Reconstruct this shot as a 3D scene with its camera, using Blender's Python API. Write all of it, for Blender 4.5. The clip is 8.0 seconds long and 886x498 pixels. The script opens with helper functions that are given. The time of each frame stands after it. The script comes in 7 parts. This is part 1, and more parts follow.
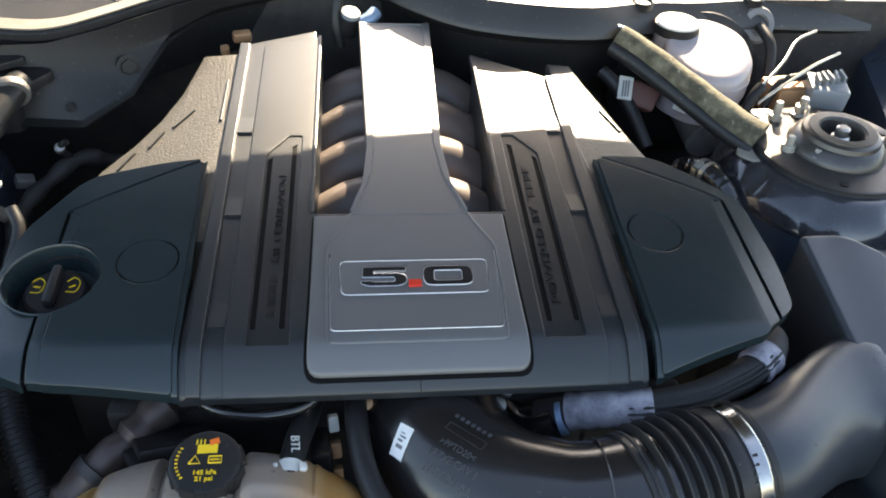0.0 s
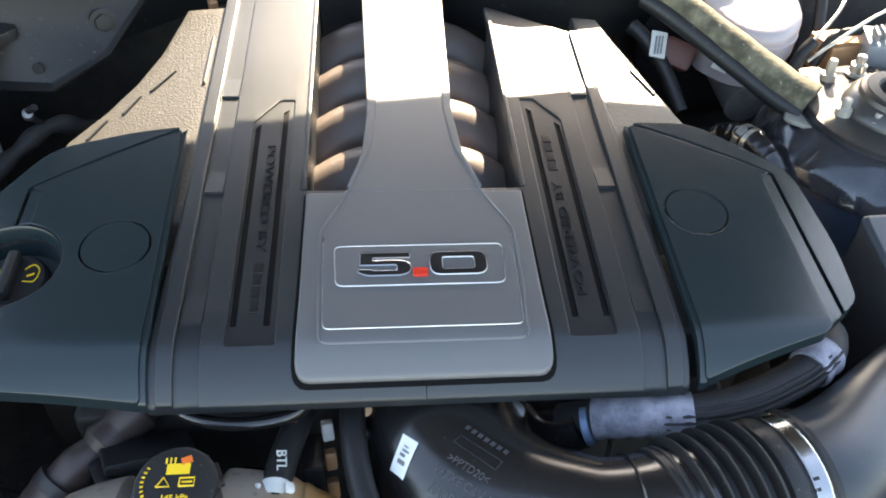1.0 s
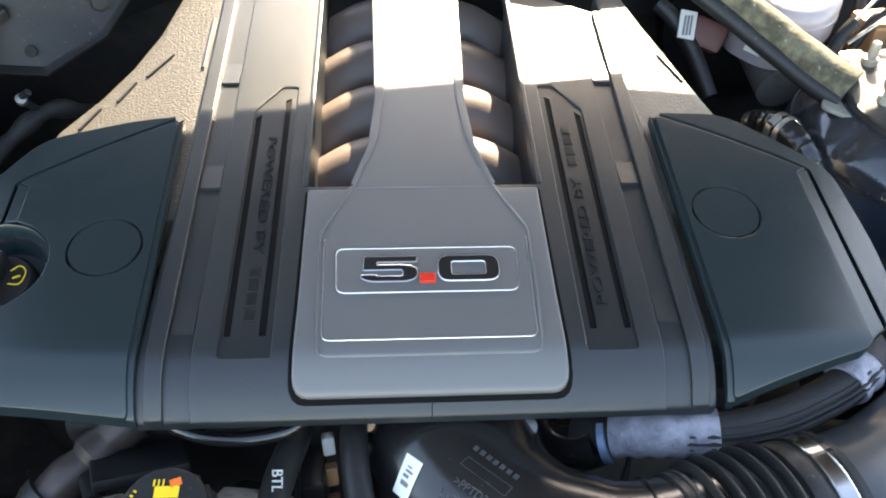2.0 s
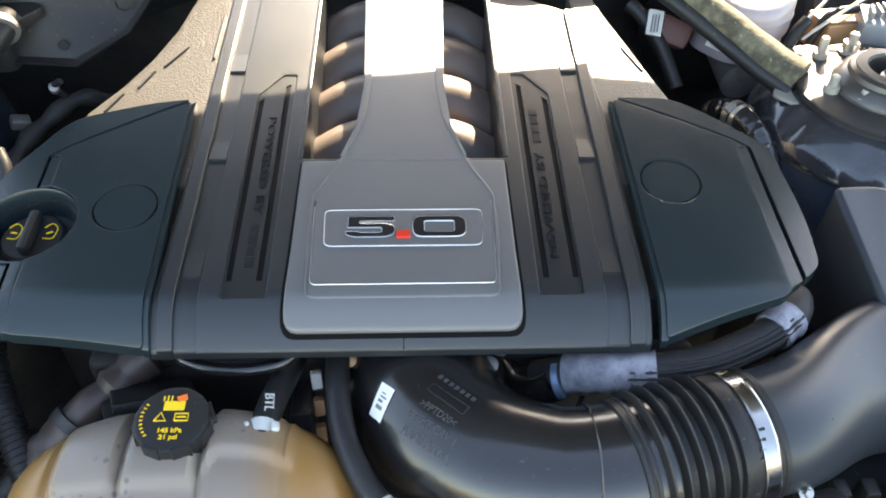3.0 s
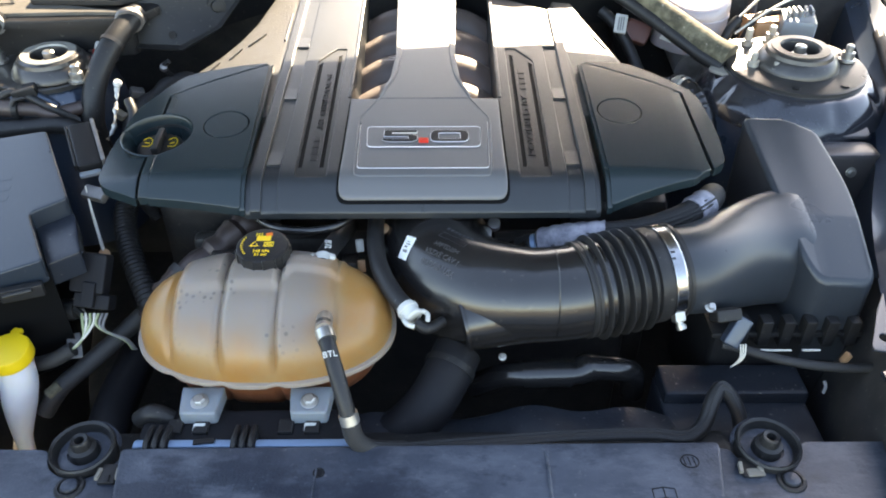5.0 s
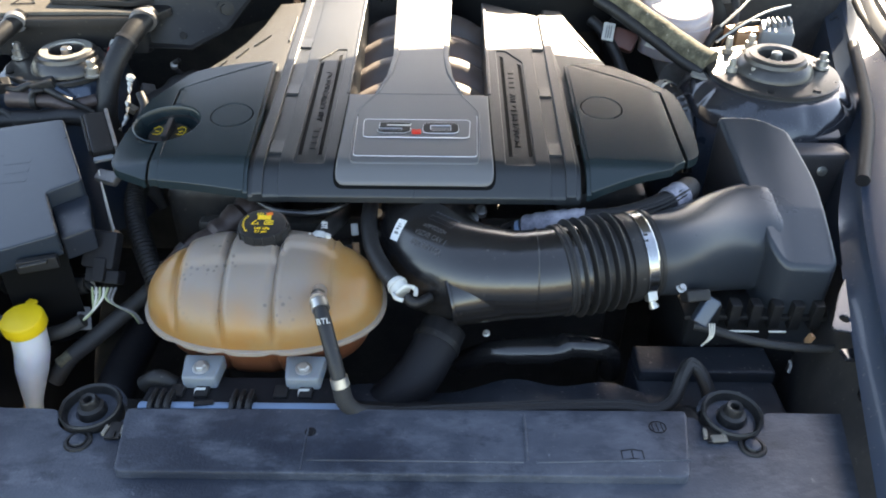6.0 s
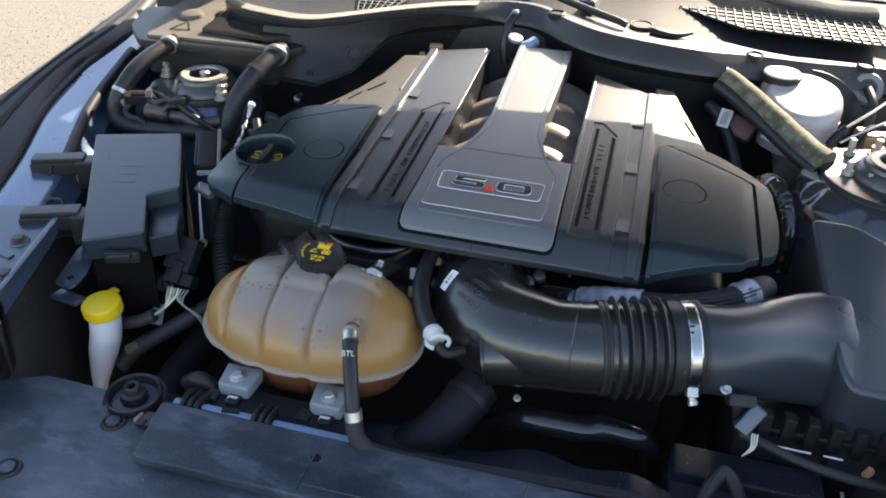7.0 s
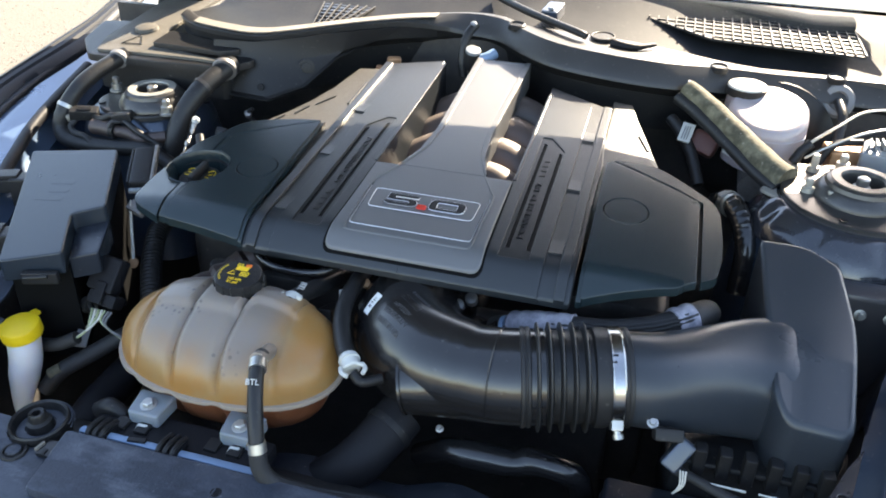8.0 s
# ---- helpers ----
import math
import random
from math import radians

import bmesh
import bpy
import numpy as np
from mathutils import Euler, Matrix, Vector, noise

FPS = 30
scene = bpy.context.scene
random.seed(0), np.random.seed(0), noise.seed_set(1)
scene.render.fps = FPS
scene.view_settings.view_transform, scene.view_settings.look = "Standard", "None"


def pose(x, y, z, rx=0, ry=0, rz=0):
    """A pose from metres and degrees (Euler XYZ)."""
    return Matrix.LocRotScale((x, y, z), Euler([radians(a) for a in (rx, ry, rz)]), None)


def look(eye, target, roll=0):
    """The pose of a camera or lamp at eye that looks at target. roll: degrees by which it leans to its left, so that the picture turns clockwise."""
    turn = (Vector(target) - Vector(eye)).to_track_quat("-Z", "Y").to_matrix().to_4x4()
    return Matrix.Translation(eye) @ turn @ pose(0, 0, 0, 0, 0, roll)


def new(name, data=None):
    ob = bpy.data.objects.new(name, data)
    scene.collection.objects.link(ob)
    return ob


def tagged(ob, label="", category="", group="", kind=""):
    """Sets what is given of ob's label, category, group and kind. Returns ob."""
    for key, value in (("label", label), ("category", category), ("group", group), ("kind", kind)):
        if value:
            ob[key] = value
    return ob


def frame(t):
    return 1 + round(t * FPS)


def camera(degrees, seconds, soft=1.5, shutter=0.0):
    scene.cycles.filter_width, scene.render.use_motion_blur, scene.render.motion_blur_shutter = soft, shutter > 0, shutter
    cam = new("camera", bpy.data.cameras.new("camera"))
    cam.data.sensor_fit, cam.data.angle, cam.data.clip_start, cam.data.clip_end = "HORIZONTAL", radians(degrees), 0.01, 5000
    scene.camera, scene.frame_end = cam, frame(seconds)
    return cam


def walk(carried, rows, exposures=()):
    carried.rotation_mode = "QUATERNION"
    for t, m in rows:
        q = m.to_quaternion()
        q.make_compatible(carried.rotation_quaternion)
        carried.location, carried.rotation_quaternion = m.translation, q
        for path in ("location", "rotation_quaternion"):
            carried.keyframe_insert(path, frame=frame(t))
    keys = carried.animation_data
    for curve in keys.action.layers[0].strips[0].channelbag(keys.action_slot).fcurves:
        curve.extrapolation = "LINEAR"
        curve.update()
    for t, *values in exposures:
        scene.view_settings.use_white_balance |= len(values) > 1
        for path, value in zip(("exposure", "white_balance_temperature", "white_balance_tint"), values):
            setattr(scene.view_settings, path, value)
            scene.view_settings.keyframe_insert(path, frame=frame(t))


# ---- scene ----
cam = camera(59.0, 8.0, soft=1.9)
PATH = [
    (0, (0.06, 0.06, 1.522), (0.266, 1.619, 0.286), 3.6),
    (0.5, (0.07, 0.111, 1.494), (0.258, 1.657, 0.239), 3.3),
    (1, (0.075, 0.149, 1.477), (0.241, 1.645, 0.16), 2.9),
    (1.2, (0.079, 0.165, 1.474), (0.233, 1.645, 0.137), 2.6),
    (2.3, (0.098, 0.202, 1.468), (0.194, 1.647, 0.088), 1.9),
    (2.5, (0.113, 0.187, 1.472), (0.195, 1.633, 0.094), 1.6),
    (3, (0.121, 0.1, 1.497), (0.19, 1.572, 0.145), 1.2),
    (3.5, (0.12, -0.016, 1.504), (0.167, 1.537, 0.245), 1.3),
    (4, (0.112, -0.089, 1.519), (0.145, 1.493, 0.296), 0.8),
    (4.5, (0.138, -0.166, 1.505), (0.156, 1.436, 0.307), 0.6),
    (5, (0.13, -0.243, 1.503), (0.137, 1.369, 0.319), -0.1),
    (5.2, (0.131, -0.265, 1.502), (0.153, 1.353, 0.325), -0.3),
    (6.3, (0.174, -0.325, 1.498), (0.131, 1.346, 0.4), 2.0),
    (6.5, (0.203, -0.32, 1.497), (0.057, 1.368, 0.436), 3.2),
    (7, (0.274, -0.315, 1.501), (-0.125, 1.358, 0.48), 2.8),
    (7.5, (0.309, -0.291, 1.5), (-0.108, 1.389, 0.498), 2.7),
    (8, (0.376, -0.241, 1.494), (-0.079, 1.432, 0.496), 2.0),
]
walk(cam, [(t, look(eye, target, roll)) for t, eye, target, roll in PATH],
     [(0.0, 2.26, 8000, 12), (0.5, 2.33, 8000, 12), (1.0, 2.77, 8000, 12), (2.5, 3.0, 8300, 12), (3.5, 2.72, 8400, 13), (4.5, 2.52, 8200, 13), (5.0, 2.83, 8000, 12), (6.5, 2.26, 7600, 12), (7.0, 2.08, 7400, 12), (7.5, 2.11, 7300, 12), (8.0, 2.42, 7400, 12)])

from mathutils.bvhtree import BVHTree

# ---- light ----
SUN_EL, SUN_AZ = 34.5, 19.0
world = bpy.data.worlds.new("world")
scene.world = world
world.use_nodes = True
wn = world.node_tree
sky = wn.nodes.new("ShaderNodeTexSky")
sky.sky_type = "NISHITA"
sky.sun_disc = False
sky.sun_elevation, sky.sun_rotation = radians(SUN_EL), radians(SUN_AZ)
back = wn.nodes["Background"]
back.inputs["Strength"].default_value = 0.14
wn.links.new(sky.outputs["Color"], back.inputs["Color"])
sun_dir = Vector((math.sin(radians(SUN_AZ)) * math.cos(radians(SUN_EL)), math.cos(radians(SUN_AZ)) * math.cos(radians(SUN_EL)), math.sin(radians(SUN_EL))))
lamp = bpy.data.lights.new("sun", "SUN")
lamp.energy, lamp.angle, lamp.color = 5.0, radians(0.55), (1.0, 0.92, 0.78)
sun = new("sun", lamp)
sun.matrix_world = look(sun_dir * 20, (0, 0, 0))


# ---- materials ----
def material(name, colour, rough=0.5, metal=0.0, spec=0.5, grain=0.0, grain_size=900.0, blotch=0.0, blotch_size=9.0, blotch_colour=None,
             rough_var=0.08, coat=0.0, specks=0.0, speck_colour=(0.5, 0.45, 0.38), subsurface=0.0, wave=None):
    """A surface with fine grain, broad blotches, uneven gloss and, if wanted, dust specks."""
    mat = bpy.data.materials.new(name)
    mat.use_nodes = True
    nt = mat.node_tree
    b = nt.nodes["Principled BSDF"]
    b.inputs["Metallic"].default_value = metal
    b.inputs["Specular IOR Level"].default_value = spec
    if coat:
        b.inputs["Coat Weight"].default_value = coat
        b.inputs["Coat Roughness"].default_value = 0.08
    if subsurface:
        b.inputs["Subsurface Weight"].default_value = subsurface
        b.inputs["Subsurface Radius"].default_value = (0.02, 0.012, 0.006)
    co = nt.nodes.new("ShaderNodeTexCoord")
    n1 = nt.nodes.new("ShaderNodeTexNoise")
    n1.inputs["Scale"].default_value = blotch_size
    n1.inputs["Detail"].default_value = 6.0
    n1.inputs["Roughness"].default_value = 0.62
    nt.links.new(co.outputs["Object"], n1.inputs["Vector"])
    ramp = nt.nodes.new("ShaderNodeMapRange")
    ramp.inputs["From Min"].default_value, ramp.inputs["From Max"].default_value = 0.38, 0.68
    nt.links.new(n1.outputs["Fac"], ramp.inputs["Value"])
    mix = nt.nodes.new("ShaderNodeMix")
    mix.data_type = "RGBA"
    mul = nt.nodes.new("ShaderNodeMath")
    mul.operation = "MULTIPLY"
    mul.inputs[1].default_value = blotch if blotch else 0.15
    nt.links.new(ramp.outputs["Result"], mul.inputs[0])
    nt.links.new(mul.outputs[0], mix.inputs["Factor"])
    mix.inputs["A"].default_value = (*colour, 1)
    dull = blotch_colour or tuple(min(1, c * 1.25 + 0.01) for c in colour)
    mix.inputs["B"].default_value = (*dull, 1)
    out = mix.outputs["Result"]
    if specks:
        n3 = nt.nodes.new("ShaderNodeTexNoise")
        n3.inputs["Scale"].default_value = 160.0
        n3.inputs["Detail"].default_value = 3.0
        nt.links.new(co.outputs["Object"], n3.inputs["Vector"])
        cut = nt.nodes.new("ShaderNodeMapRange")
        cut.inputs["From Min"].default_value, cut.inputs["From Max"].default_value = 0.66, 0.76
        cut.inputs["To Max"].default_value = specks
        nt.links.new(n3.outputs["Fac"], cut.inputs["Value"])
        mix2 = nt.nodes.new("ShaderNodeMix")
        mix2.data_type = "RGBA"
        nt.links.new(cut.outputs["Result"], mix2.inputs["Factor"])
        nt.links.new(out, mix2.inputs["A"])
        mix2.inputs["B"].default_value = (*speck_colour, 1)
        out = mix2.outputs["Result"]
    nt.links.new(out, b.inputs["Base Color"])
    rr = nt.nodes.new("ShaderNodeMapRange")
    rr.inputs["To Min"].default_value, rr.inputs["To Max"].default_value = max(0.02, rough - rough_var), min(1, rough + rough_var)
    nt.links.new(n1.outputs["Fac"], rr.inputs["Value"])
    nt.links.new(rr.outputs["Result"], b.inputs["Roughness"])
    if grain:
        n2 = nt.nodes.new("ShaderNodeTexNoise")
        n2.inputs["Scale"].default_value = grain_size
        n2.inputs["Detail"].default_value = 2.0
        nt.links.new(co.outputs["Object"], n2.inputs["Vector"])
        bump = nt.nodes.new("ShaderNodeBump")
        bump.inputs["Strength"].default_value = grain
        bump.inputs["Distance"].default_value = 0.001
        nt.links.new(n2.outputs["Fac"], bump.inputs["Height"])
        nt.links.new(bump.outputs["Normal"], b.inputs["Normal"])
    return mat


COVER = material("cover_plastic", (0.015, 0.0180, 0.0205), 0.36, spec=0.6, grain=0.22, grain_size=1100, blotch=0.25, rough_var=0.05)
LID = material("lid_plastic", (0.0122, 0.0216, 0.0252), 0.25, spec=0.50, grain=0.10, grain_size=1300, blotch=0.06, rough_var=0.015)
SILVER = material("panel_silver", (0.145, 0.145, 0.146), 0.44, metal=0.4, grain=0.1, grain_size=1500, blotch=0.12, rough_var=0.04)
CHROME = material("bright_edge", (0.60, 0.61, 0.63), 0.28, metal=0.9, rough_var=0.05)
BLACK = material("black_plastic", (0.016, 0.016, 0.017), 0.40, spec=0.28, grain=0.2, blotch=0.35, blotch_colour=(0.030, 0.029, 0.028), specks=0.12)
# airbox plastic made lighter for settled dust and for the sky sheen
AIRLID = material("airbox_dust_and_sheen", (0.027, 0.033, 0.041), 0.30, spec=0.5, grain=0.12, grain_size=1000, blotch=0.35, blotch_size=14, blotch_colour=(0.038, 0.040, 0.044), specks=0.04)
BLACK_FINE = material("airbox_plastic", (0.017, 0.022, 0.031), 0.24, spec=0.4, grain=0.18, grain_size=1000, blotch=0.3, blotch_colour=(0.030, 0.034, 0.038), specks=0.15)
# cover plastic taken darker to paint the shade in the sunk strip
STRIP_SHADED = material("shaded_strip_plastic", (0.0105, 0.0125, 0.0142), 0.38, spec=0.5, grain=0.2, grain_size=1100, blotch=0.2)
# matt black put in for shade: grooves, panel gap, below the fuse lid
GAP_SHADE = material("gap_shade_black", (0.005, 0.0052, 0.0056), 0.6, spec=0.06, blotch=0.1)
OUTER = material("dark_fender_paint", (0.012, 0.015, 0.021), 0.5, spec=0.16, blotch=0.3, specks=0.03)
# dusty tray plastic with the sun's brightness put into its tan
TRAY_SUNLIT = material("sunlit_dusty_plastic", (0.115, 0.105, 0.088), 0.6, spec=0.3, grain=0.4, grain_size=500, blotch=0.7, blotch_size=22, blotch_colour=(0.075, 0.068, 0.058), specks=0.2)
GLOSS_BLACK = material("intake_plastic", (0.012, 0.0115, 0.012), 0.21, spec=0.75, grain=0.06, grain_size=300, blotch=0.3, blotch_colour=(0.024, 0.022, 0.021), specks=0.05)
RUBBER = material("rubber", (0.017, 0.017, 0.018), 0.42, spec=0.38, grain=0.2, grain_size=600, blotch=0.4, blotch_colour=(0.032, 0.031, 0.03), specks=0.12)
SHROUD = material("shroud_plastic", (0.010, 0.013, 0.019), 0.42, spec=0.45, grain=0.3, grain_size=300, blotch=0.6, blotch_size=26, blotch_colour=(0.030, 0.034, 0.042), specks=0.35)
BRAID = material("braided_sleeve", (0.02, 0.02, 0.021), 0.65, grain=0.7, grain_size=520, blotch=0.3)
FABRIC = material("white_fleece", (0.38, 0.37, 0.42), 0.9, grain=0.8, grain_size=420, blotch=1.0, blotch_size=55, blotch_colour=(0.13, 0.135, 0.17))
RUNNER = material("runner_plastic", (0.13, 0.10, 0.088), 0.42, grain=0.25, grain_size=500, blotch=0.4, blotch_colour=(0.17, 0.135, 0.118))
TRIM = material("weatherstrip_black", (0.012, 0.012, 0.014), 0.5, spec=0.15, grain=0.2, blotch=0.3, specks=0.03)
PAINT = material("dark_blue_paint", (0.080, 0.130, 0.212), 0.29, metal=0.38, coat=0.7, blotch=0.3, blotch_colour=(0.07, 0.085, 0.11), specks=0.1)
# the blue body paint again, darkened for the shaded strut tower
SHADED_BLUE = material("shaded_blue_paint", (0.036, 0.054, 0.086), 0.34, metal=0.3, coat=0.4, blotch=0.5, blotch_colour=(0.075, 0.075, 0.078), specks=0.2)
# navy parts, plus body blue darkened for shaded right flange and tower sides
NAVY_SHADED = material("navy_and_shaded_paint", (0.032, 0.050, 0.082), 0.30, metal=0.25, coat=0.4, blotch=0.4, blotch_colour=(0.05, 0.055, 0.065), specks=0.15)
DUST = material("dust_film", (0.22, 0.20, 0.165), 0.7, grain=0.4, grain_size=500, blotch=0.6, blotch_size=40, blotch_colour=(0.13, 0.115, 0.095), specks=0.3)
FUSEP = material("fuse_box_plastic", (0.016, 0.023, 0.032), 0.30, spec=0.5, grain=0.12, grain_size=900, blotch=0.3, blotch_colour=(0.026, 0.034, 0.044), specks=0.05)
DARKPAINT = material("black_paint", (0.030, 0.033, 0.042), 0.22, metal=0.3, coat=0.9, blotch=0.4, blotch_colour=(0.060, 0.055, 0.055), specks=0.10)
PIPE = material("brown_pipe", (0.065, 0.046, 0.042), 0.42, metal=0.3, blotch=0.6, blotch_size=30, blotch_colour=(0.11, 0.088, 0.078))
SHOULDER = material("grained_plastic", (0.070, 0.065, 0.056), 0.42, grain=0.9, grain_size=420, blotch=0.5, blotch_size=14, blotch_colour=(0.075, 0.068, 0.058), specks=0.25)
# grey-brown that paints the warm reflections on the dark glossy inner wing
WING_SHEEN = material("wing_sheen_paint", (0.075, 0.072, 0.078), 0.38, metal=0.3, coat=0.3, blotch=0.5, blotch_colour=(0.12, 0.105, 0.095), specks=0.15)
DUSTY = material("dusty_steel", (0.40, 0.38, 0.33), 0.42, metal=0.35, blotch=0.6, blotch_size=30, blotch_colour=(0.26, 0.24, 0.21))
CLAMP = material("clamp_steel", (0.42, 0.42, 0.42), 0.20, metal=1.0, blotch=0.3, blotch_size=60, blotch_colour=(0.25, 0.25, 0.25))
ZINC = material("zinc_steel", (0.52, 0.51, 0.48), 0.36, metal=0.9, blotch=0.5, blotch_size=40, blotch_colour=(0.36, 0.34, 0.31))
TOWER = material("tower_steel", (0.060, 0.058, 0.057), 0.30, metal=0.55, blotch=0.5, blotch_colour=(0.15, 0.14, 0.13), specks=0.2)
WHITE = material("white_plastic", (0.60, 0.60, 0.56), 0.45, blotch=0.4, blotch_size=30, blotch_colour=(0.44, 0.43, 0.39))
LABEL = material("label_paper", (0.82, 0.82, 0.80), 0.5, blotch=0.1)
FROST = material("frosted_plastic", (0.20, 0.22, 0.24), 0.45, blotch=0.3, blotch_size=25, subsurface=0.3)
WASHER = material("milky_plastic", (0.62, 0.63, 0.66), 0.45, blotch=0.4, blotch_size=20, blotch_colour=(0.5, 0.5, 0.52), subsurface=0.3)
YELLOW = material("yellow_plastic", (0.80, 0.55, 0.015), 0.42, grain=0.1, blotch=0.3, blotch_colour=(0.70, 0.44, 0.01))
INK = material("yellow_print", (0.85, 0.55, 0.02), 0.5)
RED = material("red_badge", (0.62, 0.03, 0.012), 0.35)
INK_RED = material("orange_print", (0.85, 0.16, 0.02), 0.5)
LETTER = material("badge_black", (0.008, 0.008, 0.009), 0.3)
MOULD = material("moulded_plastic_text", (0.060, 0.060, 0.063), 0.5)
PRINT = material("grey_print", (0.17, 0.17, 0.175), 0.6)
FOAM = material("foam_wrap", (0.060, 0.054, 0.034), 0.85, grain=0.9, grain_size=140, blotch=1.0, blotch_size=55, blotch_colour=(0.190, 0.172, 0.115), specks=0.5)
BRAKE = material("brake_reservoir_plastic", (0.37, 0.335, 0.35), 0.4, blotch=0.5, blotch_size=18, blotch_colour=(0.27, 0.235, 0.26), subsurface=0.25)
GREASE = material("dark_engine_metal", (0.030, 0.029, 0.030), 0.5, metal=0.2, blotch=0.7, blotch_size=20, blotch_colour=(0.075, 0.068, 0.062), specks=0.15)
ALLOY = material("cast_alloy", (0.30, 0.29, 0.285), 0.5, metal=0.7, grain=0.4, grain_size=300, blotch=0.7, blotch_size=30, blotch_colour=(0.15, 0.14, 0.135))
COPPER = material("tan_terminal", (0.42, 0.24, 0.13), 0.45, metal=0.4)
WIRE_G = material("green_wire", (0.32, 0.36, 0.20), 0.5)
WIRE_W = material("pale_wire", (0.62, 0.60, 0.55), 0.5)
BLUE_STEEL = material("blue_radiator_edge", (0.20, 0.30, 0.44), 0.45, metal=0.3, blotch=0.4)
# cowl plastic in a paler, glossier copy for the sunlit rim
COWL_SUNLIT = material("sunlit_cowl_plastic", (0.034, 0.033, 0.033), 0.40, spec=0.5, grain=0.3, grain_size=700, blotch=0.5, blotch_colour=(0.055, 0.052, 0.050), specks=0.15)
COWL = material("cowl_plastic", (0.020, 0.0195, 0.020), 0.52, spec=0.2, grain=0.3, grain_size=700, blotch=0.5, blotch_colour=(0.048, 0.045, 0.043), specks=0.15)
GROUND = material("gravel_ground", (0.165, 0.146, 0.120), 0.95, grain=1.0, grain_size=110, blotch=1.0, blotch_size=85, blotch_colour=(0.07, 0.062, 0.05), specks=0.8, speck_colour=(0.26, 0.235, 0.195))
# cowl plastic in a dark copy that paints the panel behind as shaded
COWL_SHADED = material("shaded_cowl_plastic", (0.014, 0.015, 0.017), 0.58, spec=0.07, grain=0.2, grain_size=700, blotch=0.4, blotch_colour=(0.045, 0.045, 0.047), specks=0.1)
PINK = material("dusty_red_plastic", (0.12, 0.045, 0.038), 0.55, blotch=0.5, blotch_colour=(0.08, 0.04, 0.036))

glass = bpy.data.materials.new("windscreen_glass")
glass.use_nodes = True
gb = glass.node_tree.nodes["Principled BSDF"]
gb.inputs["Base Color"].default_value = (0.75, 0.82, 0.82, 1)
gb.inputs["Roughness"].default_value = 0.02
gb.inputs["Transmission Weight"].default_value = 1.0


def tank_material():
    """Aged translucent tank: amber where the coolant stands and has stained it, milky with mineral specks over the crown."""
    mat = material("amber_tank", (0.335, 0.163, 0.047), 0.32, blotch=0.8, blotch_size=22, blotch_colour=(0.31, 0.195, 0.085), subsurface=0.25, grain=0.10, grain_size=220)
    nt = mat.node_tree
    b = nt.nodes["Principled BSDF"]
    old = b.inputs["Base Color"].links[0].from_socket
    co = nt.nodes.new("ShaderNodeTexCoord")
    sep = nt.nodes.new("ShaderNodeSeparateXYZ")
    nt.links.new(co.outputs["Object"], sep.inputs[0])
    nz = nt.nodes.new("ShaderNodeTexNoise")
    nz.inputs["Scale"].default_value = 18.0
    nt.links.new(co.outputs["Object"], nz.inputs["Vector"])

    def ramp(src, a, c):
        r = nt.nodes.new("ShaderNodeMapRange")
        r.interpolation_type = "SMOOTHSTEP"
        r.inputs["From Min"].default_value, r.inputs["From Max"].default_value = a, c
        nt.links.new(src, r.inputs["Value"])
        return r.outputs["Result"]

    def maths(op, a, c):
        m = nt.nodes.new("ShaderNodeMath")
        m.operation = op
        for k, v in enumerate((a, c)):
            if isinstance(v, float):
                m.inputs[k].default_value = v
            else:
                nt.links.new(v, m.inputs[k])
        return m.outputs[0]

    up = ramp(maths("ADD", sep.outputs["Z"], maths("MULTIPLY", nz.outputs["Fac"], 0.040)), 0.056, 0.094)
    mid = maths("MULTIPLY", ramp(sep.outputs["X"], -0.100, -0.078), ramp(sep.outputs["X"], 0.100, 0.045))
    milk = maths("MULTIPLY", maths("MULTIPLY", up, mid), 0.88)
    mx = nt.nodes.new("ShaderNodeMix")
    mx.data_type = "RGBA"
    nt.links.new(milk, mx.inputs["Factor"])
    nt.links.new(old, mx.inputs["A"])
    mx.inputs["B"].default_value = (0.225, 0.198, 0.176, 1)
    vo = nt.nodes.new("ShaderNodeTexVoronoi")
    vo.inputs["Scale"].default_value = 120.0
    nt.links.new(co.outputs["Object"], vo.inputs["Vector"])
    spot = maths("MULTIPLY", maths("MULTIPLY", ramp(vo.outputs["Distance"], 0.36, 0.16), ramp(nz.outputs["Fac"], 0.47, 0.56)), maths("MULTIPLY", milk, 0.8))
    m2 = nt.nodes.new("ShaderNodeMix")
    m2.data_type = "RGBA"
    nt.links.new(spot, m2.inputs["Factor"])
    nt.links.new(mx.outputs["Result"], m2.inputs["A"])
    m2.inputs["B"].default_value = (0.085, 0.074, 0.068, 1)
    nt.links.new(m2.outputs["Result"], b.inputs["Base Color"])
    return mat


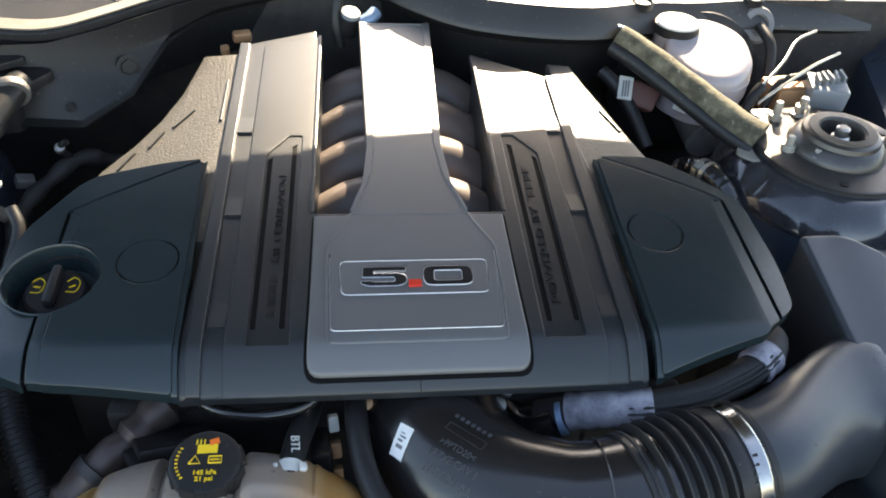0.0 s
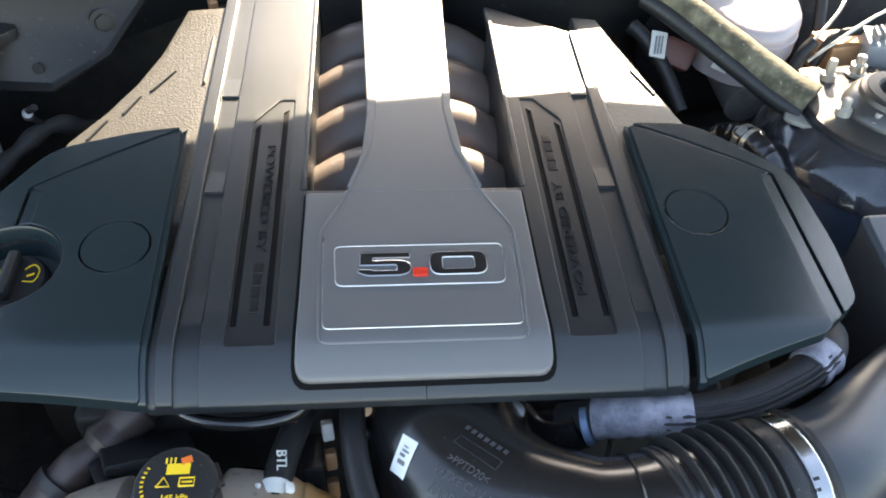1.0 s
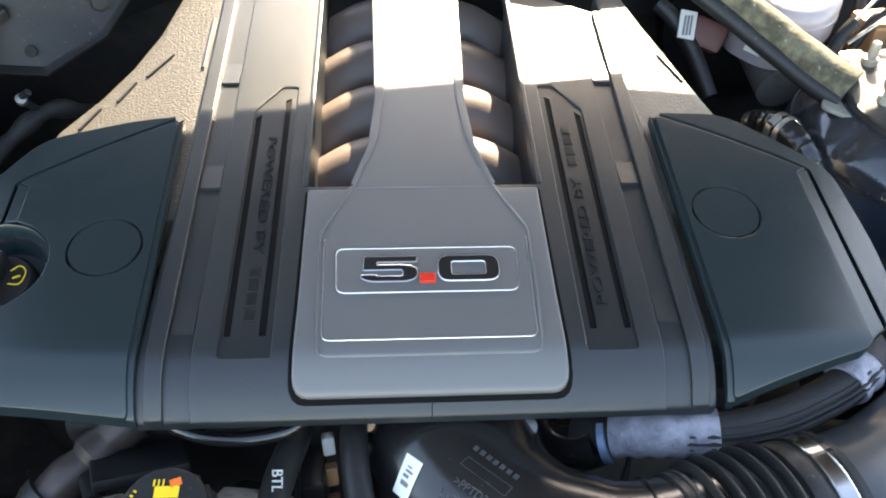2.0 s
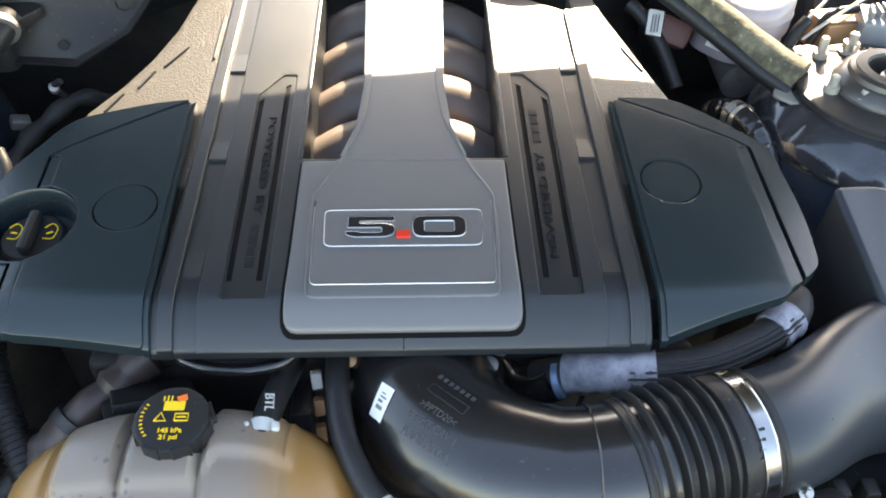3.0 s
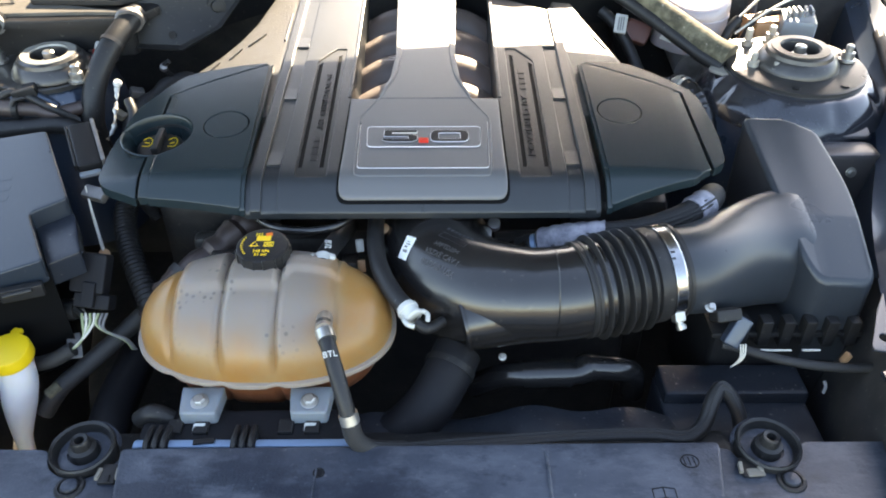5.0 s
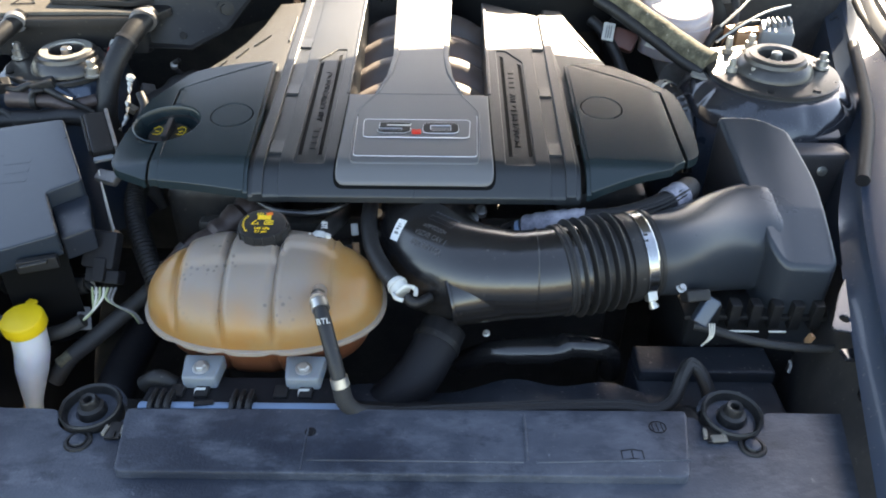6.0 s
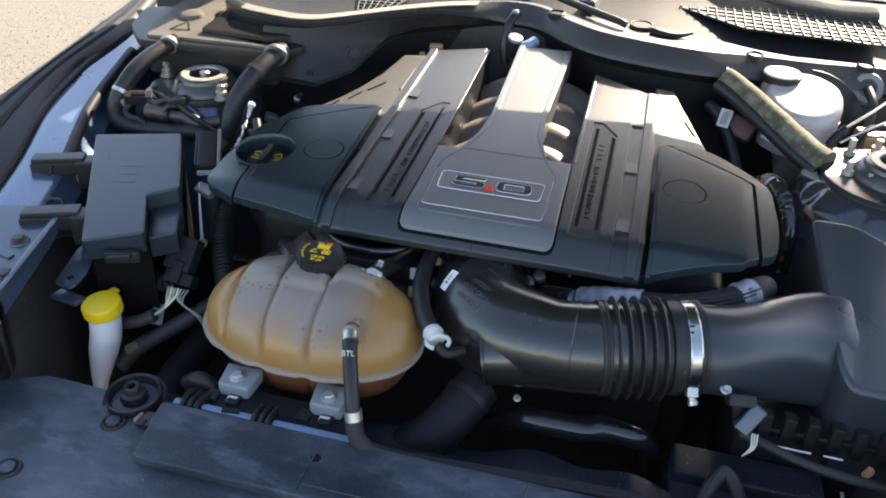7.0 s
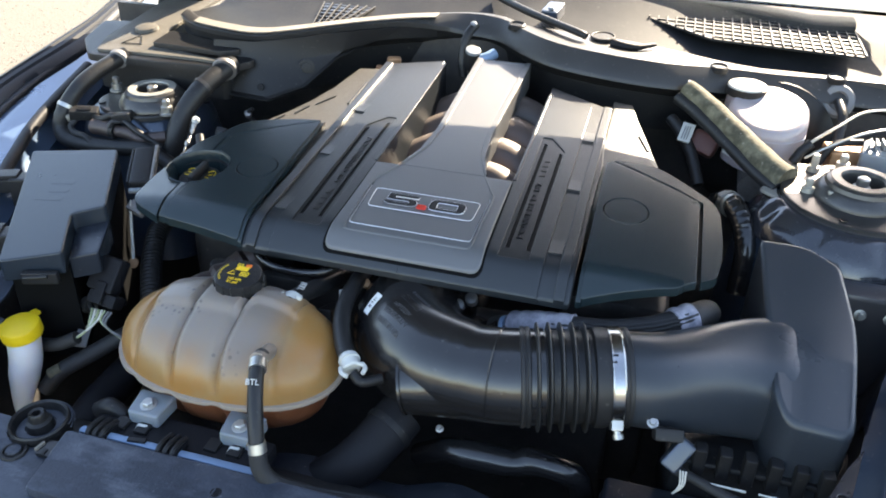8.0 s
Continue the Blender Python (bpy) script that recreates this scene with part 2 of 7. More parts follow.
def radiator_cover_material():
    """Grained plastic under uneven settled dust, wiped bare in patches, with fine pale scuffs."""
    mat = material("dusty_plastic", (0.020, 0.027, 0.041), 0.44, grain=0.5, grain_size=380, blotch=0.8, blotch_size=7.0, blotch_colour=(0.090, 0.102, 0.128), specks=0.28, speck_colour=(0.24, 0.24, 0.25))
    nt = mat.node_tree
    b = nt.nodes["Principled BSDF"]
    old = b.inputs["Base Color"].links[0].from_socket
    co = nt.nodes.new("ShaderNodeTexCoord")

    def noise(scale, stretch, lo, hi, detail=5.0):
        m = nt.nodes.new("ShaderNodeMapping")
        m.inputs["Scale"].default_value = stretch
        nt.links.new(co.outputs["Object"], m.inputs["Vector"])
        n = nt.nodes.new("ShaderNodeTexNoise")
        n.inputs["Scale"].default_value, n.inputs["Detail"].default_value, n.inputs["Roughness"].default_value = scale, detail, 0.7
        nt.links.new(m.outputs["Vector"], n.inputs["Vector"])
        r = nt.nodes.new("ShaderNodeMapRange")
        r.inputs["From Min"].default_value, r.inputs["From Max"].default_value = lo, hi
        nt.links.new(n.outputs["Fac"], r.inputs["Value"])
        return r.outputs["Result"]

    def over(base, fac, share, colour):
        k = nt.nodes.new("ShaderNodeMath")
        k.operation = "MULTIPLY"
        k.inputs[1].default_value = share
        nt.links.new(fac, k.inputs[0])
        mx = nt.nodes.new("ShaderNodeMix")
        mx.data_type = "RGBA"
        nt.links.new(k.outputs[0], mx.inputs["Factor"])
        nt.links.new(base, mx.inputs["A"])
        mx.inputs["B"].default_value = (*colour, 1)
        return mx.outputs["Result"]

    col = over(old, noise(34.0, (0.45, 1, 1), 0.48, 0.66), 0.55, (0.115, 0.128, 0.155))
    col = over(col, noise(5.0, (1, 1.6, 1), 0.54, 0.60, 8.0), 0.75, (0.013, 0.018, 0.030))
    col = over(col, noise(75.0, (1, 0.35, 1), 0.68, 0.74), 0.6, (0.26, 0.27, 0.29))
    nt.links.new(col, b.inputs["Base Color"])
    return mat


RADCOVER = radiator_cover_material()
TANK = tank_material()
SEAM = material("tank_seam", (0.31, 0.255, 0.215), 0.4, blotch=0.4, blotch_size=30, blotch_colour=(0.28, 0.23, 0.16), subsurface=0.2)
TANK_LOW = material("amber_tank_base", (0.13, 0.045, 0.020), 0.4, blotch=0.4, blotch_size=20, subsurface=0.2)


# ---- mesh tools ----
SHIFT = {}


def thing(name, label, category, group="", kind="", at=(0, 0, 0), shift=(0, 0, 0)):
    """An Empty that carries the parts of a thing; shift moves the whole thing by so many millimetres."""
    ob = new(name)
    SHIFT[ob.name] = Vector(shift) / 1000
    ob.location = Vector(at) + SHIFT[ob.name]
    ob.empty_display_size = 0.02
    return tagged(ob, label, category, group, kind)


def finish(bm, name, mat, angle=38):
    bmesh.ops.remove_doubles(bm, verts=bm.verts, dist=1e-6)
    bmesh.ops.recalc_face_normals(bm, faces=bm.faces)
    for f in bm.faces:
        f.smooth = True
    lim = radians(angle)
    for e in bm.edges:
        e.smooth = len(e.link_faces) == 2 and e.calc_face_angle(0) < lim
    me = bpy.data.meshes.new(name)
    bm.to_mesh(me)
    bm.free()
    me.materials.append(mat)
    flatten(me, math.cos(lim))
    return me


def flatten(me, near):
    """Normals weighted by area, so that broad faces stay flat and the narrow bevels take the curve."""
    count = len(me.polygons)
    if not count or count > 20000:
        return
    normal, area = np.empty(count * 3), np.empty(count)
    me.polygons.foreach_get("normal", normal)
    me.polygons.foreach_get("area", area)
    normal = normal.reshape(-1, 3)
    total, vert = np.empty(count, dtype=int), np.empty(len(me.loops), dtype=int)
    me.polygons.foreach_get("loop_total", total)
    me.loops.foreach_get("vertex_index", vert)
    poly = np.repeat(np.arange(count), total)
    order = np.argsort(vert, kind="stable")
    starts = np.flatnonzero(np.r_[True, np.diff(vert[order]) > 0])
    out = np.empty((len(vert), 3))
    for a, b in zip(starts, np.r_[starts[1:], len(order)]):
        loops = order[a:b]
        n = normal[poly[loops]]
        w = (n @ n.T > near) * area[poly[loops]][None, :]
        v = w @ n
        out[loops] = v / np.maximum(np.linalg.norm(v, axis=1, keepdims=True), 1e-12)
    me.normals_split_custom_set(out.tolist())


def world_of(ob):
    at = Vector((0, 0, 0))
    while ob:
        at += ob.location - SHIFT.get(ob.name, Vector((0, 0, 0)))
        ob = ob.parent
    return at


def part(name, bm, mat, parent=None, label="", at=None):
    """Links a bmesh, given in world metres, as one mesh; under a parent it keeps its place. at: the origin of the mesh."""
    o = Vector(at) if at else Vector((0, 0, 0))
    if at:
        bmesh.ops.translate(bm, verts=bm.verts, vec=-o)
    ob = new(name, finish(bm, name, mat))
    ob.location = o
    if parent:
        ob.parent = parent
        ob.location = o - world_of(parent)
    if label:
        ob["label"] = label
    return ob


def fill(loops):
    bm = bmesh.new()
    for loop in loops:
        vs = [bm.verts.new((p[0], p[1], 0)) for p in loop]
        for a, b in zip(vs, vs[1:] + vs[:1]):
            bm.edges.new((a, b))
    bmesh.ops.triangle_fill(bm, use_beauty=True, use_dissolve=True, edges=bm.edges)
    for f in bm.faces:
        if f.normal.z < 0:
            f.normal_flip()
    return bm


def slab(outline, zf, h=0.0, t=0.02, bev=0.003, seg=2, cut=0.02, holes=()):
    """A plate of the outline with its holes, bevelled along its upper edge and draped over the height zf(x, y)."""
    bm = fill([outline, *holes])
    ext = bmesh.ops.extrude_face_region(bm, geom=list(bm.faces))
    top = [v for v in ext["geom"] if isinstance(v, bmesh.types.BMVert)]
    bmesh.ops.translate(bm, verts=top, vec=(0, 0, t))
    topset = set(top)
    if bev:
        rim = [e for e in bm.edges if e.verts[0] in topset and e.verts[1] in topset and any(not all(v in topset for v in f.verts) for f in e.link_faces)]
        bmesh.ops.bevel(bm, geom=rim, offset=bev, segments=seg, profile=0.5, affect="EDGES", clamp_overlap=True)
    if cut:
        for axis in (0, 1):
            lo, hi = min(v.co[axis] for v in bm.verts), max(v.co[axis] for v in bm.verts)
            n = int((hi - lo) / cut)
            at = [lo + (hi - lo) * k / (n + 1) for k in range(1, n + 1)]
            if axis and lo < 0.56 < hi and cut < 0.03:
                at = [p for p in at if p > 0.576] + [p for p in (0.529, 0.534, 0.539, 0.544, 0.549, 0.554, 0.560, 0.566, 0.572) if lo + 0.002 < p < hi - 0.002]
            for p in at:
                co, no = [0, 0, 0], [0, 0, 0]
                co[axis], no[axis] = p, 1
                bmesh.ops.bisect_plane(bm, geom=bm.verts[:] + bm.edges[:] + bm.faces[:], plane_co=co, plane_no=no)
    for v in bm.verts:
        v.co.z += zf(v.co.x, v.co.y) + h - t
    return bm


def rounded(points, r, n=4):
    """A polygon with its corners rounded. A point may carry its own radius."""
    out, m = [], len(points)
    for i in range(m):
        p = Vector(points[i][:2])
        rad = points[i][2] if len(points[i]) > 2 else r
        a, b = Vector(points[i - 1][:2]) - p, Vector(points[(i + 1) % m][:2]) - p
        rad = min(rad, a.length * 0.45, b.length * 0.45)
        if rad <= 1e-5:
            out.append(tuple(p))
            continue
        s, e = p + a.normalized() * rad, p + b.normalized() * rad
        for k in range(n + 1):
            u = k / n
            q = s * (1 - u) ** 2 + p * 2 * u * (1 - u) + e * u * u
            out.append((q.x, q.y))
    return out


def circle(x, y, rx, ry=None, n=40):
    ry = ry or rx
    return [(x + rx * math.cos(2 * math.pi * k / n), y + ry * math.sin(2 * math.pi * k / n)) for k in range(n)]


def spline(pts, n=6):
    """A smooth line through the points."""
    p = [Vector(q) for q in pts]
    p = [p[0] * 2 - p[1]] + p + [p[-1] * 2 - p[-2]]
    out = []
    for i in range(1, len(p) - 2):
        for k in range(n):
            u = k / n
            a, b, c, d = p[i - 1], p[i], p[i + 1], p[i + 2]
            out.append(0.5 * ((2 * b) + (c - a) * u + (2 * a - 5 * b + 4 * c - d) * u * u + (3 * b - a - 3 * c + d) * u ** 3))
    out.append(p[-2])
    return out


def skin(bm, loops, ends=True):
    """Faces between closed loops of equal length."""
    rows = [[bm.verts.new(q) for q in loop] for loop in loops]
    for a, b in zip(rows, rows[1:]):
        for k in range(len(a)):
            j = (k + 1) % len(a)
            bm.faces.new((a[k], a[j], b[j], b[k]))
    if ends:
        bm.faces.new(rows[0][::-1])
        bm.faces.new(rows[-1])
    return bm


def tube(pts, r, n=14, smooth=6, bm=None, ends=True):
    """A round bar or hose along a smooth line; r may be a function of the share of the way and of the metres gone."""
    bm = bm or bmesh.new()
    line = spline(pts, smooth) if smooth else [Vector(p) for p in pts]
    total = sum((b - a).length for a, b in zip(line, line[1:]))
    side, loops, gone = None, [], 0.0
    for i, p in enumerate(line):
        d = (line[min(i + 1, len(line) - 1)] - line[max(i - 1, 0)]).normalized()
        side = (side - d * side.dot(d)).normalized() if side else d.orthogonal().normalized()
        up = d.cross(side)
        if i:
            gone += (p - line[i - 1]).length
        rad = r(gone / total, gone) if callable(r) else r
        loops.append([p + (side * math.cos(2 * math.pi * k / n) + up * math.sin(2 * math.pi * k / n)) * rad for k in range(n)])
    return skin(bm, loops, ends)


def lathe(profile, centre, axis=(0, 0, 1), n=32, bm=None, ends=True):
    """A turned body: profile of (radius, height) along the axis from the centre."""
    bm = bm or bmesh.new()
    q = Vector((0, 0, 1)).rotation_difference(Vector(axis).normalized())
    loops = [[Vector(centre) + q @ Vector((max(r, 1e-4) * math.cos(2 * math.pi * k / n), max(r, 1e-4) * math.sin(2 * math.pi * k / n), h)) for k in range(n)] for r, h in profile]
    return skin(bm, loops, ends)


def box(x0, y0, z0, x1, y1, z1, bev=0.003, seg=2, bm=None, turn=None):
    """A bevelled block; turn: a matrix about its centre."""
    b = bmesh.new()
    bmesh.ops.create_cube(b, size=1.0)
    bmesh.ops.scale(b, vec=(x1 - x0, y1 - y0, z1 - z0), verts=b.verts)
    if bev:
        bmesh.ops.bevel(b, geom=b.edges[:], offset=bev, segments=seg, profile=0.5, affect="EDGES", clamp_overlap=True)
    if turn:
        bmesh.ops.transform(b, matrix=turn, verts=b.verts)
    bmesh.ops.translate(b, verts=b.verts, vec=((x0 + x1) / 2, (y0 + y1) / 2, (z0 + z1) / 2))
    if bm is None:
        return b
    me = bpy.data.meshes.new("tmp")
    b.to_mesh(me)
    b.free()
    bm.from_mesh(me)
    bpy.data.meshes.remove(me)
    return bm


def block(centre, size, rot=(0, 0, 0), bev=0.003, bm=None):
    """A bevelled block by its centre, size and turn in degrees."""
    (cx, cy, cz_), (sx, sy, sz) = centre, size
    return box(cx - sx / 2, cy - sy / 2, cz_ - sz / 2, cx + sx / 2, cy + sy / 2, cz_ + sz / 2, bev, 2, bm, pose(0, 0, 0, *rot))


def lettering(name, text, size, mat, parent, m, depth=0.0006, stretch=1.0, offset=0.0, spacing=1.0, align="CENTER"):
    cu = bpy.data.curves.new(name, "FONT")
    cu.body, cu.size, cu.extrude, cu.offset, cu.space_character = text, size, depth, offset, spacing
    cu.align_x, cu.align_y, cu.resolution_u = align, "CENTER", 3
    tmp = bpy.data.objects.new("tmp", cu)
    scene.collection.objects.link(tmp)
    dg = bpy.context.evaluated_depsgraph_get()
    me = bpy.data.meshes.new_from_object(tmp.evaluated_get(dg))
    bpy.data.objects.remove(tmp)
    me.name = name
    me.transform(Matrix.Diagonal((stretch, 1, 1, 1)))
    me.transform(m)
    me.materials.clear()
    me.materials.append(mat)
    ob = new(name, me)
    if parent:
        ob.parent = parent
        ob.location = -world_of(parent)
    return ob


def bolt(name, centre, parent, r=0.007, axis=(0, 0, 1), mat=None, tall=0.006):
    q = Vector((0, 0, 1)).rotation_difference(Vector(axis).normalized())
    bm = lathe([(r * 1.5, 0), (r * 1.5, tall * 0.25), (r * 1.15, tall * 0.35)], centre, axis, 24)
    lathe([(r, tall * 0.3), (r, tall), (r * 0.85, tall * 1.15)], centre, axis, 6, bm)
    return part(name, bm, mat or ZINC, parent)


# ---- ground and body shell ----
GROUND_Z = 0.08
bm = bmesh.new()
bmesh.ops.create_grid(bm, x_segments=2, y_segments=2, size=400)
bmesh.ops.translate(bm, verts=bm.verts, vec=(0, 0, GROUND_Z))
tagged(part("ground", bm, GROUND), "pale sandy gravel ground in full sun", "ground", kind="structure")

# loose pebbles on the ground beside the car
PEBBLE = bpy.data.materials.new("pebble_stone")
PEBBLE.use_nodes = True
pn = PEBBLE.node_tree
geo = pn.nodes.new("ShaderNodeNewGeometry")
tone = pn.nodes.new("ShaderNodeValToRGB")
tone.color_ramp.elements[0].color = (0.075, 0.064, 0.052, 1)
tone.color_ramp.elements[1].color = (0.26, 0.235, 0.195, 1)
pn.links.new(geo.outputs["Random Per Island"], tone.inputs["Fac"])
pn.links.new(tone.outputs["Color"], pn.nodes["Principled BSDF"].inputs["Base Color"])
pn.nodes["Principled BSDF"].inputs["Roughness"].default_value = 0.85
rng = np.random.default_rng(7)
COUNT = 26000
away = rng.normal(0, 1.5, COUNT)
centre = np.column_stack([-0.95 - np.abs(rng.normal(0, 1.7, COUNT)), 2.2 + away, np.full(COUNT, GROUND_Z)])
radius = rng.uniform(0.004, 0.011, COUNT) * rng.uniform(0.6, 1.0, COUNT)
turn = rng.uniform(0, math.pi, COUNT)
ax = np.column_stack([np.cos(turn), np.sin(turn), np.zeros(COUNT)])
ay = np.column_stack([-np.sin(turn), np.cos(turn), np.zeros(COUNT)])
az = np.array([[0.0, 0.0, 1.0]])
r1 = radius[:, None]
six = np.stack([centre + ax * r1, centre + ay * r1 * 0.75, centre - ax * r1 * 0.9, centre - ay * r1 * 0.8, centre + az * r1 * 0.6, centre - az * r1 * 0.2], axis=1)
tris = np.array([(0, 1, 4), (1, 2, 4), (2, 3, 4), (3, 0, 4), (1, 0, 5), (2, 1, 5), (3, 2, 5), (0, 3, 5)])
me = bpy.data.meshes.new("gravel")
me.from_pydata(six.reshape(-1, 3).tolist(), [], (tris[None] + 6 * np.arange(COUNT)[:, None, None]).reshape(-1, 3).tolist())
me.materials.append(PEBBLE)
tagged(new("gravel", me), "loose pale pebbles scattered over the sandy ground", "gravel", kind="stuff")

MID = 0.084


def fender_u(y):
    return 0.57 + 0.27 * (y - 0.42) + 0.044 / (1 + math.exp(-(y - 0.67) / 0.05))


def strip(y):
    """Width of the painted strip, narrowing to the rear."""
    return 0.080 - 0.056 / (1 + math.exp(-(y - 0.96) / 0.05))


def fender_z(y):
    return 0.985 + 0.11 * (y - 0.6)


def sweep_y(profile, side, ys):
    """A sheet swept along the car; profile(y) gives (u, z) pairs outwards from the middle."""
    bm = bmesh.new()
    rows = [[bm.verts.new((MID + side * u, y, z)) for u, z in profile(y)] for y in ys]
    for a, b in zip(rows, rows[1:]):
        for k in range(len(a) - 1):
            bm.faces.new((a[k], a[k + 1], b[k + 1], b[k]))
    return bm


def thicken(bm, t):
    bmesh.ops.recalc_face_normals(bm, faces=bm.faces)
    bmesh.ops.solidify(bm, geom=bm.faces[:], thickness=t)
    return bm


YS = [0.12 + 0.04 * k for k in range(36)]


def fender_edge(y):
    return 0.838 + 0.11 * (y - 0.71)


def wall(y):
    """How far the inner wall of the fender reaches down: cut away towards the headlamp."""
    return min(1.0, max(0.0, (y - 0.50) / 0.06))


def make_fender(side, label):
    f = thing("fender", label, "fender", "front fenders", at=(MID + side * 0.7, 0.7, 0.9))
    # the right flange gets the darker copy, its shade mixed into the paint
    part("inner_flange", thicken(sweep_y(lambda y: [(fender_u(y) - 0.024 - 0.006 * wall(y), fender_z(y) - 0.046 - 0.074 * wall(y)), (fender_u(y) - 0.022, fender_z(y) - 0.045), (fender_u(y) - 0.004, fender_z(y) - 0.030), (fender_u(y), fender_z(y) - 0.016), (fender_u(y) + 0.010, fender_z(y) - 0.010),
         (fender_u(y) + 0.6 * strip(y), fender_z(y) - 0.006), (fender_u(y) + 0.85 * strip(y), fender_z(y) - 0.003), (fender_u(y) + strip(y) + 0.002, fender_z(y) - 0.010)], side, YS), 0.002), PAINT if side < 0 else NAVY_SHADED, f, "glossy blue-grey painted steel flange")
    def outer(y):
        a, z = fender_u(y) + strip(y), fender_z(y)
        e = max(fender_edge(y), a + 0.046)
        w = e - a
        return [(a, z - 0.03), (a + 0.002, z + 0.004), (a + 0.2 * w, z + 0.013), (a + 0.36 * w, z + 0.016), (a + 0.44 * w, z + 0.010), (a + 0.52 * w, z + 0.018), (a + 0.68 * w, z + 0.020), (a + 0.74 * w, z + 0.014),
                (a + 0.80 * w, z + 0.021), (e - 0.003, z + 0.020), (e + 0.003, z + 0.014), (e + 0.012, z - 0.03), (e + 0.022, z - 0.15), (e + 0.02, z - 0.55)]

    part("outer_panel", thicken(sweep_y(outer, side, YS), 0.003), OUTER, f, "black outer fender edge")
    part("gap_seal", tube([(MID + side * (fender_u(y) + strip(y) + 0.002), y, fender_z(y) - 0.004) for y in YS[::5]], 0.009, 10, 4), TRIM, f, "black rubber weatherstrip")
    part("bulb_seal", tube([(MID + side * (fender_u(y) - 0.002), y, fender_z(y) - 0.004) for y in YS[12:24:2]], 0.0095, 12, 4), TRIM, f, "black rubber bulb seal")
    return f


make_fender(-1, "dark front fender with blue-grey inner flange and weatherstrip")
make_fender(1, "dark front fender with blue-grey inner flange and weatherstrip")

# inner bay walls and floor
bay = thing("wall_bay", "dark painted inner walls of the engine bay", "wall", kind="structure")
part("apron", thicken(sweep_y(lambda y: [(fender_u(y) - 0.01, fender_z(y) - 0.06), (fender_u(y) - 0.05, 0.80), (fender_u(y) - 0.10, 0.45)], -1, YS), 0.003), GREASE, bay)
part("apron", thicken(sweep_y(lambda y: [(fender_u(y) - 0.01, fender_z(y) - 0.06), (fender_u(y) - 0.05, 0.80), (fender_u(y) - 0.10, 0.45)], 1, YS), 0.003), GREASE, bay)
part("firewall", box(-0.75, 1.20, 0.40, 0.92, 1.215, 1.10, 0.002), GREASE, bay)
part("undertray", box(-0.75, -0.1, 0.42, 0.92, 1.20, 0.44, 0.002), GREASE, bay)

# ---- cowl ----
LIP = [(-0.515, 1.062, 1.122), (-0.45, 1.000, 1.125), (-0.37, 0.975, 1.125), (-0.31, 0.972, 1.125), (-0.262, 1.005, 1.126), (-0.18, 1.083, 1.129), (-0.09, 1.140, 1.134),
       (0.01, 1.175, 1.137), (0.08, 1.160, 1.137), (0.135, 1.105, 1.134), (0.20, 1.055, 1.131), (0.285, 1.035, 1.127), (0.385, 1.048, 1.118), (0.48, 1.100, 1.106), (0.574, 1.122, 1.099), (0.67, 1.152, 1.093), (0.80, 1.165, 1.086), (0.88, 1.18, 1.080)]
LIPS = [tuple(v) for v in spline(LIP, 4)]


def cowl_sheet(rows):
    bm = bmesh.new()
    grid = [[bm.verts.new(f(x, y, z)) for f in rows] for x, y, z in LIPS]
    for a, b in zip(grid, grid[1:]):
        for k in range(len(rows) - 1):
            bm.faces.new((a[k], a[k + 1], b[k + 1], b[k]))
    return thicken(bm, 0.003)


cowl = thing("cowl", "dusty black plastic cowl panel below the windscreen", "cowl", at=(0.08, 1.2, 1.1), shift=(0, 14, 2))


def rim_end(x, y):
    """Where the rim's sunlit tone gives way to the shaded tone painted behind it."""
    w = min(1.0, max(0.0, (x + 0.12) / 0.2))
    return (y + 0.032) * (1 - w) + max(y + 0.058, 1.180) * w


def nose(x):
    """How far the front of the rim is rolled down: hardly on the heater side, steeply on the brake side."""
    return min(1.0, max(0.0, (x + 0.10) / 0.12))


part("rim_panel", cowl_sheet([lambda x, y, z: (x, y + 0.004 - 0.002 * nose(x), z - 0.012 - 0.018 * nose(x)), lambda x, y, z: (x, y + 0.004 * nose(x), z - 0.003 - 0.019 * nose(x)), lambda x, y, z: (x, y + 0.004 + 0.014 * nose(x), z - 0.008 * nose(x)),
                              lambda x, y, z: (x, y + 0.020 + 0.012 * nose(x), z + 0.004), lambda x, y, z: (x, rim_end(x, y), z + 0.002)]), COWL_SUNLIT, cowl, "dusty rim of the cowl in its sunlit tone")
part("top_panel", cowl_sheet([lambda x, y, z: (x, rim_end(x, y), z - 0.001), lambda x, y, z: (x, rim_end(x, y) + 0.015, z - 0.006),
                              lambda x, y, z: (x, max(rim_end(x, y) + 0.04, 1.20), z - 0.012), lambda x, y, z: (x, 1.33, z + 0.010), lambda x, y, z: (x, 1.37, z + 0.030), lambda x, y, z: (x, 1.42, z + 0.042)]), COWL_SHADED, cowl)
part("front_face", cowl_sheet([lambda x, y, z: (x, y + 0.008, z - 0.006 - 0.022 * nose(x)), lambda x, y, z: (x, y + 0.014, z - 0.035), lambda x, y, z: (x, min(y + 0.04, 1.205), z - 0.050), lambda x, y, z: (x, min(y + 0.06, 1.21), z - 0.12)]), BLACK, cowl)
part("tray_base", slab(rounded([(-0.655, 0.955), (-0.60, 0.892), (-0.46, 0.896), (-0.335, 0.908), (-0.300, 0.95), (-0.36, 0.985), (-0.45, 1.01), (-0.60, 1.07), (-0.68, 1.05)], 0.012, 3), lambda x, y: 1.082 + 0.10 * (y - 0.9), 0, 0.012, 0.003, 2), BLACK, cowl)
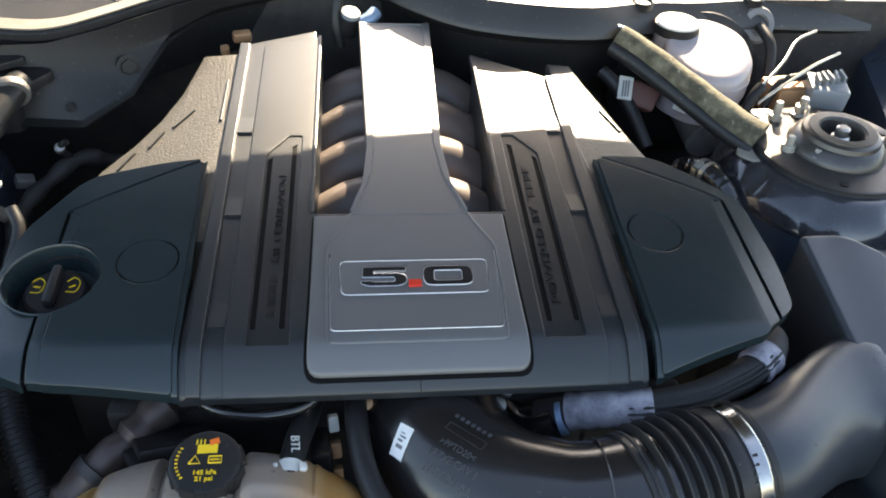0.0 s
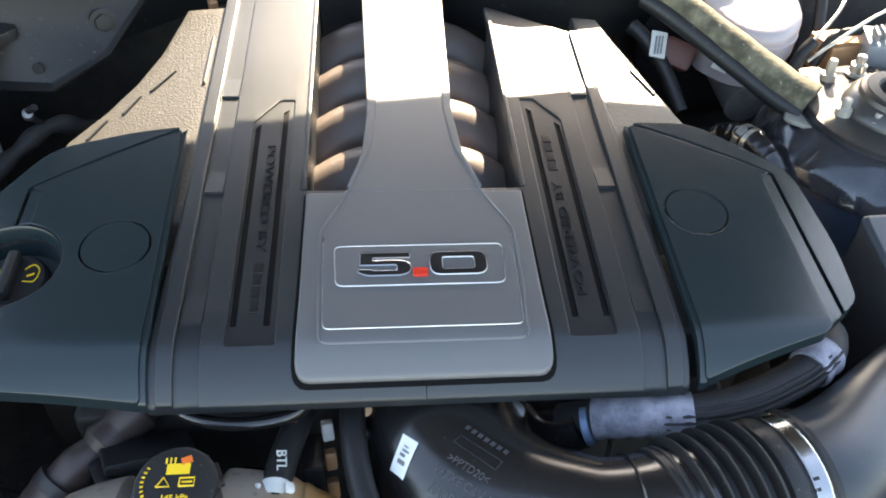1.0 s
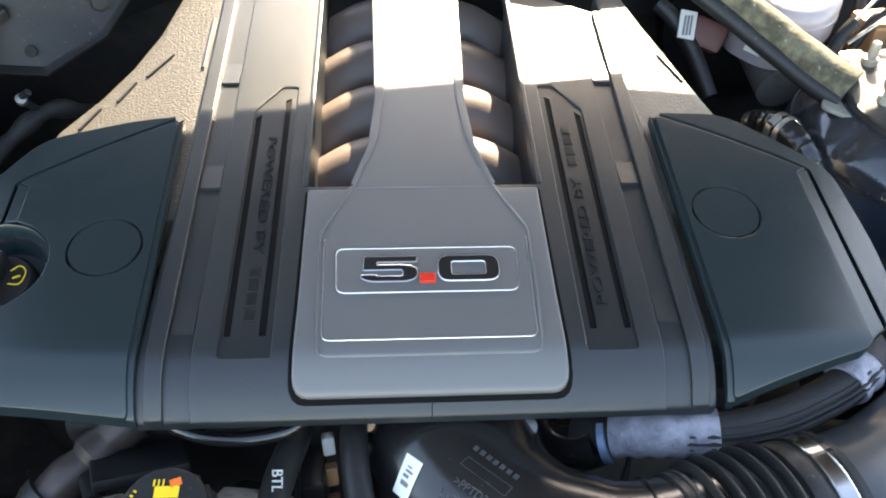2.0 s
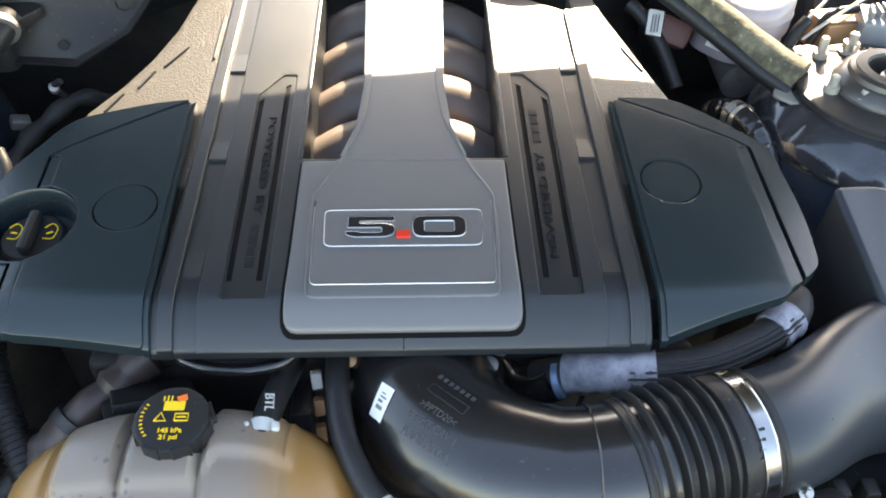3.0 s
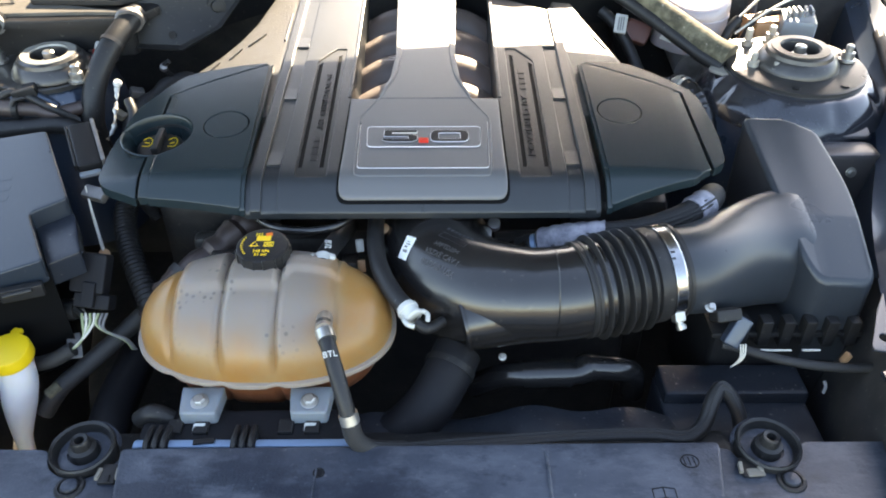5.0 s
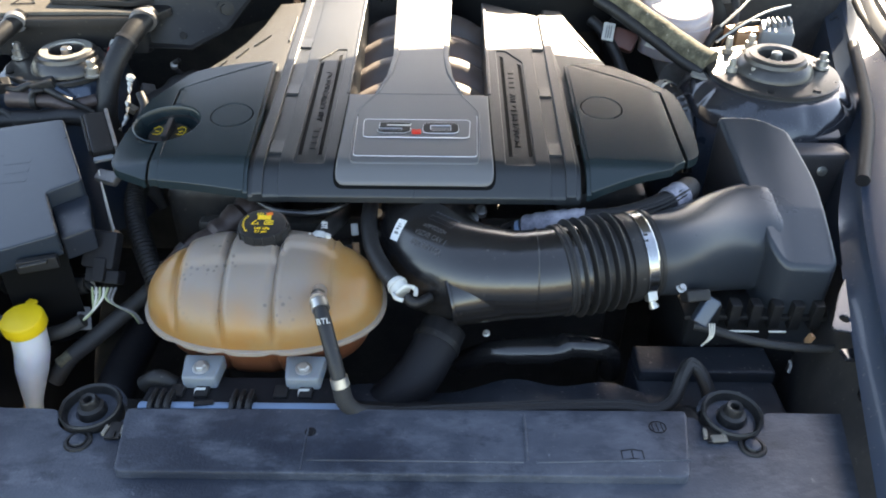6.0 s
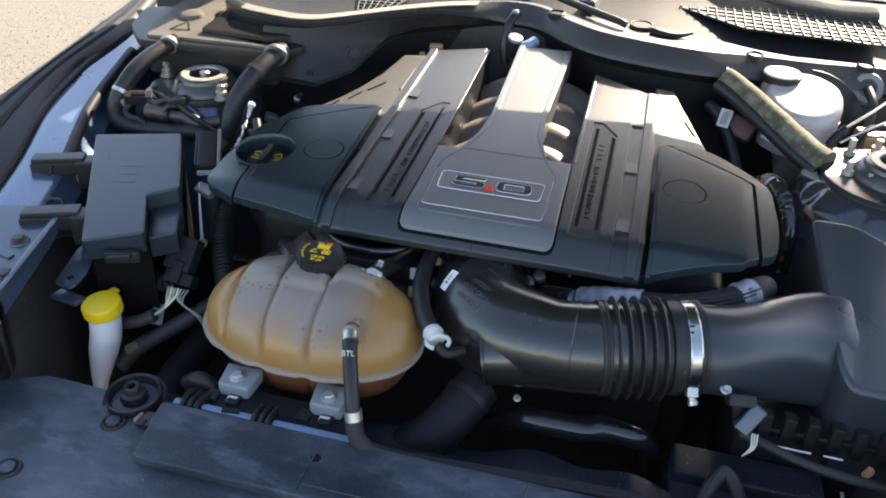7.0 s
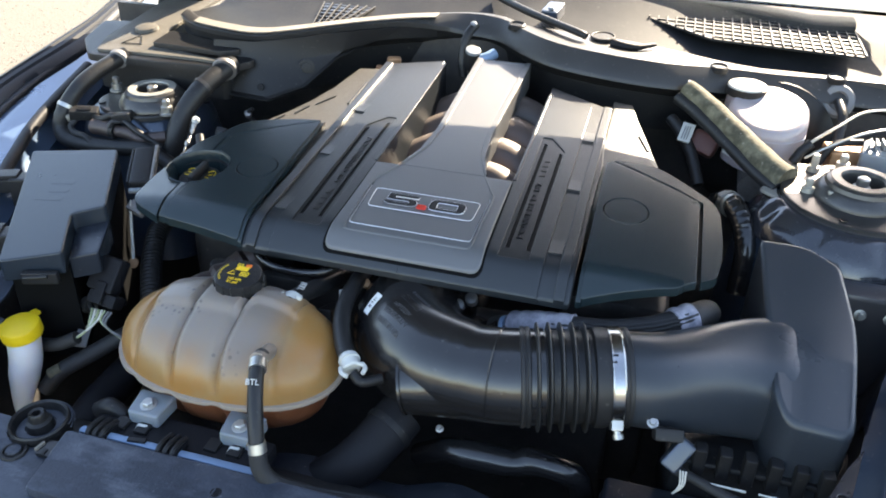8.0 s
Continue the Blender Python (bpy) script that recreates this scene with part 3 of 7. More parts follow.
# tan plate cut to the outline of the sunlit patch on the black tray
part("side_tray", slab(rounded([(-0.612, 0.960), (-0.590, 0.905), (-0.524, 0.912), (-0.400, 0.917), (-0.335, 0.914), (-0.335, 0.920), (-0.400, 0.932), (-0.480, 0.953), (-0.515, 1.000), (-0.530, 1.10), (-0.530, 1.36), (-0.665, 1.36), (-0.632, 1.17)], 0.006, 3), lambda x, y: 1.087 + 0.09 * (y - 0.9), 0, 0.007, 0.002, 2), TRAY_SUNLIT, cowl, "flat dusty cowl tray over the heater hoses, painted sunlit tan")
part("tray_face", slab(rounded([(-0.64, 0.965), (-0.59, 0.906), (-0.46, 0.910), (-0.345, 0.922), (-0.345, 0.955), (-0.60, 0.985)], 0.012, 3), lambda x, y: 1.078, 0, 0.060, 0.004, 2, 0), BLACK, cowl)
bm = bmesh.new()
for (x, y, z), (x2, y2, z2) in zip(LIPS[4:26], LIPS[5:27]):
    bm.faces.new([bm.verts.new(p) for p in ((x, y + 0.003, z + 0.0035), (x2, y2 + 0.003, z2 + 0.0035), (x2, y2 + 0.026, z2 + 0.0060), (x, y + 0.026, z + 0.0060))])
bmesh.ops.remove_doubles(bm, verts=bm.verts, dist=0.0001)
# dust-coloured strip that also paints the sunlit edge of the lip
part("lip_strip", thicken(bm, 0.002), DUST, cowl, "cream dusty strip along the cowl lip, brightened for the sun")
part("tray_step", slab(rounded([(-0.50, 0.940), (-0.36, 0.935), (-0.33, 0.955), (-0.36, 0.972), (-0.50, 1.005)], 0.008, 3), lambda x, y: 1.092 + 0.10 * (y - 0.9), 0.004, 0.008, 0.002, 2, 0), BLACK, cowl)
part("cap", lathe([(0.022, 0), (0.020, 0.006), (0.008, 0.009)], (-0.560, 1.015, 1.0985), (0, -0.1, 1), 24), TRAY_SUNLIT, cowl)

# windscreen and the open bonnet above
screen = thing("windscreen", "clear raked windscreen glass above the cowl", "windscreen", at=(0.08, 1.7, 1.3), shift=(0, 14, 2))
bm = bmesh.new()
skin(bm, [[(-0.62, 1.40, 1.165), (0.80, 1.40, 1.165), (0.80, 1.402, 1.171), (-0.62, 1.402, 1.171)], [(-0.50, 2.05, 1.45), (0.68, 2.05, 1.45), (0.68, 2.052, 1.456), (-0.50, 2.052, 1.456)]])
pane = part("pane", bm, glass, screen)

bonnet = thing("bonnet", "open bonnet raised over the engine bay, dark underside", "bonnet", at=(0.084, 1.1, 1.35))
HOOD_Y, HOOD_Z, HOOD_A, HOOD_L = 1.22, 1.356, 58.0, 1.20
bm = bmesh.new()
loops = []
for s in (0, 0.06, 0.35, 0.7, 1.0):
    y, z = HOOD_Y - HOOD_L * s * math.cos(radians(HOOD_A)), HOOD_Z + HOOD_L * s * math.sin(radians(HOOD_A))
    w = 0.93 - 0.10 * s
    n = Vector((0, math.sin(radians(HOOD_A)), math.cos(radians(HOOD_A))))
    # unseen rear edge: its spread and dips are shaped to place the shadow
    across = [MID + (w if k > 10 else w - 0.13) * (k / 10 - 1) for k in range(21)]
    low = [Vector((u, y, z - 0.18 * max(0, u - 0.05) ** 2 - min(0.25, 45.0 * max(0, -0.475 - u) ** 2))) for u in across]
    loops.append(low + [p + n * 0.03 for p in low[::-1]])
skin(bm, loops)
part("skin", bm, LETTER, bonnet)
for side in (-1, 1):
    part("hinge", tube([(MID + side * 0.74, 1.22, 1.08), (MID + side * 0.74, 1.27, 1.20), (MID + side * 0.74, 1.25, 1.32), (MID + side * 0.74, 1.19, 1.40)], 0.012, 10, 5), BLACK, bonnet, "black hinge arm")

# ---- engine cover ----
XC = 0.110


def cz(y):
    """Height of the cover along its middle."""
    rise = 1.0385 + 0.122 * (y - 0.7235)
    if y < 0.570:
        rise -= 13.0 * (0.570 - y) ** 2
    return rise


def cover_z(x, y):
    out = max(0.0, abs(x - XC) - 0.24) / 0.15
    return cz(y) - 0.010 * out * out


def flat_z(x, y):
    return cz(y)


def mirror(points, side):
    """Points given by distance from the middle line, to one side."""
    return [(XC + side * p[0], *p[1:]) for p in points]


cover = thing("engine_cover", "large black plastic engine cover with grey centre spine", "engine cover", at=(XC, 0.75, 1.0))
base = [(-0.213, 0.5270), (0.211, 0.5270), (0.212, 0.80), (0.199, 0.985), (0.194, 0.99), (0.098, 1.045), (0.098, 0.726), (-0.098, 0.726), (-0.106, 1.10), (-0.205, 1.06), (-0.205, 0.80)]
part("base", slab(rounded([(XC + x, y) for x, y in base], 0.004, 2), flat_z, 0, 0.008, 0.003, 3), COVER, cover)

def ramp(side, y0, y1, h):
    """A wedge in the side channel that rises towards the front and ends in a step."""
    bm = bmesh.new()
    rows = []
    for k in range(5):
        y = y1 + (y0 - y1) * k / 4
        up = 0.0004 + h * k / 4
        rows.append([(XC + side * 0.1735, y, cz(y) - 0.004), (XC + side * 0.1735, y, cz(y) + up), (XC + side * 0.1900, y, cz(y) + up), (XC + side * 0.1900, y, cz(y) - 0.004)])
    return skin(bm, rows)


for side, rear in ((-1, 1.06), (1, 0.985)):
    # long ridge, outer channel with stepped ramps, plateau with its sunk lettering strip
    part("ridge", slab(rounded(mirror([(0.1915, 0.5265), (0.2045, 0.5265), (0.2045, rear), (0.1915, rear)], side)[::side], 0.001, 2), flat_z, 0.0042, 0.009, 0.0024, 3), COVER, cover)
    for y0, y1, h in ((0.583, 0.612, 0.0017), (0.729, 0.757, 0.0017), (0.868, 0.900, 0.0022)):
        part("ramp", ramp(side, y0, y1, h), COVER, cover)
    strip_edge = mirror([(0.1160, 0.561), (0.1540, 0.561), (0.1540, 0.826), (0.1300, 0.861), (0.1160, 0.861)], side)[::side]
    plateau = mirror([(0.0, 0.5255), (0.1725, 0.5255), (0.1725, 0.80), (0.1725, rear - 0.005), (0.0990, rear + 0.018), (0.0990, 0.728), (0.0, 0.728)], side)[::side]
    part("plateau", slab(plateau, flat_z, 0.0030, 0.006, 0.0012, 2, holes=[rounded(strip_edge, 0.003, 3)]), COVER, cover)
    grooves = [mirror([(a, 0.579), (b, 0.579), (b, e1), (a, e0)], side)[::side] for a, b, e0, e1 in ((0.1208, 0.1262, 0.846, 0.842), (0.1468, 0.1522, 0.824, 0.818))]
    part("strip", slab(rounded(strip_edge, 0.003, 3), flat_z, 0.0014, 0.003, 0, holes=grooves), STRIP_SHADED, cover)
    for g in grooves:
        part("groove", slab(g, flat_z, 0.0003, 0.001, 0), GAP_SHADE, cover)
    part("inner_rail", slab(mirror([(0.0985, 0.729), (0.1035, 0.729), (0.1035, rear + 0.02), (0.0985, rear + 0.02)], side)[::side], flat_z, 0.0045, 0.075, 0.0015), COVER, cover)

# raised lettering on the ribbed strips; the maker's name stays a plain bar
def on_strip(side, y, h=0.0020):
    slope = math.degrees(math.atan(0.122))
    return Matrix.Translation((XC + side * 0.1345, y, cz(y) + h)) @ pose(0, 0, 0, slope, 0, 0) @ pose(0, 0, 0, 0, 0, 90 * side)


lettering("lettering", "POWERED BY", 0.0115, LETTER, cover, on_strip(1, 0.668), 0.0005, 1.95)
lettering("lettering", "POWERED BY", 0.0115, LETTER, cover, on_strip(-1, 0.725), 0.0005, 1.95)

for k in range(4):
    part("name_bar", slab(mirror([(0.1305, 0.752 + 0.0135 * k), (0.1385, 0.752 + 0.0135 * k), (0.1385, 0.762 + 0.0135 * k), (0.1305, 0.762 + 0.0135 * k)], 1), flat_z, 0.0022, 0.002, 0.0003), LETTER, cover)
    part("name_bar", slab(mirror([(0.1305, 0.592 + 0.0135 * k), (0.1385, 0.592 + 0.0135 * k), (0.1385, 0.602 + 0.0135 * k), (0.1305, 0.602 + 0.0135 * k)], -1)[::-1], flat_z, 0.0022, 0.002, 0.0003), LETTER, cover)

# rear shoulders outside the ridges
def shoulder_z(x, y):
    out = abs(x - XC) - 0.20
    return cz(y) - 0.004 - max(0.0, out) * 0.09


SHOULDER_L = [(0.203, 0.70), (0.375, 0.70), (0.359, 0.765), (0.337, 0.825), (0.308, 0.868), (0.286, 0.912), (0.268, 0.965), (0.252, 1.05), (0.203, 1.05)]
SHOULDER_R = [(0.203, 0.70), (0.345, 0.70), (0.330, 0.76), (0.299, 0.818), (0.280, 0.875), (0.264, 0.93), (0.247, 0.984), (0.235, 1.03), (0.203, 1.03)]
part("shoulder", slab(mirror(SHOULDER_L, -1)[::-1], shoulder_z, 0, 0.05, 0.005), SHOULDER, cover, "grainy black plastic shoulder")
part("shoulder", slab(mirror(SHOULDER_R, 1), shoulder_z, 0, 0.05, 0.005), SHOULDER, cover, "grainy black plastic shoulder")
for u0, y0, u1, y1 in ((0.246, 0.926, 0.266, 0.893), (0.276, 0.886, 0.288, 0.858), (0.303, 0.850, 0.316, 0.822)):
    part("rib", slab(mirror([(u0, y0), (u0 + 0.003, y0 - 0.001), (u1 + 0.003, y1), (u1, y1)], -1)[::-1], shoulder_z, 0.0025, 0.004, 0.001), COVER, cover)
part("rib", slab(mirror([(0.212, 0.90), (0.215, 0.90), (0.215, 0.985), (0.212, 0.985)], -1)[::-1], shoulder_z, 0.003, 0.004, 0.001), COVER, cover)
part("rib", slab(mirror([(0.252, 0.925), (0.255, 0.927), (0.272, 0.885), (0.269, 0.883)], 1), shoulder_z, 0.0025, 0.004, 0.001), COVER, cover)

# side lids
PLAT_L = [(-0.1045, 0.5264, 0.004), (-0.2150, 0.5366, 0.002), (-0.2212, 0.7300, 0.002), (-0.2310, 0.7365, 0.003), (-0.1165, 0.8045, 0.004), (-0.1100, 0.8085, 0.002)]
PLAT_R = [(0.3315, 0.5276, 0.004), (0.3305, 0.8085, 0.004), (0.3360, 0.8085, 0.003), (0.4555, 0.7425, 0.003), (0.4455, 0.7385, 0.002), (0.4440, 0.5615, 0.003), (0.4360, 0.5550, 0.015)]
RIM_L = [(-0.2300, 0.5384, 0.002), (-0.2820, 0.5580, 0.022), (-0.2860, 0.6220, 0.02), (-0.2760, 0.7185, 0.015), (-0.2280, 0.7878, 0.02), (-0.1460, 0.8090, 0.02), (-0.1130, 0.8140, 0.002), (-0.1160, 0.8105, 0.002), (-0.2362, 0.7392, 0.004)]
RIM_R = [(0.4620, 0.5765, 0.003), (0.4610, 0.7455, 0.004), (0.3360, 0.8145, 0.002), (0.3960, 0.8130, 0.02), (0.4820, 0.7479, 0.02), (0.4880, 0.6520, 0.03), (0.4810, 0.5930, 0.02)]
FILL = (-0.228, 0.646)


def around_filler(points, reach, side):
    """The outline, led round the filler recess on one side where it would cut through it."""
    out = []
    for i, p in enumerate(points):
        q = points[(i + 1) % len(points)]
        n = max(1, int(math.hypot(q[0] - p[0], q[1] - p[1]) / 0.004))
        for k in range(n):
            x, y = p[0] + (q[0] - p[0]) * k / n, p[1] + (q[1] - p[1]) * k / n
            dy = y - FILL[1]
            if abs(dy) < reach and abs(x - FILL[0]) < 0.02:
                x = FILL[0] + side * math.sqrt(reach * reach - dy * dy)
            out.append((x, y))
    return out


def rim_z(x, y):
    """The rims of the lids fall away from the middle."""
    return cover_z(x, y) - 0.06 * max(0.0, abs(x - XC) - 0.33)


def facet_z(x, y):
    """The chamfer along the outer side of a lid."""
    return cover_z(x, y) - 0.09 * max(0.0, abs(x - XC) - 0.3335)


def facet(outline, lid):
    part("facet", slab(outline, facet_z, 0.0083, 0.010, 0.0008, 1, 0.012), LID, lid)


lid = part("lid", slab(around_filler(rounded(PLAT_L, 0.004, 4), 0.0445, 1), cover_z, 0.0085, 0.011, 0.0012, 2, holes=[circle(-0.143, 0.660, 0.0292)]), LID, cover, "smooth black lid with round oil filler recess")
part("rim", slab(around_filler(rounded(RIM_L, 0.004, 5), 0.0440, -1), rim_z, 0.0070, 0.012, 0.0022, 3), LID, lid)
part("tray", slab(rounded([(-0.108, 0.540), (-0.235, 0.545), (-0.28, 0.565), (-0.275, 0.71), (-0.228, 0.77), (-0.118, 0.795)], 0.01, 3), cover_z, -0.0035, 0.004, 0, holes=[circle(*FILL, 0.040)]), BLACK, lid)
part("disc", slab(circle(-0.143, 0.660, 0.0275), cover_z, 0.0084, 0.006, 0), LID, lid)
facet([(-0.2202, 0.6920), (-0.2202, 0.7290), (-0.2318, 0.7358), (-0.2312, 0.6920)], lid)
facet([(-0.2142, 0.5370), (-0.2178, 0.6010), (-0.2285, 0.6010), (-0.2258, 0.5382)], lid)
part("ledge", slab([(-0.1000, 0.5262), (-0.1060, 0.5266), (-0.1110, 0.8080), (-0.1060, 0.8125)], cover_z, 0.0058, 0.009, 0.0012, 2), LID, lid)
lid2 = part("lid", slab(rounded(PLAT_R, 0.004, 4), cover_z, 0.0085, 0.011, 0.0012, 2, holes=[circle(0.365, 0.688, 0.0292)]), LID, cover, "smooth black lid with chamfered outer corner")
part("rim", slab(rounded(RIM_R, 0.004, 5), rim_z, 0.0070, 0.012, 0.0022, 3), LID, lid2)
part("tray", slab(rounded([(0.332, 0.545), (0.332, 0.80), (0.39, 0.80), (0.47, 0.735), (0.475, 0.65), (0.468, 0.59), (0.428, 0.557)], 0.01, 3), cover_z, -0.0035, 0.004, 0), BLACK, lid2)
part("disc", slab(circle(0.365, 0.688, 0.0275), cover_z, 0.0084, 0.006, 0), LID, lid2)

facet([(0.4430, 0.5615), (0.4445, 0.7385), (0.4565, 0.7422), (0.4570, 0.5725)], lid2)
part("ledge", slab([(0.3270, 0.5272), (0.3330, 0.5274), (0.3330, 0.8090), (0.3265, 0.8110)], cover_z, 0.0058, 0.009, 0.0012, 2), LID, lid2)

# filler recess and oil cap
fz = cover_z(*FILL)
part("filler_bowl", lathe([(0.0455, 0.0075), (0.0440, 0.0085), (0.0425, 0.0065), (0.041, 0.0), (0.037, -0.022), (0.004, -0.023)], (FILL[0], FILL[1], fz), (0, -0.13, 1), 40, ends=False), LID, cover)
cap = thing("oil_cap", "black oil filler cap with yellow symbols", "oil cap", at=(FILL[0], FILL[1] - 0.004, fz - 0.028), shift=(0, 4, 6))
bm = lathe([(0.029, -0.006), (0.030, 0.002), (0.029, 0.010), (0.026, 0.013), (0.002, 0.0135)], (FILL[0], FILL[1] - 0.004, fz - 0.026), (0, -0.13, 1), 36)
part("disc", bm, BLACK, cap)
part("grip", block((FILL[0], FILL[1] - 0.006, fz - 0.008), (0.009, 0.046, 0.014), (7, 0, 0), 0.003), BLACK, cap)
for dx in (-0.017, 0.015):
    part("symbol", tube([(FILL[0] + dx - 0.006, FILL[1] + 0.004, fz - 0.0108), (FILL[0] + dx, FILL[1] + 0.009, fz - 0.0102), (FILL[0] + dx + 0.006, FILL[1] + 0.003, fz - 0.011),
                           (FILL[0] + dx + 0.004, FILL[1] - 0.008, fz - 0.0128), (FILL[0] + dx - 0.005, FILL[1] - 0.008, fz - 0.0128)], 0.0006, 6, 4), INK, cap)
    part("symbol", block((FILL[0] + dx, FILL[1] - 0.002, fz - 0.0115), (0.006, 0.0016, 0.0006), (7, 0, 30 if dx > 0 else -10), 0), INK, cap)

# centre panel and spine
PANEL = [(0.0, 0.533, 0), (0.1005, 0.535, 0.012), (0.099, 0.61, 0), (0.0985, 0.722, 0.003), (0.063, 0.722, 0.006), (0.048, 0.770, 0.02), (0.043, 0.838, 0.01), (0.049, 1.112, 0.003)]
outline = rounded(mirror(PANEL[1:], 1) + mirror(PANEL[1:], -1)[::-1], 0.004, 4)


def panel_z(x, y):
    return cz(y)


spine = part("centre_panel", slab(outline, panel_z, 0.0062, 0.012, 0.003, 3), SILVER, cover, "satin grey centre panel and spine")
part("spine_wall", slab(mirror([(0.047, 0.765), (0.042, 0.835), (0.048, 1.110)], 1) + mirror([(0.047, 0.765), (0.042, 0.835), (0.048, 1.110)], -1)[::-1], panel_z, 0.0, 0.036, 0.001), SILVER, spine)
for side in (-1, 1):
    part("flange", slab(mirror([(0.0620, 0.7250), (0.0482, 0.771), (0.0425, 0.835), (0.0485, 1.110), (0.0390, 1.108), (0.0340, 0.838), (0.0400, 0.781), (0.0585, 0.7250)], side)[::side], panel_z, 0.0088, 0.004, 0.0009, 2), SILVER, spine)
part("crease", slab([(XC - 0.062, 0.7210), (XC + 0.062, 0.7210), (XC + 0.060, 0.7235), (XC - 0.060, 0.7235)], panel_z, 0.0076, 0.003, 0.0006, 1), SILVER, spine)
part("panel_gap", slab([(XC + (x - XC) * 1.028, 0.62 + (y - 0.62) * 1.035) for x, y in rounded(mirror([(0.1005, 0.535, 0.012), (0.099, 0.61, 0), (0.0978, 0.718, 0.002)], 1) + mirror([(0.1005, 0.535, 0.012), (0.099, 0.61, 0), (0.0978, 0.718, 0.002)], -1)[::-1], 0.004, 4)],
     panel_z, 0.0036, 0.003, 0.0004), GAP_SHADE, cover)
INNER = [(0.082, 0.5570, 0.008), (0.0845, 0.62, 0), (0.0845, 0.674, 0.006), (0.060, 0.722, 0.01), (0.040, 0.780, 0.015), (0.035, 0.84, 0), (0.039, 1.105, 0.003)]
part("raised_field", slab(rounded(mirror(INNER, 1) + mirror(INNER, -1)[::-1], 0.004, 4), panel_z, 0.0070, 0.004, 0.0014, 2), SILVER, spine)


def ridge(points, h, r, closed=False, n=6):
    pts = [(x, y, cz(y) + h) for x, y in points]
    if closed:
        pts.append(pts[0])
    return tube(pts, r, n, 0)


part("bright_line", ridge([p for p in rounded([(XC - 0.0815, 0.668, 0.004), (XC - 0.0795, 0.5695, 0.006), (XC + 0.0795, 0.5695, 0.006), (XC + 0.0815, 0.668, 0.004)], 0.006, 4)][3:-3], 0.0069, 0.0006), CHROME, spine)
badge_o = rounded([(XC - 0.070, 0.611, 0.007), (XC + 0.070, 0.611, 0.007), (XC + 0.072, 0.654, 0.007), (XC - 0.072, 0.654, 0.007)], 0.007, 5)
badge = part("badge", slab(badge_o, panel_z, 0.0078, 0.003, 0.0006, 1), SILVER, cover, "rounded rectangular badge plate with bright rim")
part("rim", ridge(badge_o, 0.0076, 0.0006, True), CHROME, badge)


FIVE = [(0.002, 0.0240, 0.001), (0.043, 0.0240, 0.001), (0.043, 0.0190, 0.001), (0.0120, 0.0190, 0.001), (0.0118, 0.0158, 0.001), (0.036, 0.0158, 0.005), (0.0435, 0.0125, 0.005), (0.0435, 0.0035, 0.005), (0.036, 0.0, 0.005),
        (0.007, 0.0, 0.005), (0.0, 0.0035, 0.003), (0.0, 0.0062, 0.001), (0.0105, 0.0062, 0.001), (0.0125, 0.0048, 0.001), (0.031, 0.0048, 0.001), (0.0325, 0.0062, 0.001), (0.0325, 0.0098, 0.001), (0.031, 0.0112, 0.001), (0.0015, 0.0112, 0.001)]
ZERO_O = [(0.0, 0.0, 0.009), (0.0475, 0.0, 0.009), (0.0475, 0.0240, 0.009), (0.0, 0.0240, 0.009)]
ZERO_I = [(0.0100, 0.0052, 0.003), (0.0375, 0.0052, 0.003), (0.0375, 0.0188, 0.003), (0.0100, 0.0188, 0.003)]


def shifted(points, x, y):
    return rounded([(p[0] + x, p[1] + y, p[2]) for p in points], 0.001, 4)


five, zero, zero_in = shifted(FIVE, 0.0585, 0.6205), shifted(ZERO_O, 0.1185, 0.6205), shifted(ZERO_I, 0.1185, 0.6205)
part("digit", slab(five, panel_z, 0.0092, 0.003, 0.0004, 1, 0), LETTER, badge, "black extended digit with bright outline")
part("digit", slab(zero, panel_z, 0.0092, 0.003, 0.0004, 1, 0, holes=[zero_in]), LETTER, badge, "black extended digit with bright outline")
for loop in (five, zero, zero_in):
    part("digit_edge", ridge(loop, 0.0084, 0.00065, True), CHROME, badge)
part("red_dot", slab(rounded([(XC - 0.0062, 0.6190), (XC + 0.0060, 0.6190), (XC + 0.0060, 0.6273), (XC - 0.0062, 0.6273)], 0.001, 2), panel_z, 0.0100, 0.004, 0.0005, 1, 0), RED, badge, "red square point")
part("field_edge", ridge(rounded(mirror(INNER, 1) + mirror(INNER, -1)[::-1], 0.004, 4)[2:-2], 0.0070, 0.0012), SILVER, spine)

# intake manifold below the openings
manifold = thing("intake_manifold", "brown-black plastic intake runners below the cover", "intake manifold", at=(XC, 0.9, 0.95))
for side in (-1, 1):
    for k in range(5):
        y = 0.735 + 0.078 * k
        part("runner", tube([(XC + side * 0.005, y + 0.010, cz(y) - 0.066), (XC + side * 0.05, y + 0.006, cz(y) - 0.062), (XC + side * 0.08, y, cz(y) - 0.074), (XC + side * 0.115, y - 0.008, cz(y) - 0.105)],
             lambda u, g: 0.034 + 0.002 * math.sin(u * 9), 20, 5), RUNNER, manifold)
part("plenum", box(XC - 0.11, 0.72, 0.88, XC + 0.11, 1.10, 0.955, 0.01), RUNNER, manifold)
block_ = thing("engine_block", "dark grimy engine block and front drive", "engine", at=(XC, 0.8, 0.6))
part("crankcase", box(XC - 0.20, 0.60, 0.45, XC + 0.20, 1.12, 0.88, 0.02), GREASE, block_)
part("cylinder_head", box(XC - 0.36, 0.63, 0.62, XC - 0.19, 1.02, 0.94, 0.02), GREASE, block_)
part("cylinder_head", box(XC + 0.19, 0.63, 0.62, XC + 0.33, 0.92, 0.94, 0.02), GREASE, block_)
part("timing_cover", box(XC - 0.30, 0.575, 0.50, XC + 0.28, 0.60, 0.92, 0.01), GREASE, block_)

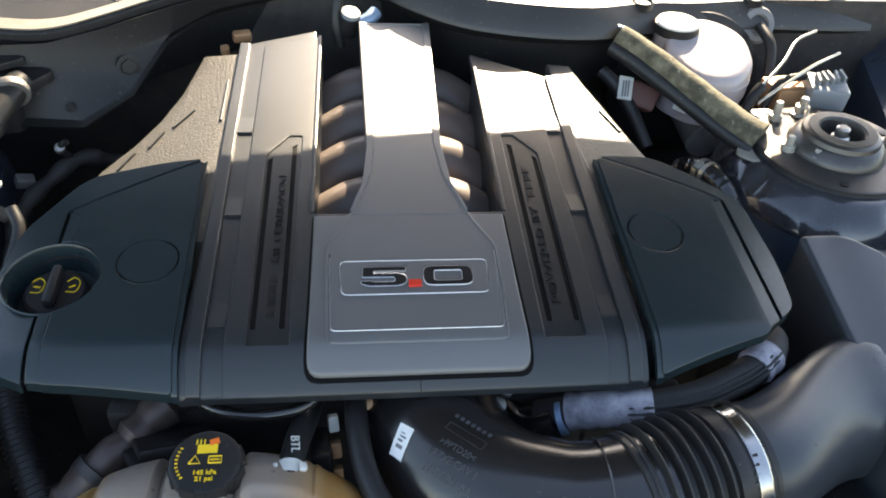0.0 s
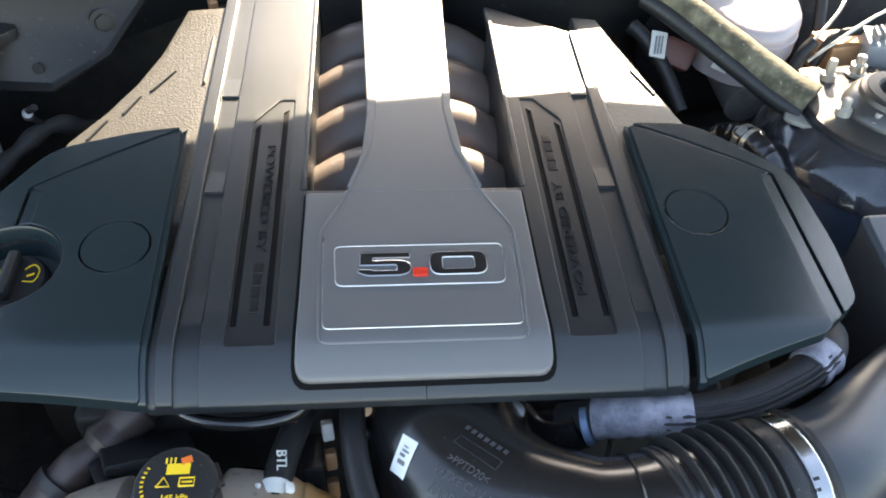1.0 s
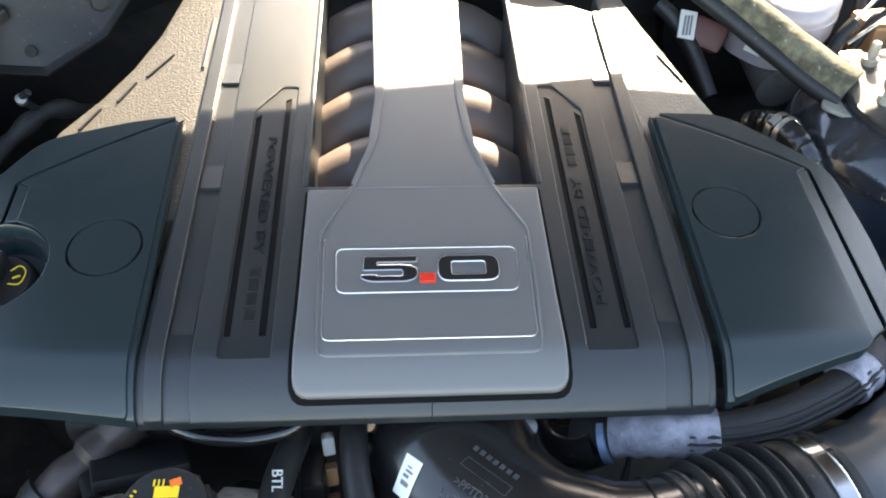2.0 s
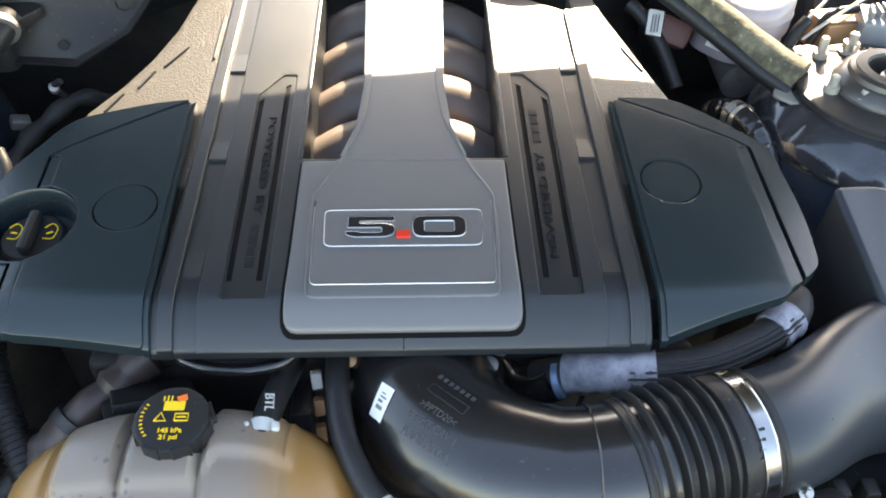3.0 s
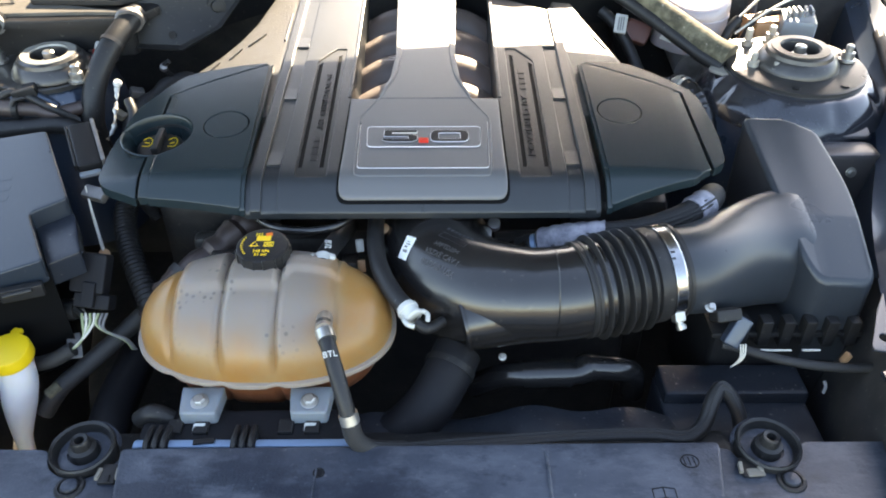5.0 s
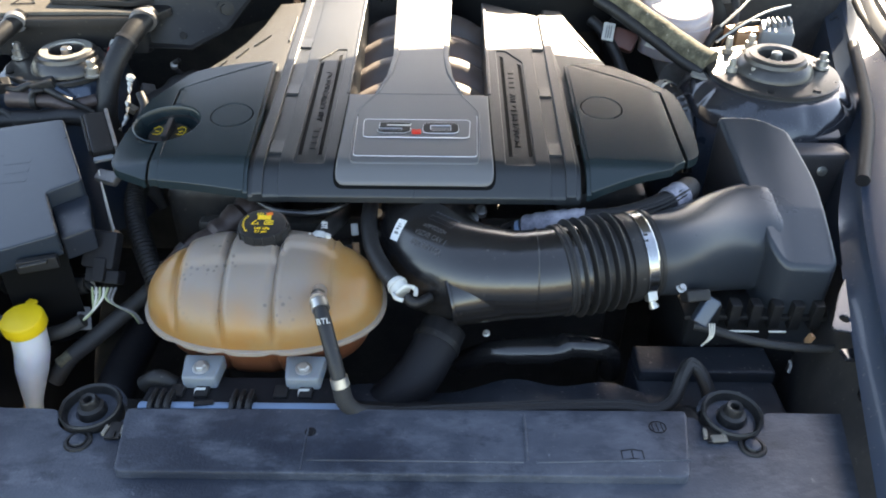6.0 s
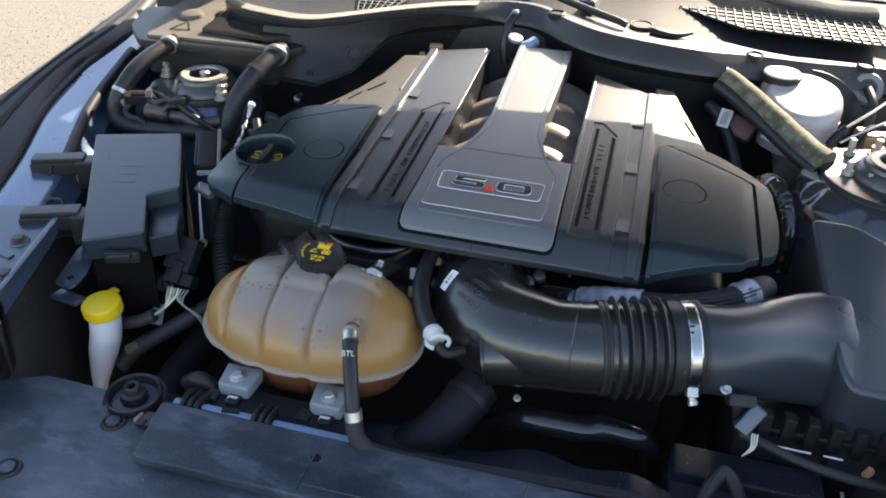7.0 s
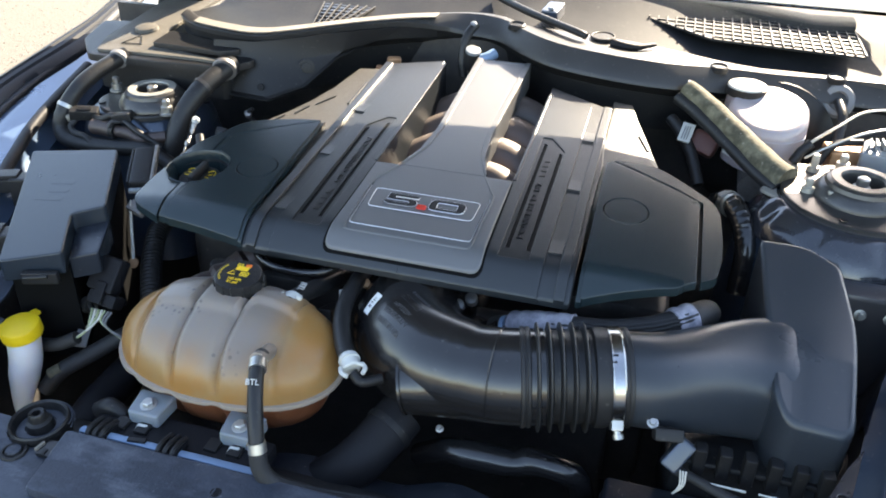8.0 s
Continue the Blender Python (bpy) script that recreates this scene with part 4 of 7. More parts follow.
# ---- coolant reservoir ----
tank = thing("coolant_reservoir", "amber translucent coolant reservoir with ribbed shoulders", "coolant reservoir", at=(-0.068, 0.42, 0.88), shift=(2, 6, 1))
TX, TY, TZ, TRX, TRY = -0.068, 0.42, 0.903, 0.141, 0.079


def seam_z(y):
    return TZ + (y - TY) * 0.16


GROOVES = ((-0.163, 0.8), (-0.107, 1.0), (-0.048, 1.0), (0.013, 0.35))


def shell(top, bm):
    nu, nv = 132, 84
    loops = []
    for i in range(nu + 1):
        u = -1 + 2 * i / nu
        u = math.sin(u * math.pi / 2)
        w = max(0.0, 1 - abs(u) ** 2.25) ** (1 / 2.25)
        x = TX + TRX * u * (1 if top else 0.90)
        groove = sum(a * math.exp(-((x - g) / 0.0036) ** 2) for g, a in GROOVES)
        row = []
        for j in range(nv + 1):
            th = math.pi * j / nv
            c, s = math.cos(th), math.sin(th)
            p = 0.9
            cc = math.copysign(abs(c) ** p, c)
            ss = s ** p
            fall = 0.0062 * groove * min(1, s * 2.5)
            y = TY - (TRY - fall) * cc * w * (1 if top else 0.90)
            if top:
                h = 0.068 * w ** 0.8
                z = seam_z(y) + (h - fall) * ss
                lift = max(0.0, min(1.0, (x + 0.166) / 0.006)) * max(0.0, min(1.0, (0.022 - x) / 0.006))
                edge = 0.406 if x < -0.048 else 0.406 + 0.026 * min(1.0, (x + 0.048) / 0.012) - 7.0 * max(0.0, x + 0.016) ** 2
                rise = max(0.0, min(1.0, (y - edge) / 0.009))
                z += (0.0060 - 0.5 * fall) * lift * rise * rise * (3 - 2 * rise)
            else:
                z = seam_z(y) - 0.085 * w ** 0.6 * ss
            row.append(bm.verts.new((x, y, z)))
        loops.append(row)
    for a, b in zip(loops, loops[1:]):
        for k in range(nv):
            bm.faces.new((a[k], a[k + 1], b[k + 1], b[k]))
    return bm


part("upper_shell", shell(True, bmesh.new()), TANK, tank, at=(TX, TY, 0.88))
part("lower_shell", shell(False, bmesh.new()), TANK_LOW, tank, "darker red-amber lower shell")


def tank_outline(g):
    out = []
    for k in range(144):
        a = 2 * math.pi * k / 144
        c, s = math.cos(a), math.sin(a)
        x = TX + (TRX + g) * math.copysign(abs(c) ** 0.89, c)
        dent = sum(a * math.exp(-((x - q) / 0.008) ** 2) for q, a in GROOVES)
        out.append((x, TY + (TRY + g - 0.0042 * dent) * math.copysign(abs(s) ** 0.89, s)))
    return out


part("seam_flange", slab(tank_outline(0.0045), lambda x, y: seam_z(y), 0.002, 0.005, 0.0015, cut=0), SEAM, tank, "pale welded seam")
CAPX, CAPY = -0.070, 0.457
part("neck", lathe([(0.034, -0.02), (0.031, 0.0), (0.0285, 0.008), (0.0275, 0.014)], (CAPX, CAPY, 0.958), (0, -0.10, 1), 40), TANK, tank)
rescap = part("cap", lathe([(0.0280, 0.0), (0.0288, 0.002), (0.0288, 0.019), (0.0280, 0.0220), (0.0255, 0.0235), (0.002, 0.0235)], (CAPX, CAPY, 0.969), (0, -0.10, 1), 48), BLACK, tank, "black pressure cap with yellow warning print")
for k in range(8):
    a = 2 * math.pi * (k + 0.5) / 8
    part("grip", block((CAPX + 0.0285 * math.cos(a), CAPY + 0.0285 * math.sin(a), 0.979 - 0.0033 * math.sin(a)), (0.004, 0.015, 0.015), (0, 0, math.degrees(a)), 0.0012), BLACK, rescap)


def on_cap(x, y):
    return Matrix.Translation((CAPX + x, CAPY - 0.0024 + y, 0.9929 + 0.10 * y)) @ pose(0, 0, 0, 5.7, 0, 0)


lettering("print", "145 kPa", 0.0054, INK, rescap, on_cap(0.001, -0.011), 0.0003, 1.1, 0.0001)
lettering("print", "21 psi", 0.0054, INK, rescap, on_cap(0.001, -0.0165), 0.0003, 1.1, 0.0001)
bm = block((CAPX + 0.001, CAPY + 0.008, 0.9934), (0.016, 0.008, 0.0008), (5.7, 0, 0), 0)
part("symbol", bm, INK, rescap)
part("symbol", block((CAPX + 0.006, CAPY + 0.0145, 0.9940), (0.0075, 0.0055, 0.0008), (5.7, 0, 20), 0), INK_RED, rescap)
for k in range(3):
    part("symbol", block((CAPX - 0.008 + 0.003 * k, CAPY + 0.0145, 0.9940), (0.0012, 0.0045, 0.0008), (5.7, 0, 0), 0), INK, rescap)
part("symbol", tube([(CAPX - 0.0125, CAPY - 0.005, 0.9924), (CAPX - 0.0035, CAPY - 0.005, 0.9924), (CAPX - 0.008, CAPY + 0.002, 0.9931), (CAPX - 0.0125, CAPY - 0.005, 0.9924)], 0.0006, 6, 0), INK, rescap)
part("symbol", tube([(CAPX + 0.003, CAPY - 0.005, 0.9924), (CAPX + 0.013, CAPY - 0.005, 0.9924), (CAPX + 0.013, CAPY + 0.001, 0.993), (CAPX + 0.003, CAPY + 0.001, 0.993), (CAPX + 0.003, CAPY - 0.005, 0.9924)], 0.0007, 6, 0), INK, rescap)
part("symbol", block((CAPX + 0.008, CAPY - 0.002, 0.9927), (0.007, 0.0012, 0.0008), (5.7, 0, 0), 0), INK, rescap)
bm = None
for k in range(9):
    a = radians(150 + 9 * k)
    bm = block((CAPX + 0.0222 * math.cos(a), CAPY - 0.0024 + 0.0222 * math.sin(a), 0.9931 + 0.00245 * math.sin(a)), (0.0022, 0.0012, 0.0006), (5.7, 0, math.degrees(a)), 0, bm)
part("print_bars", bm, INK, rescap)
for x in (-0.131, -0.013):
    tab = part("mount_tab", slab(rounded([(x - 0.0235, 0.354), (x - 0.0195, 0.318), (x + 0.0195, 0.318), (x + 0.0235, 0.354)], 0.004, 3), lambda px, py: 0.872 + 0.10 * (py - 0.33), 0, 0.016, 0.003, 3, 0), FROST, tank, "pale translucent mounting tab")
    bolt("bolt", (x, 0.333, 0.872), tab, 0.0065, (0, -0.15, 1))
    part("foot", block((x + 0.002, 0.312, 0.853), (0.014, 0.010, 0.010), (10, 0, 0), 0.002), WHITE, tab)
nozzle = part("nozzle", lathe([(0.009, -0.02), (0.009, 0.02)], (0.006, 0.366, 0.953), (0.1, -0.9, 0.35), 20), TANK, tank)

overflow = thing("overflow_hose", "thin black rubber hose from the reservoir along the radiator", "hose", "coolant hoses", at=(0.1, 0.3, 0.86), shift=(3, 2, 1))
HOSE = [(0.005, 0.368, 0.956), (0.008, 0.352, 0.957), (0.018, 0.325, 0.945), (0.028, 0.302, 0.922), (0.035, 0.288, 0.898), (0.040, 0.283, 0.875), (0.055, 0.284, 0.858), (0.09, 0.29, 0.848), (0.16, 0.302, 0.842), (0.256, 0.315, 0.836), (0.35, 0.322, 0.832),
        (0.392, 0.322, 0.827), (0.415, 0.333, 0.834), (0.428, 0.353, 0.853), (0.438, 0.365, 0.859), (0.450, 0.362, 0.852), (0.461, 0.350, 0.832), (0.466, 0.340, 0.805)]
part("hose", tube(HOSE, lambda u, g: 0.0085, 14, 6), RUBBER, overflow)
part("clamp", tube([(0.0075, 0.3545, 0.9572), (0.0115, 0.3435, 0.9545)], 0.0100, 16, 3), ZINC, overflow, "bright spring clamp")
part("clamp", tube([(0.0335, 0.2905, 0.905), (0.036, 0.2870, 0.895)], 0.0100, 16, 2), ZINC, overflow, "bright spring clamp")
part("sleeve", tube(HOSE[4:8], 0.0098, 14, 6), BRAID, overflow)
for k in range(7):
    a = radians(-60 + 40 * k)
    part("rib", tube([(x + 0.0065 * math.cos(a) * (z > 0.862), y - 0.0085 * math.sin(a) * 0.7, z + 0.0085 * math.cos(a) * (z <= 0.862)) for x, y, z in HOSE[4:]], 0.0022, 6, 5), BRAID, overflow)
lettering("print", "BTL", 0.009, WHITE, overflow, Matrix.Translation((0.0165, 0.3225, 0.9555)) @ pose(0, 0, 0, 38, 0, 14), 0.0006)

# ---- air intake ----
intake = thing("intake_elbow", "glossy black plastic air intake elbow with white sticker", "intake pipe", at=(0.17, 0.46, 0.94), shift=(9, 14, 2))
ELBOW = [(0.114, 0.66, 0.888), (0.114, 0.61, 0.893), (0.115, 0.562, 0.899), (0.121, 0.515, 0.906), (0.140, 0.473, 0.915), (0.172, 0.444, 0.925), (0.207, 0.430, 0.932), (0.240, 0.4235, 0.937), (0.272, 0.4250, 0.9405), (0.300, 0.4316, 0.9425)]
bm = tube(ELBOW, lambda u, g: 0.0785 - 0.0250 * min(1, max(0, (u - 0.34) / 0.46)), 80, 14)
elbow = part("elbow", bm, GLOSS_BLACK, intake)
elbow_at = world_of(elbow)
part("collar", tube([(0.1145, 0.585, 0.896), (0.1148, 0.575, 0.897)], 0.0815, 48, 2), GLOSS_BLACK, intake)
part("snout", tube([(0.222, 0.424, 0.926), (0.195, 0.418, 0.922), (0.168, 0.412, 0.917), (0.146, 0.408, 0.913)], lambda u, g: 0.0475 - 0.0125 * u, 40, 8), GLOSS_BLACK, intake, "blunt moulded snout with a purge nipple")
part("snout_rim", lathe([(0.0350, -0.003), (0.0372, -0.002), (0.0372, 0.001), (0.0345, 0.0025), (0.020, 0.003), (0.002, 0.0032)], (0.146, 0.408, 0.913), (-0.97, -0.18, -0.18), 40), GLOSS_BLACK, intake)
part("seam_rib", tube([(0.248, 0.4235 - 0.0555 * math.sin(a), 0.9375 + 0.0555 * math.cos(a)) for a in [radians(-70 + 10 * k) for k in range(19)]], 0.0009, 6, 0), GLOSS_BLACK, intake)
AXIS = Vector((0.125, 0.030, 0.008)).normalized()
B0 = Vector((0.274, 0.4254, 0.941))


def along(s):
    return B0 + AXIS * s


bm = bmesh.new()
prof = [(0.0530, 0.0), (0.0558, 0.001), (0.0558, 0.0045), (0.0545, 0.0055), (0.0545, 0.0070), (0.0556, 0.0080), (0.0556, 0.0105), (0.0530, 0.0120)]
for k in range(5):
    s = 0.0130 + 0.0128 * k
    prof += [(0.0508, s), (0.0512, s + 0.0030), (0.0560, s + 0.0045), (0.0598, s + 0.0053), (0.0604, s + 0.0062), (0.0598, s + 0.0071), (0.0560, s + 0.0078), (0.0512, s + 0.0092)]
prof += [(0.0512, 0.0775), (0.0545, 0.0795), (0.0550, 0.083), (0.0550, 0.091), (0.0538, 0.093), (0.0538, 0.112), (0.0550, 0.113), (0.0550, 0.117), (0.052, 0.118)]
part("bellows", lathe(prof, B0, AXIS, 72), RUBBER, intake, "black ribbed rubber bellows")
clamp = part("clamp", lathe([(0.0535, 0.0945), (0.0553, 0.0950), (0.0558, 0.0960), (0.0553, 0.0965), (0.0553, 0.1070), (0.0558, 0.1075), (0.0553, 0.1085), (0.0535, 0.109)], B0, AXIS, 72), CLAMP, intake, "bright steel hose clamp")
part("screw", lathe([(0.0045, -0.006), (0.0045, 0.006), (0.006, 0.0062), (0.006, 0.011), (0.004, 0.012)], (0.386, 0.398, 0.921), (0.35, -0.55, -0.75), 12), ZINC, clamp)
part("housing", block((0.385, 0.401, 0.927), (0.013, 0.012, 0.018), (-35, 0, 15), 0.002), ZINC, clamp)
for a in (-52, -44, -36, -28, 24, 34):
    c = B0 + AXIS * 0.1018 + Vector((0, math.sin(radians(a)) * 0.0553, math.cos(radians(a)) * 0.0553))
    part("slot", block(c, (0.0052, 0.0026 if a < 0 else 0.0070, 0.0008), (-a, 0, 13), 0.0003), LETTER, clamp)
tree = BVHTree.FromPolygons([v.co + elbow_at for v in elbow.data.vertices], [p.vertices for p in elbow.data.polygons])


def drape(ob):
    """Lays a flat mesh down on the intake elbow."""
    at = world_of(ob)
    for v in ob.data.vertices:
        p = v.co + at
        hit = tree.ray_cast(Vector((p.x, p.y, 1.2)), Vector((0, 0, -1)))[0]
        if hit:
            v.co.z = hit.z + p.z - at.z
    return ob


def patch(name, corners, mat, h, label="", n=10):
    """A thin four-cornered label, h above the elbow."""
    a, b, c, d = [Vector((x, y, 0)) for x, y in corners]
    bm = bmesh.new()
    rows = [[bm.verts.new((a.lerp(b, i / n).lerp(d.lerp(c, i / n), k / n)) + Vector((0, 0, h))) for k in range(n + 1)] for i in range(n + 1)]
    for p, q in zip(rows, rows[1:]):
        for k in range(n):
            bm.faces.new((p[k], p[k + 1], q[k + 1], q[k]))
    return drape(part(name, bm, mat, intake, label))


STICK = [(0.0715, 0.4755), (0.0825, 0.4955), (0.0935, 0.4835), (0.0810, 0.4630)]
patch("sticker", STICK, LABEL, 0.0010, "small white printed sticker")

airbox = thing("air_filter_box", "matte black air filter box with broad flat lid", "air filter box", at=(0.55, 0.56, 0.9), shift=(5, 6, 0))


def box_z(x, y):
    return 0.955 + (y - 0.455) * 0.30 - 0.10 * max(0, x - 0.59) + 0.12 * max(0, 0.56 - x) - 4 * max(0, 0.50 - y) ** 2


LIDO = [(0.527, 0.690, 0.008), (0.575, 0.697, 0.02), (0.623, 0.672, 0.010), (0.636, 0.58, 0.03), (0.626, 0.446, 0.018), (0.560, 0.447, 0.014), (0.545, 0.470, 0.02), (0.537, 0.545, 0.02), (0.533, 0.60, 0.03)]
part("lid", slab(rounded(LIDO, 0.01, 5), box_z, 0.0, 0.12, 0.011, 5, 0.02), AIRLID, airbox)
bm = bmesh.new()
loops = []
D0 = along(0.114) + Vector((0.004, 0.008, 0.002))
for k in range(19):
    u = k / 18
    w = min(1.0, u / 0.74)
    e = w * w * (3 - 2 * w)
    c = Vector((D0.x + 0.225 * u, D0.y + (0.533 - D0.y) * e, D0.z + (0.9315 - D0.z) * e - 0.55 * max(0.0, u - 0.72) ** 2))
    ry, rz, sq = 0.0505 + 0.0045 * e, 0.0505, 1 - 0.42 * e
    loop = []
    for j in range(48):
        a = 2 * math.pi * j / 48
        cc, ss = math.cos(a), math.sin(a)
        y, z = math.copysign(abs(cc) ** sq, cc) * ry, math.copysign(abs(ss) ** sq, ss) * rz
        loop.append(c + Vector((-0.24 * y * (1 - e), y, z + 0.30 * e * y)))
    loops.append(loop)
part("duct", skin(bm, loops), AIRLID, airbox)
part("pimple", lathe([(0.008, 0), (0.008, 0.008), (0.006, 0.010)], (0.386, 0.445, 0.990), (0.2, 0.2, 1), 16), BLACK, airbox)
part("lower_box", box(0.455, 0.448, 0.70, 0.64, 0.595, 0.865, 0.012), BLACK, airbox)
for k in range(6):
    x = 0.476 + 0.026 * k
    part("clip", box(x, 0.434, 0.852 + 0.002 * (k % 2), x + 0.014, 0.452, 0.892, 0.003), BLACK, airbox)
part("flange", box(0.448, 0.440, 0.862, 0.646, 0.585, 0.870, 0.003), BLACK, airbox)
sensor = thing("airflow_sensor", "black plug-in airflow sensor with pale wires", "sensor", at=(0.42, 0.40, 0.91), shift=(10, 5, 14))
part("body", block((0.437, 0.409, 0.914), (0.030, 0.022, 0.014), (-35, 0, 10), 0.003), BLACK, sensor)
part("plug", block((0.450, 0.400, 0.898), (0.019, 0.015, 0.036), (-30, 28, -12), 0.003), NAVY_SHADED, sensor)
bolt("screw", (0.420, 0.414, 0.921), sensor, 0.004, (0, -0.6, 0.8))
for k in range(3):
    part("wire", tube([(0.455 + 0.003 * k, 0.392, 0.885), (0.457 + 0.002 * k, 0.388, 0.868), (0.453, 0.394, 0.848)], 0.0009, 6, 4), WIRE_W, sensor)

vent = thing("breather_hose", "black ribbed breather hose with white fleece sleeves", "hose", at=(0.35, 0.54, 0.94), shift=(4, 6, 6))
VENT = [(0.228, 0.547, 0.912), (0.252, 0.537, 0.929), (0.285, 0.527, 0.943), (0.326, 0.520, 0.952), (0.37, 0.527, 0.953), (0.41, 0.541, 0.957), (0.437, 0.553, 0.963), (0.458, 0.568, 0.967), (0.472, 0.59, 0.962), (0.478, 0.61, 0.95)]
part("hose", tube(VENT, 0.0160, 18, 8), BRAID, vent)
for k in range(14):
    turn_ = 2 * math.pi * k / 14
    part("rib", tube([(x + 0.004 * math.cos(turn_), y + 0.0152 * math.sin(turn_) - 0.006 * math.cos(turn_), z + 0.0148 * math.cos(turn_)) for x, y, z in VENT[2:8]], 0.0016, 6, 5), BRAID, vent)
part("sleeve", tube(VENT[1:4], lambda u, g: 0.0185 + 0.001 * math.sin(g * 400), 18, 8), FABRIC, vent, "white fleece sleeve")
part("sleeve", tube(VENT[6:8], lambda u, g: 0.0185 + 0.001 * math.sin(g * 400), 18, 8), FABRIC, vent, "white fleece sleeve")
part("connector", tube([(0.215, 0.553, 0.902), (0.238, 0.542, 0.920), (0.255, 0.536, 0.931)], 0.014, 16, 5), GLOSS_BLACK, vent)

purge = thing("vacuum_hose", "black rubber hose with white plastic quick connector", "hose", at=(0.08, 0.45, 0.93), shift=(3, 13, 1))
PURGE = [(0.045, 0.60, 0.955), (0.048, 0.55, 0.957), (0.050, 0.50, 0.957), (0.058, 0.455, 0.952), (0.075, 0.418, 0.945), (0.090, 0.398, 0.940)]
part("hose", tube(PURGE, 0.0105, 14, 6), RUBBER, purge)
conn = part("connector", tube([(0.088, 0.401, 0.941), (0.093, 0.394, 0.939), (0.098, 0.387, 0.936)], 0.0108, 18, 4), WHITE, purge, "white quick connector")
part("collar", tube([(0.0905, 0.3975, 0.9400), (0.0920, 0.3953, 0.9395)], 0.0125, 18, 2), WHITE, conn)
for q in (-1, 1):
    part("latch", tube([(0.097 + 0.010 * q, 0.388 + 0.007 * q, 0.940), (0.102 + 0.011 * q, 0.381 + 0.008 * q, 0.940), (0.106 + 0.007 * q, 0.376 + 0.005 * q, 0.938)], 0.0026, 8, 4), WHITE, conn)
part("latch", tube([(0.091, 0.382, 0.941), (0.100, 0.386, 0.947), (0.110, 0.392, 0.941)], 0.0026, 8, 4), WHITE, conn)
part("stub", tube([(0.100, 0.384, 0.934), (0.112, 0.380, 0.927), (0.130, 0.395, 0.925)], 0.006, 12, 4), BLACK, purge)

# ---- washer filler, fuse box ----
washer = thing("washer_filler", "white washer filler neck with bright yellow cap", "washer filler", at=(-0.36, 0.39, 0.84), shift=(8, -2, 0))
part("neck", tube([(-0.377, 0.380, 0.72), (-0.376, 0.382, 0.770), (-0.369, 0.393, 0.820), (-0.364, 0.398, 0.846), (-0.361, 0.400, 0.878)], lambda u, g: float(np.interp(u, (0.0, 0.3, 0.62, 0.8, 1.0), (0.007, 0.010, 0.0192, 0.0205, 0.0205))), 24, 8), WASHER, washer)
wcap = part("cap", lathe([(0.0245, -0.008), (0.0255, -0.006), (0.0255, 0.006), (0.024, 0.009), (0.018, 0.0105), (0.002, 0.0105)], (-0.364, 0.402, 0.886), (-0.03, -0.12, 1), 36), YELLOW, washer, "bright yellow cap")
part("tab", block((-0.366, 0.432, 0.8925), (0.012, 0.010, 0.006), (0, 0, -15), 0.002), YELLOW, wcap)

fuse = thing("fuse_box", "large black plastic fuse box with notched lid", "fuse box", at=(-0.45, 0.6, 0.9))


def fuse_z(x, y):
    return 0.9924 + 0.1 * (x + 0.4056) + 0.2 * (y - 0.536)


FUSE = [(-0.5287, 0.662), (-0.3849, 0.677), (-0.3116, 0.5435), (-0.3511, 0.5228), (-0.3078, 0.4467), (-0.3849, 0.4204)]
part("lid", slab(rounded(FUSE, 0.006, 3), fuse_z, 0, 0.030, 0.005, 3), FUSEP, fuse)
# body coloured near black for the shade under its lid
part("body", slab([(x * 0.95 - 0.0203, 0.553 + (y - 0.546) * 0.94) for x, y in FUSE], fuse_z, -0.028, 0.14, 0.002), GAP_SHADE, fuse)
part("corner_lid", slab(rounded([(-0.3097, 0.5454), (-0.3511, 0.5238), (-0.3163, 0.4627), (-0.2815, 0.4796)], 0.004, 3), fuse_z, -0.022, 0.03, 0.004, 2), BLACK_FINE, fuse)
for k in range(3):
    u0, u1, v = -0.432 + 0.011 * (k % 2), -0.396 + 0.004 * k, 0.583 - 0.019 * k
    part("moulded_bar", slab([(u0, v), (u1, v + 0.002), (u1, v + 0.011), (u0, v + 0.009)], fuse_z, 0.0003, 0.002, 0.0002), FUSEP, fuse)
part("rim_line", slab([(x * 0.995 - 0.002, 0.546 + (y - 0.546) * 0.995) for x, y in FUSE], fuse_z, -0.024, 0.004, 0.001), FUSEP, fuse)
part("latch", block((-0.3323, 0.4288, 0.953), (0.045, 0.010, 0.016), (0, 0, 19), 0.002), BLACK, fuse)
part("latch_bar", tube([(-0.3473, 0.4166, 0.956), (-0.3191, 0.4260, 0.958)], 0.0025, 8, 0), BLACK, fuse)

# ---- strut towers ----
def squeeze(bm, x, y, front, inner=False):
    """Draw the front half of a tower, and its engine side if wanted, in towards its middle."""
    for v in bm.verts:
        if v.co.y < y:
            v.co.y = y + (v.co.y - y) * front
        if inner and v.co.x > x:
            v.co.x = x + (v.co.x - x) * front
    return bm


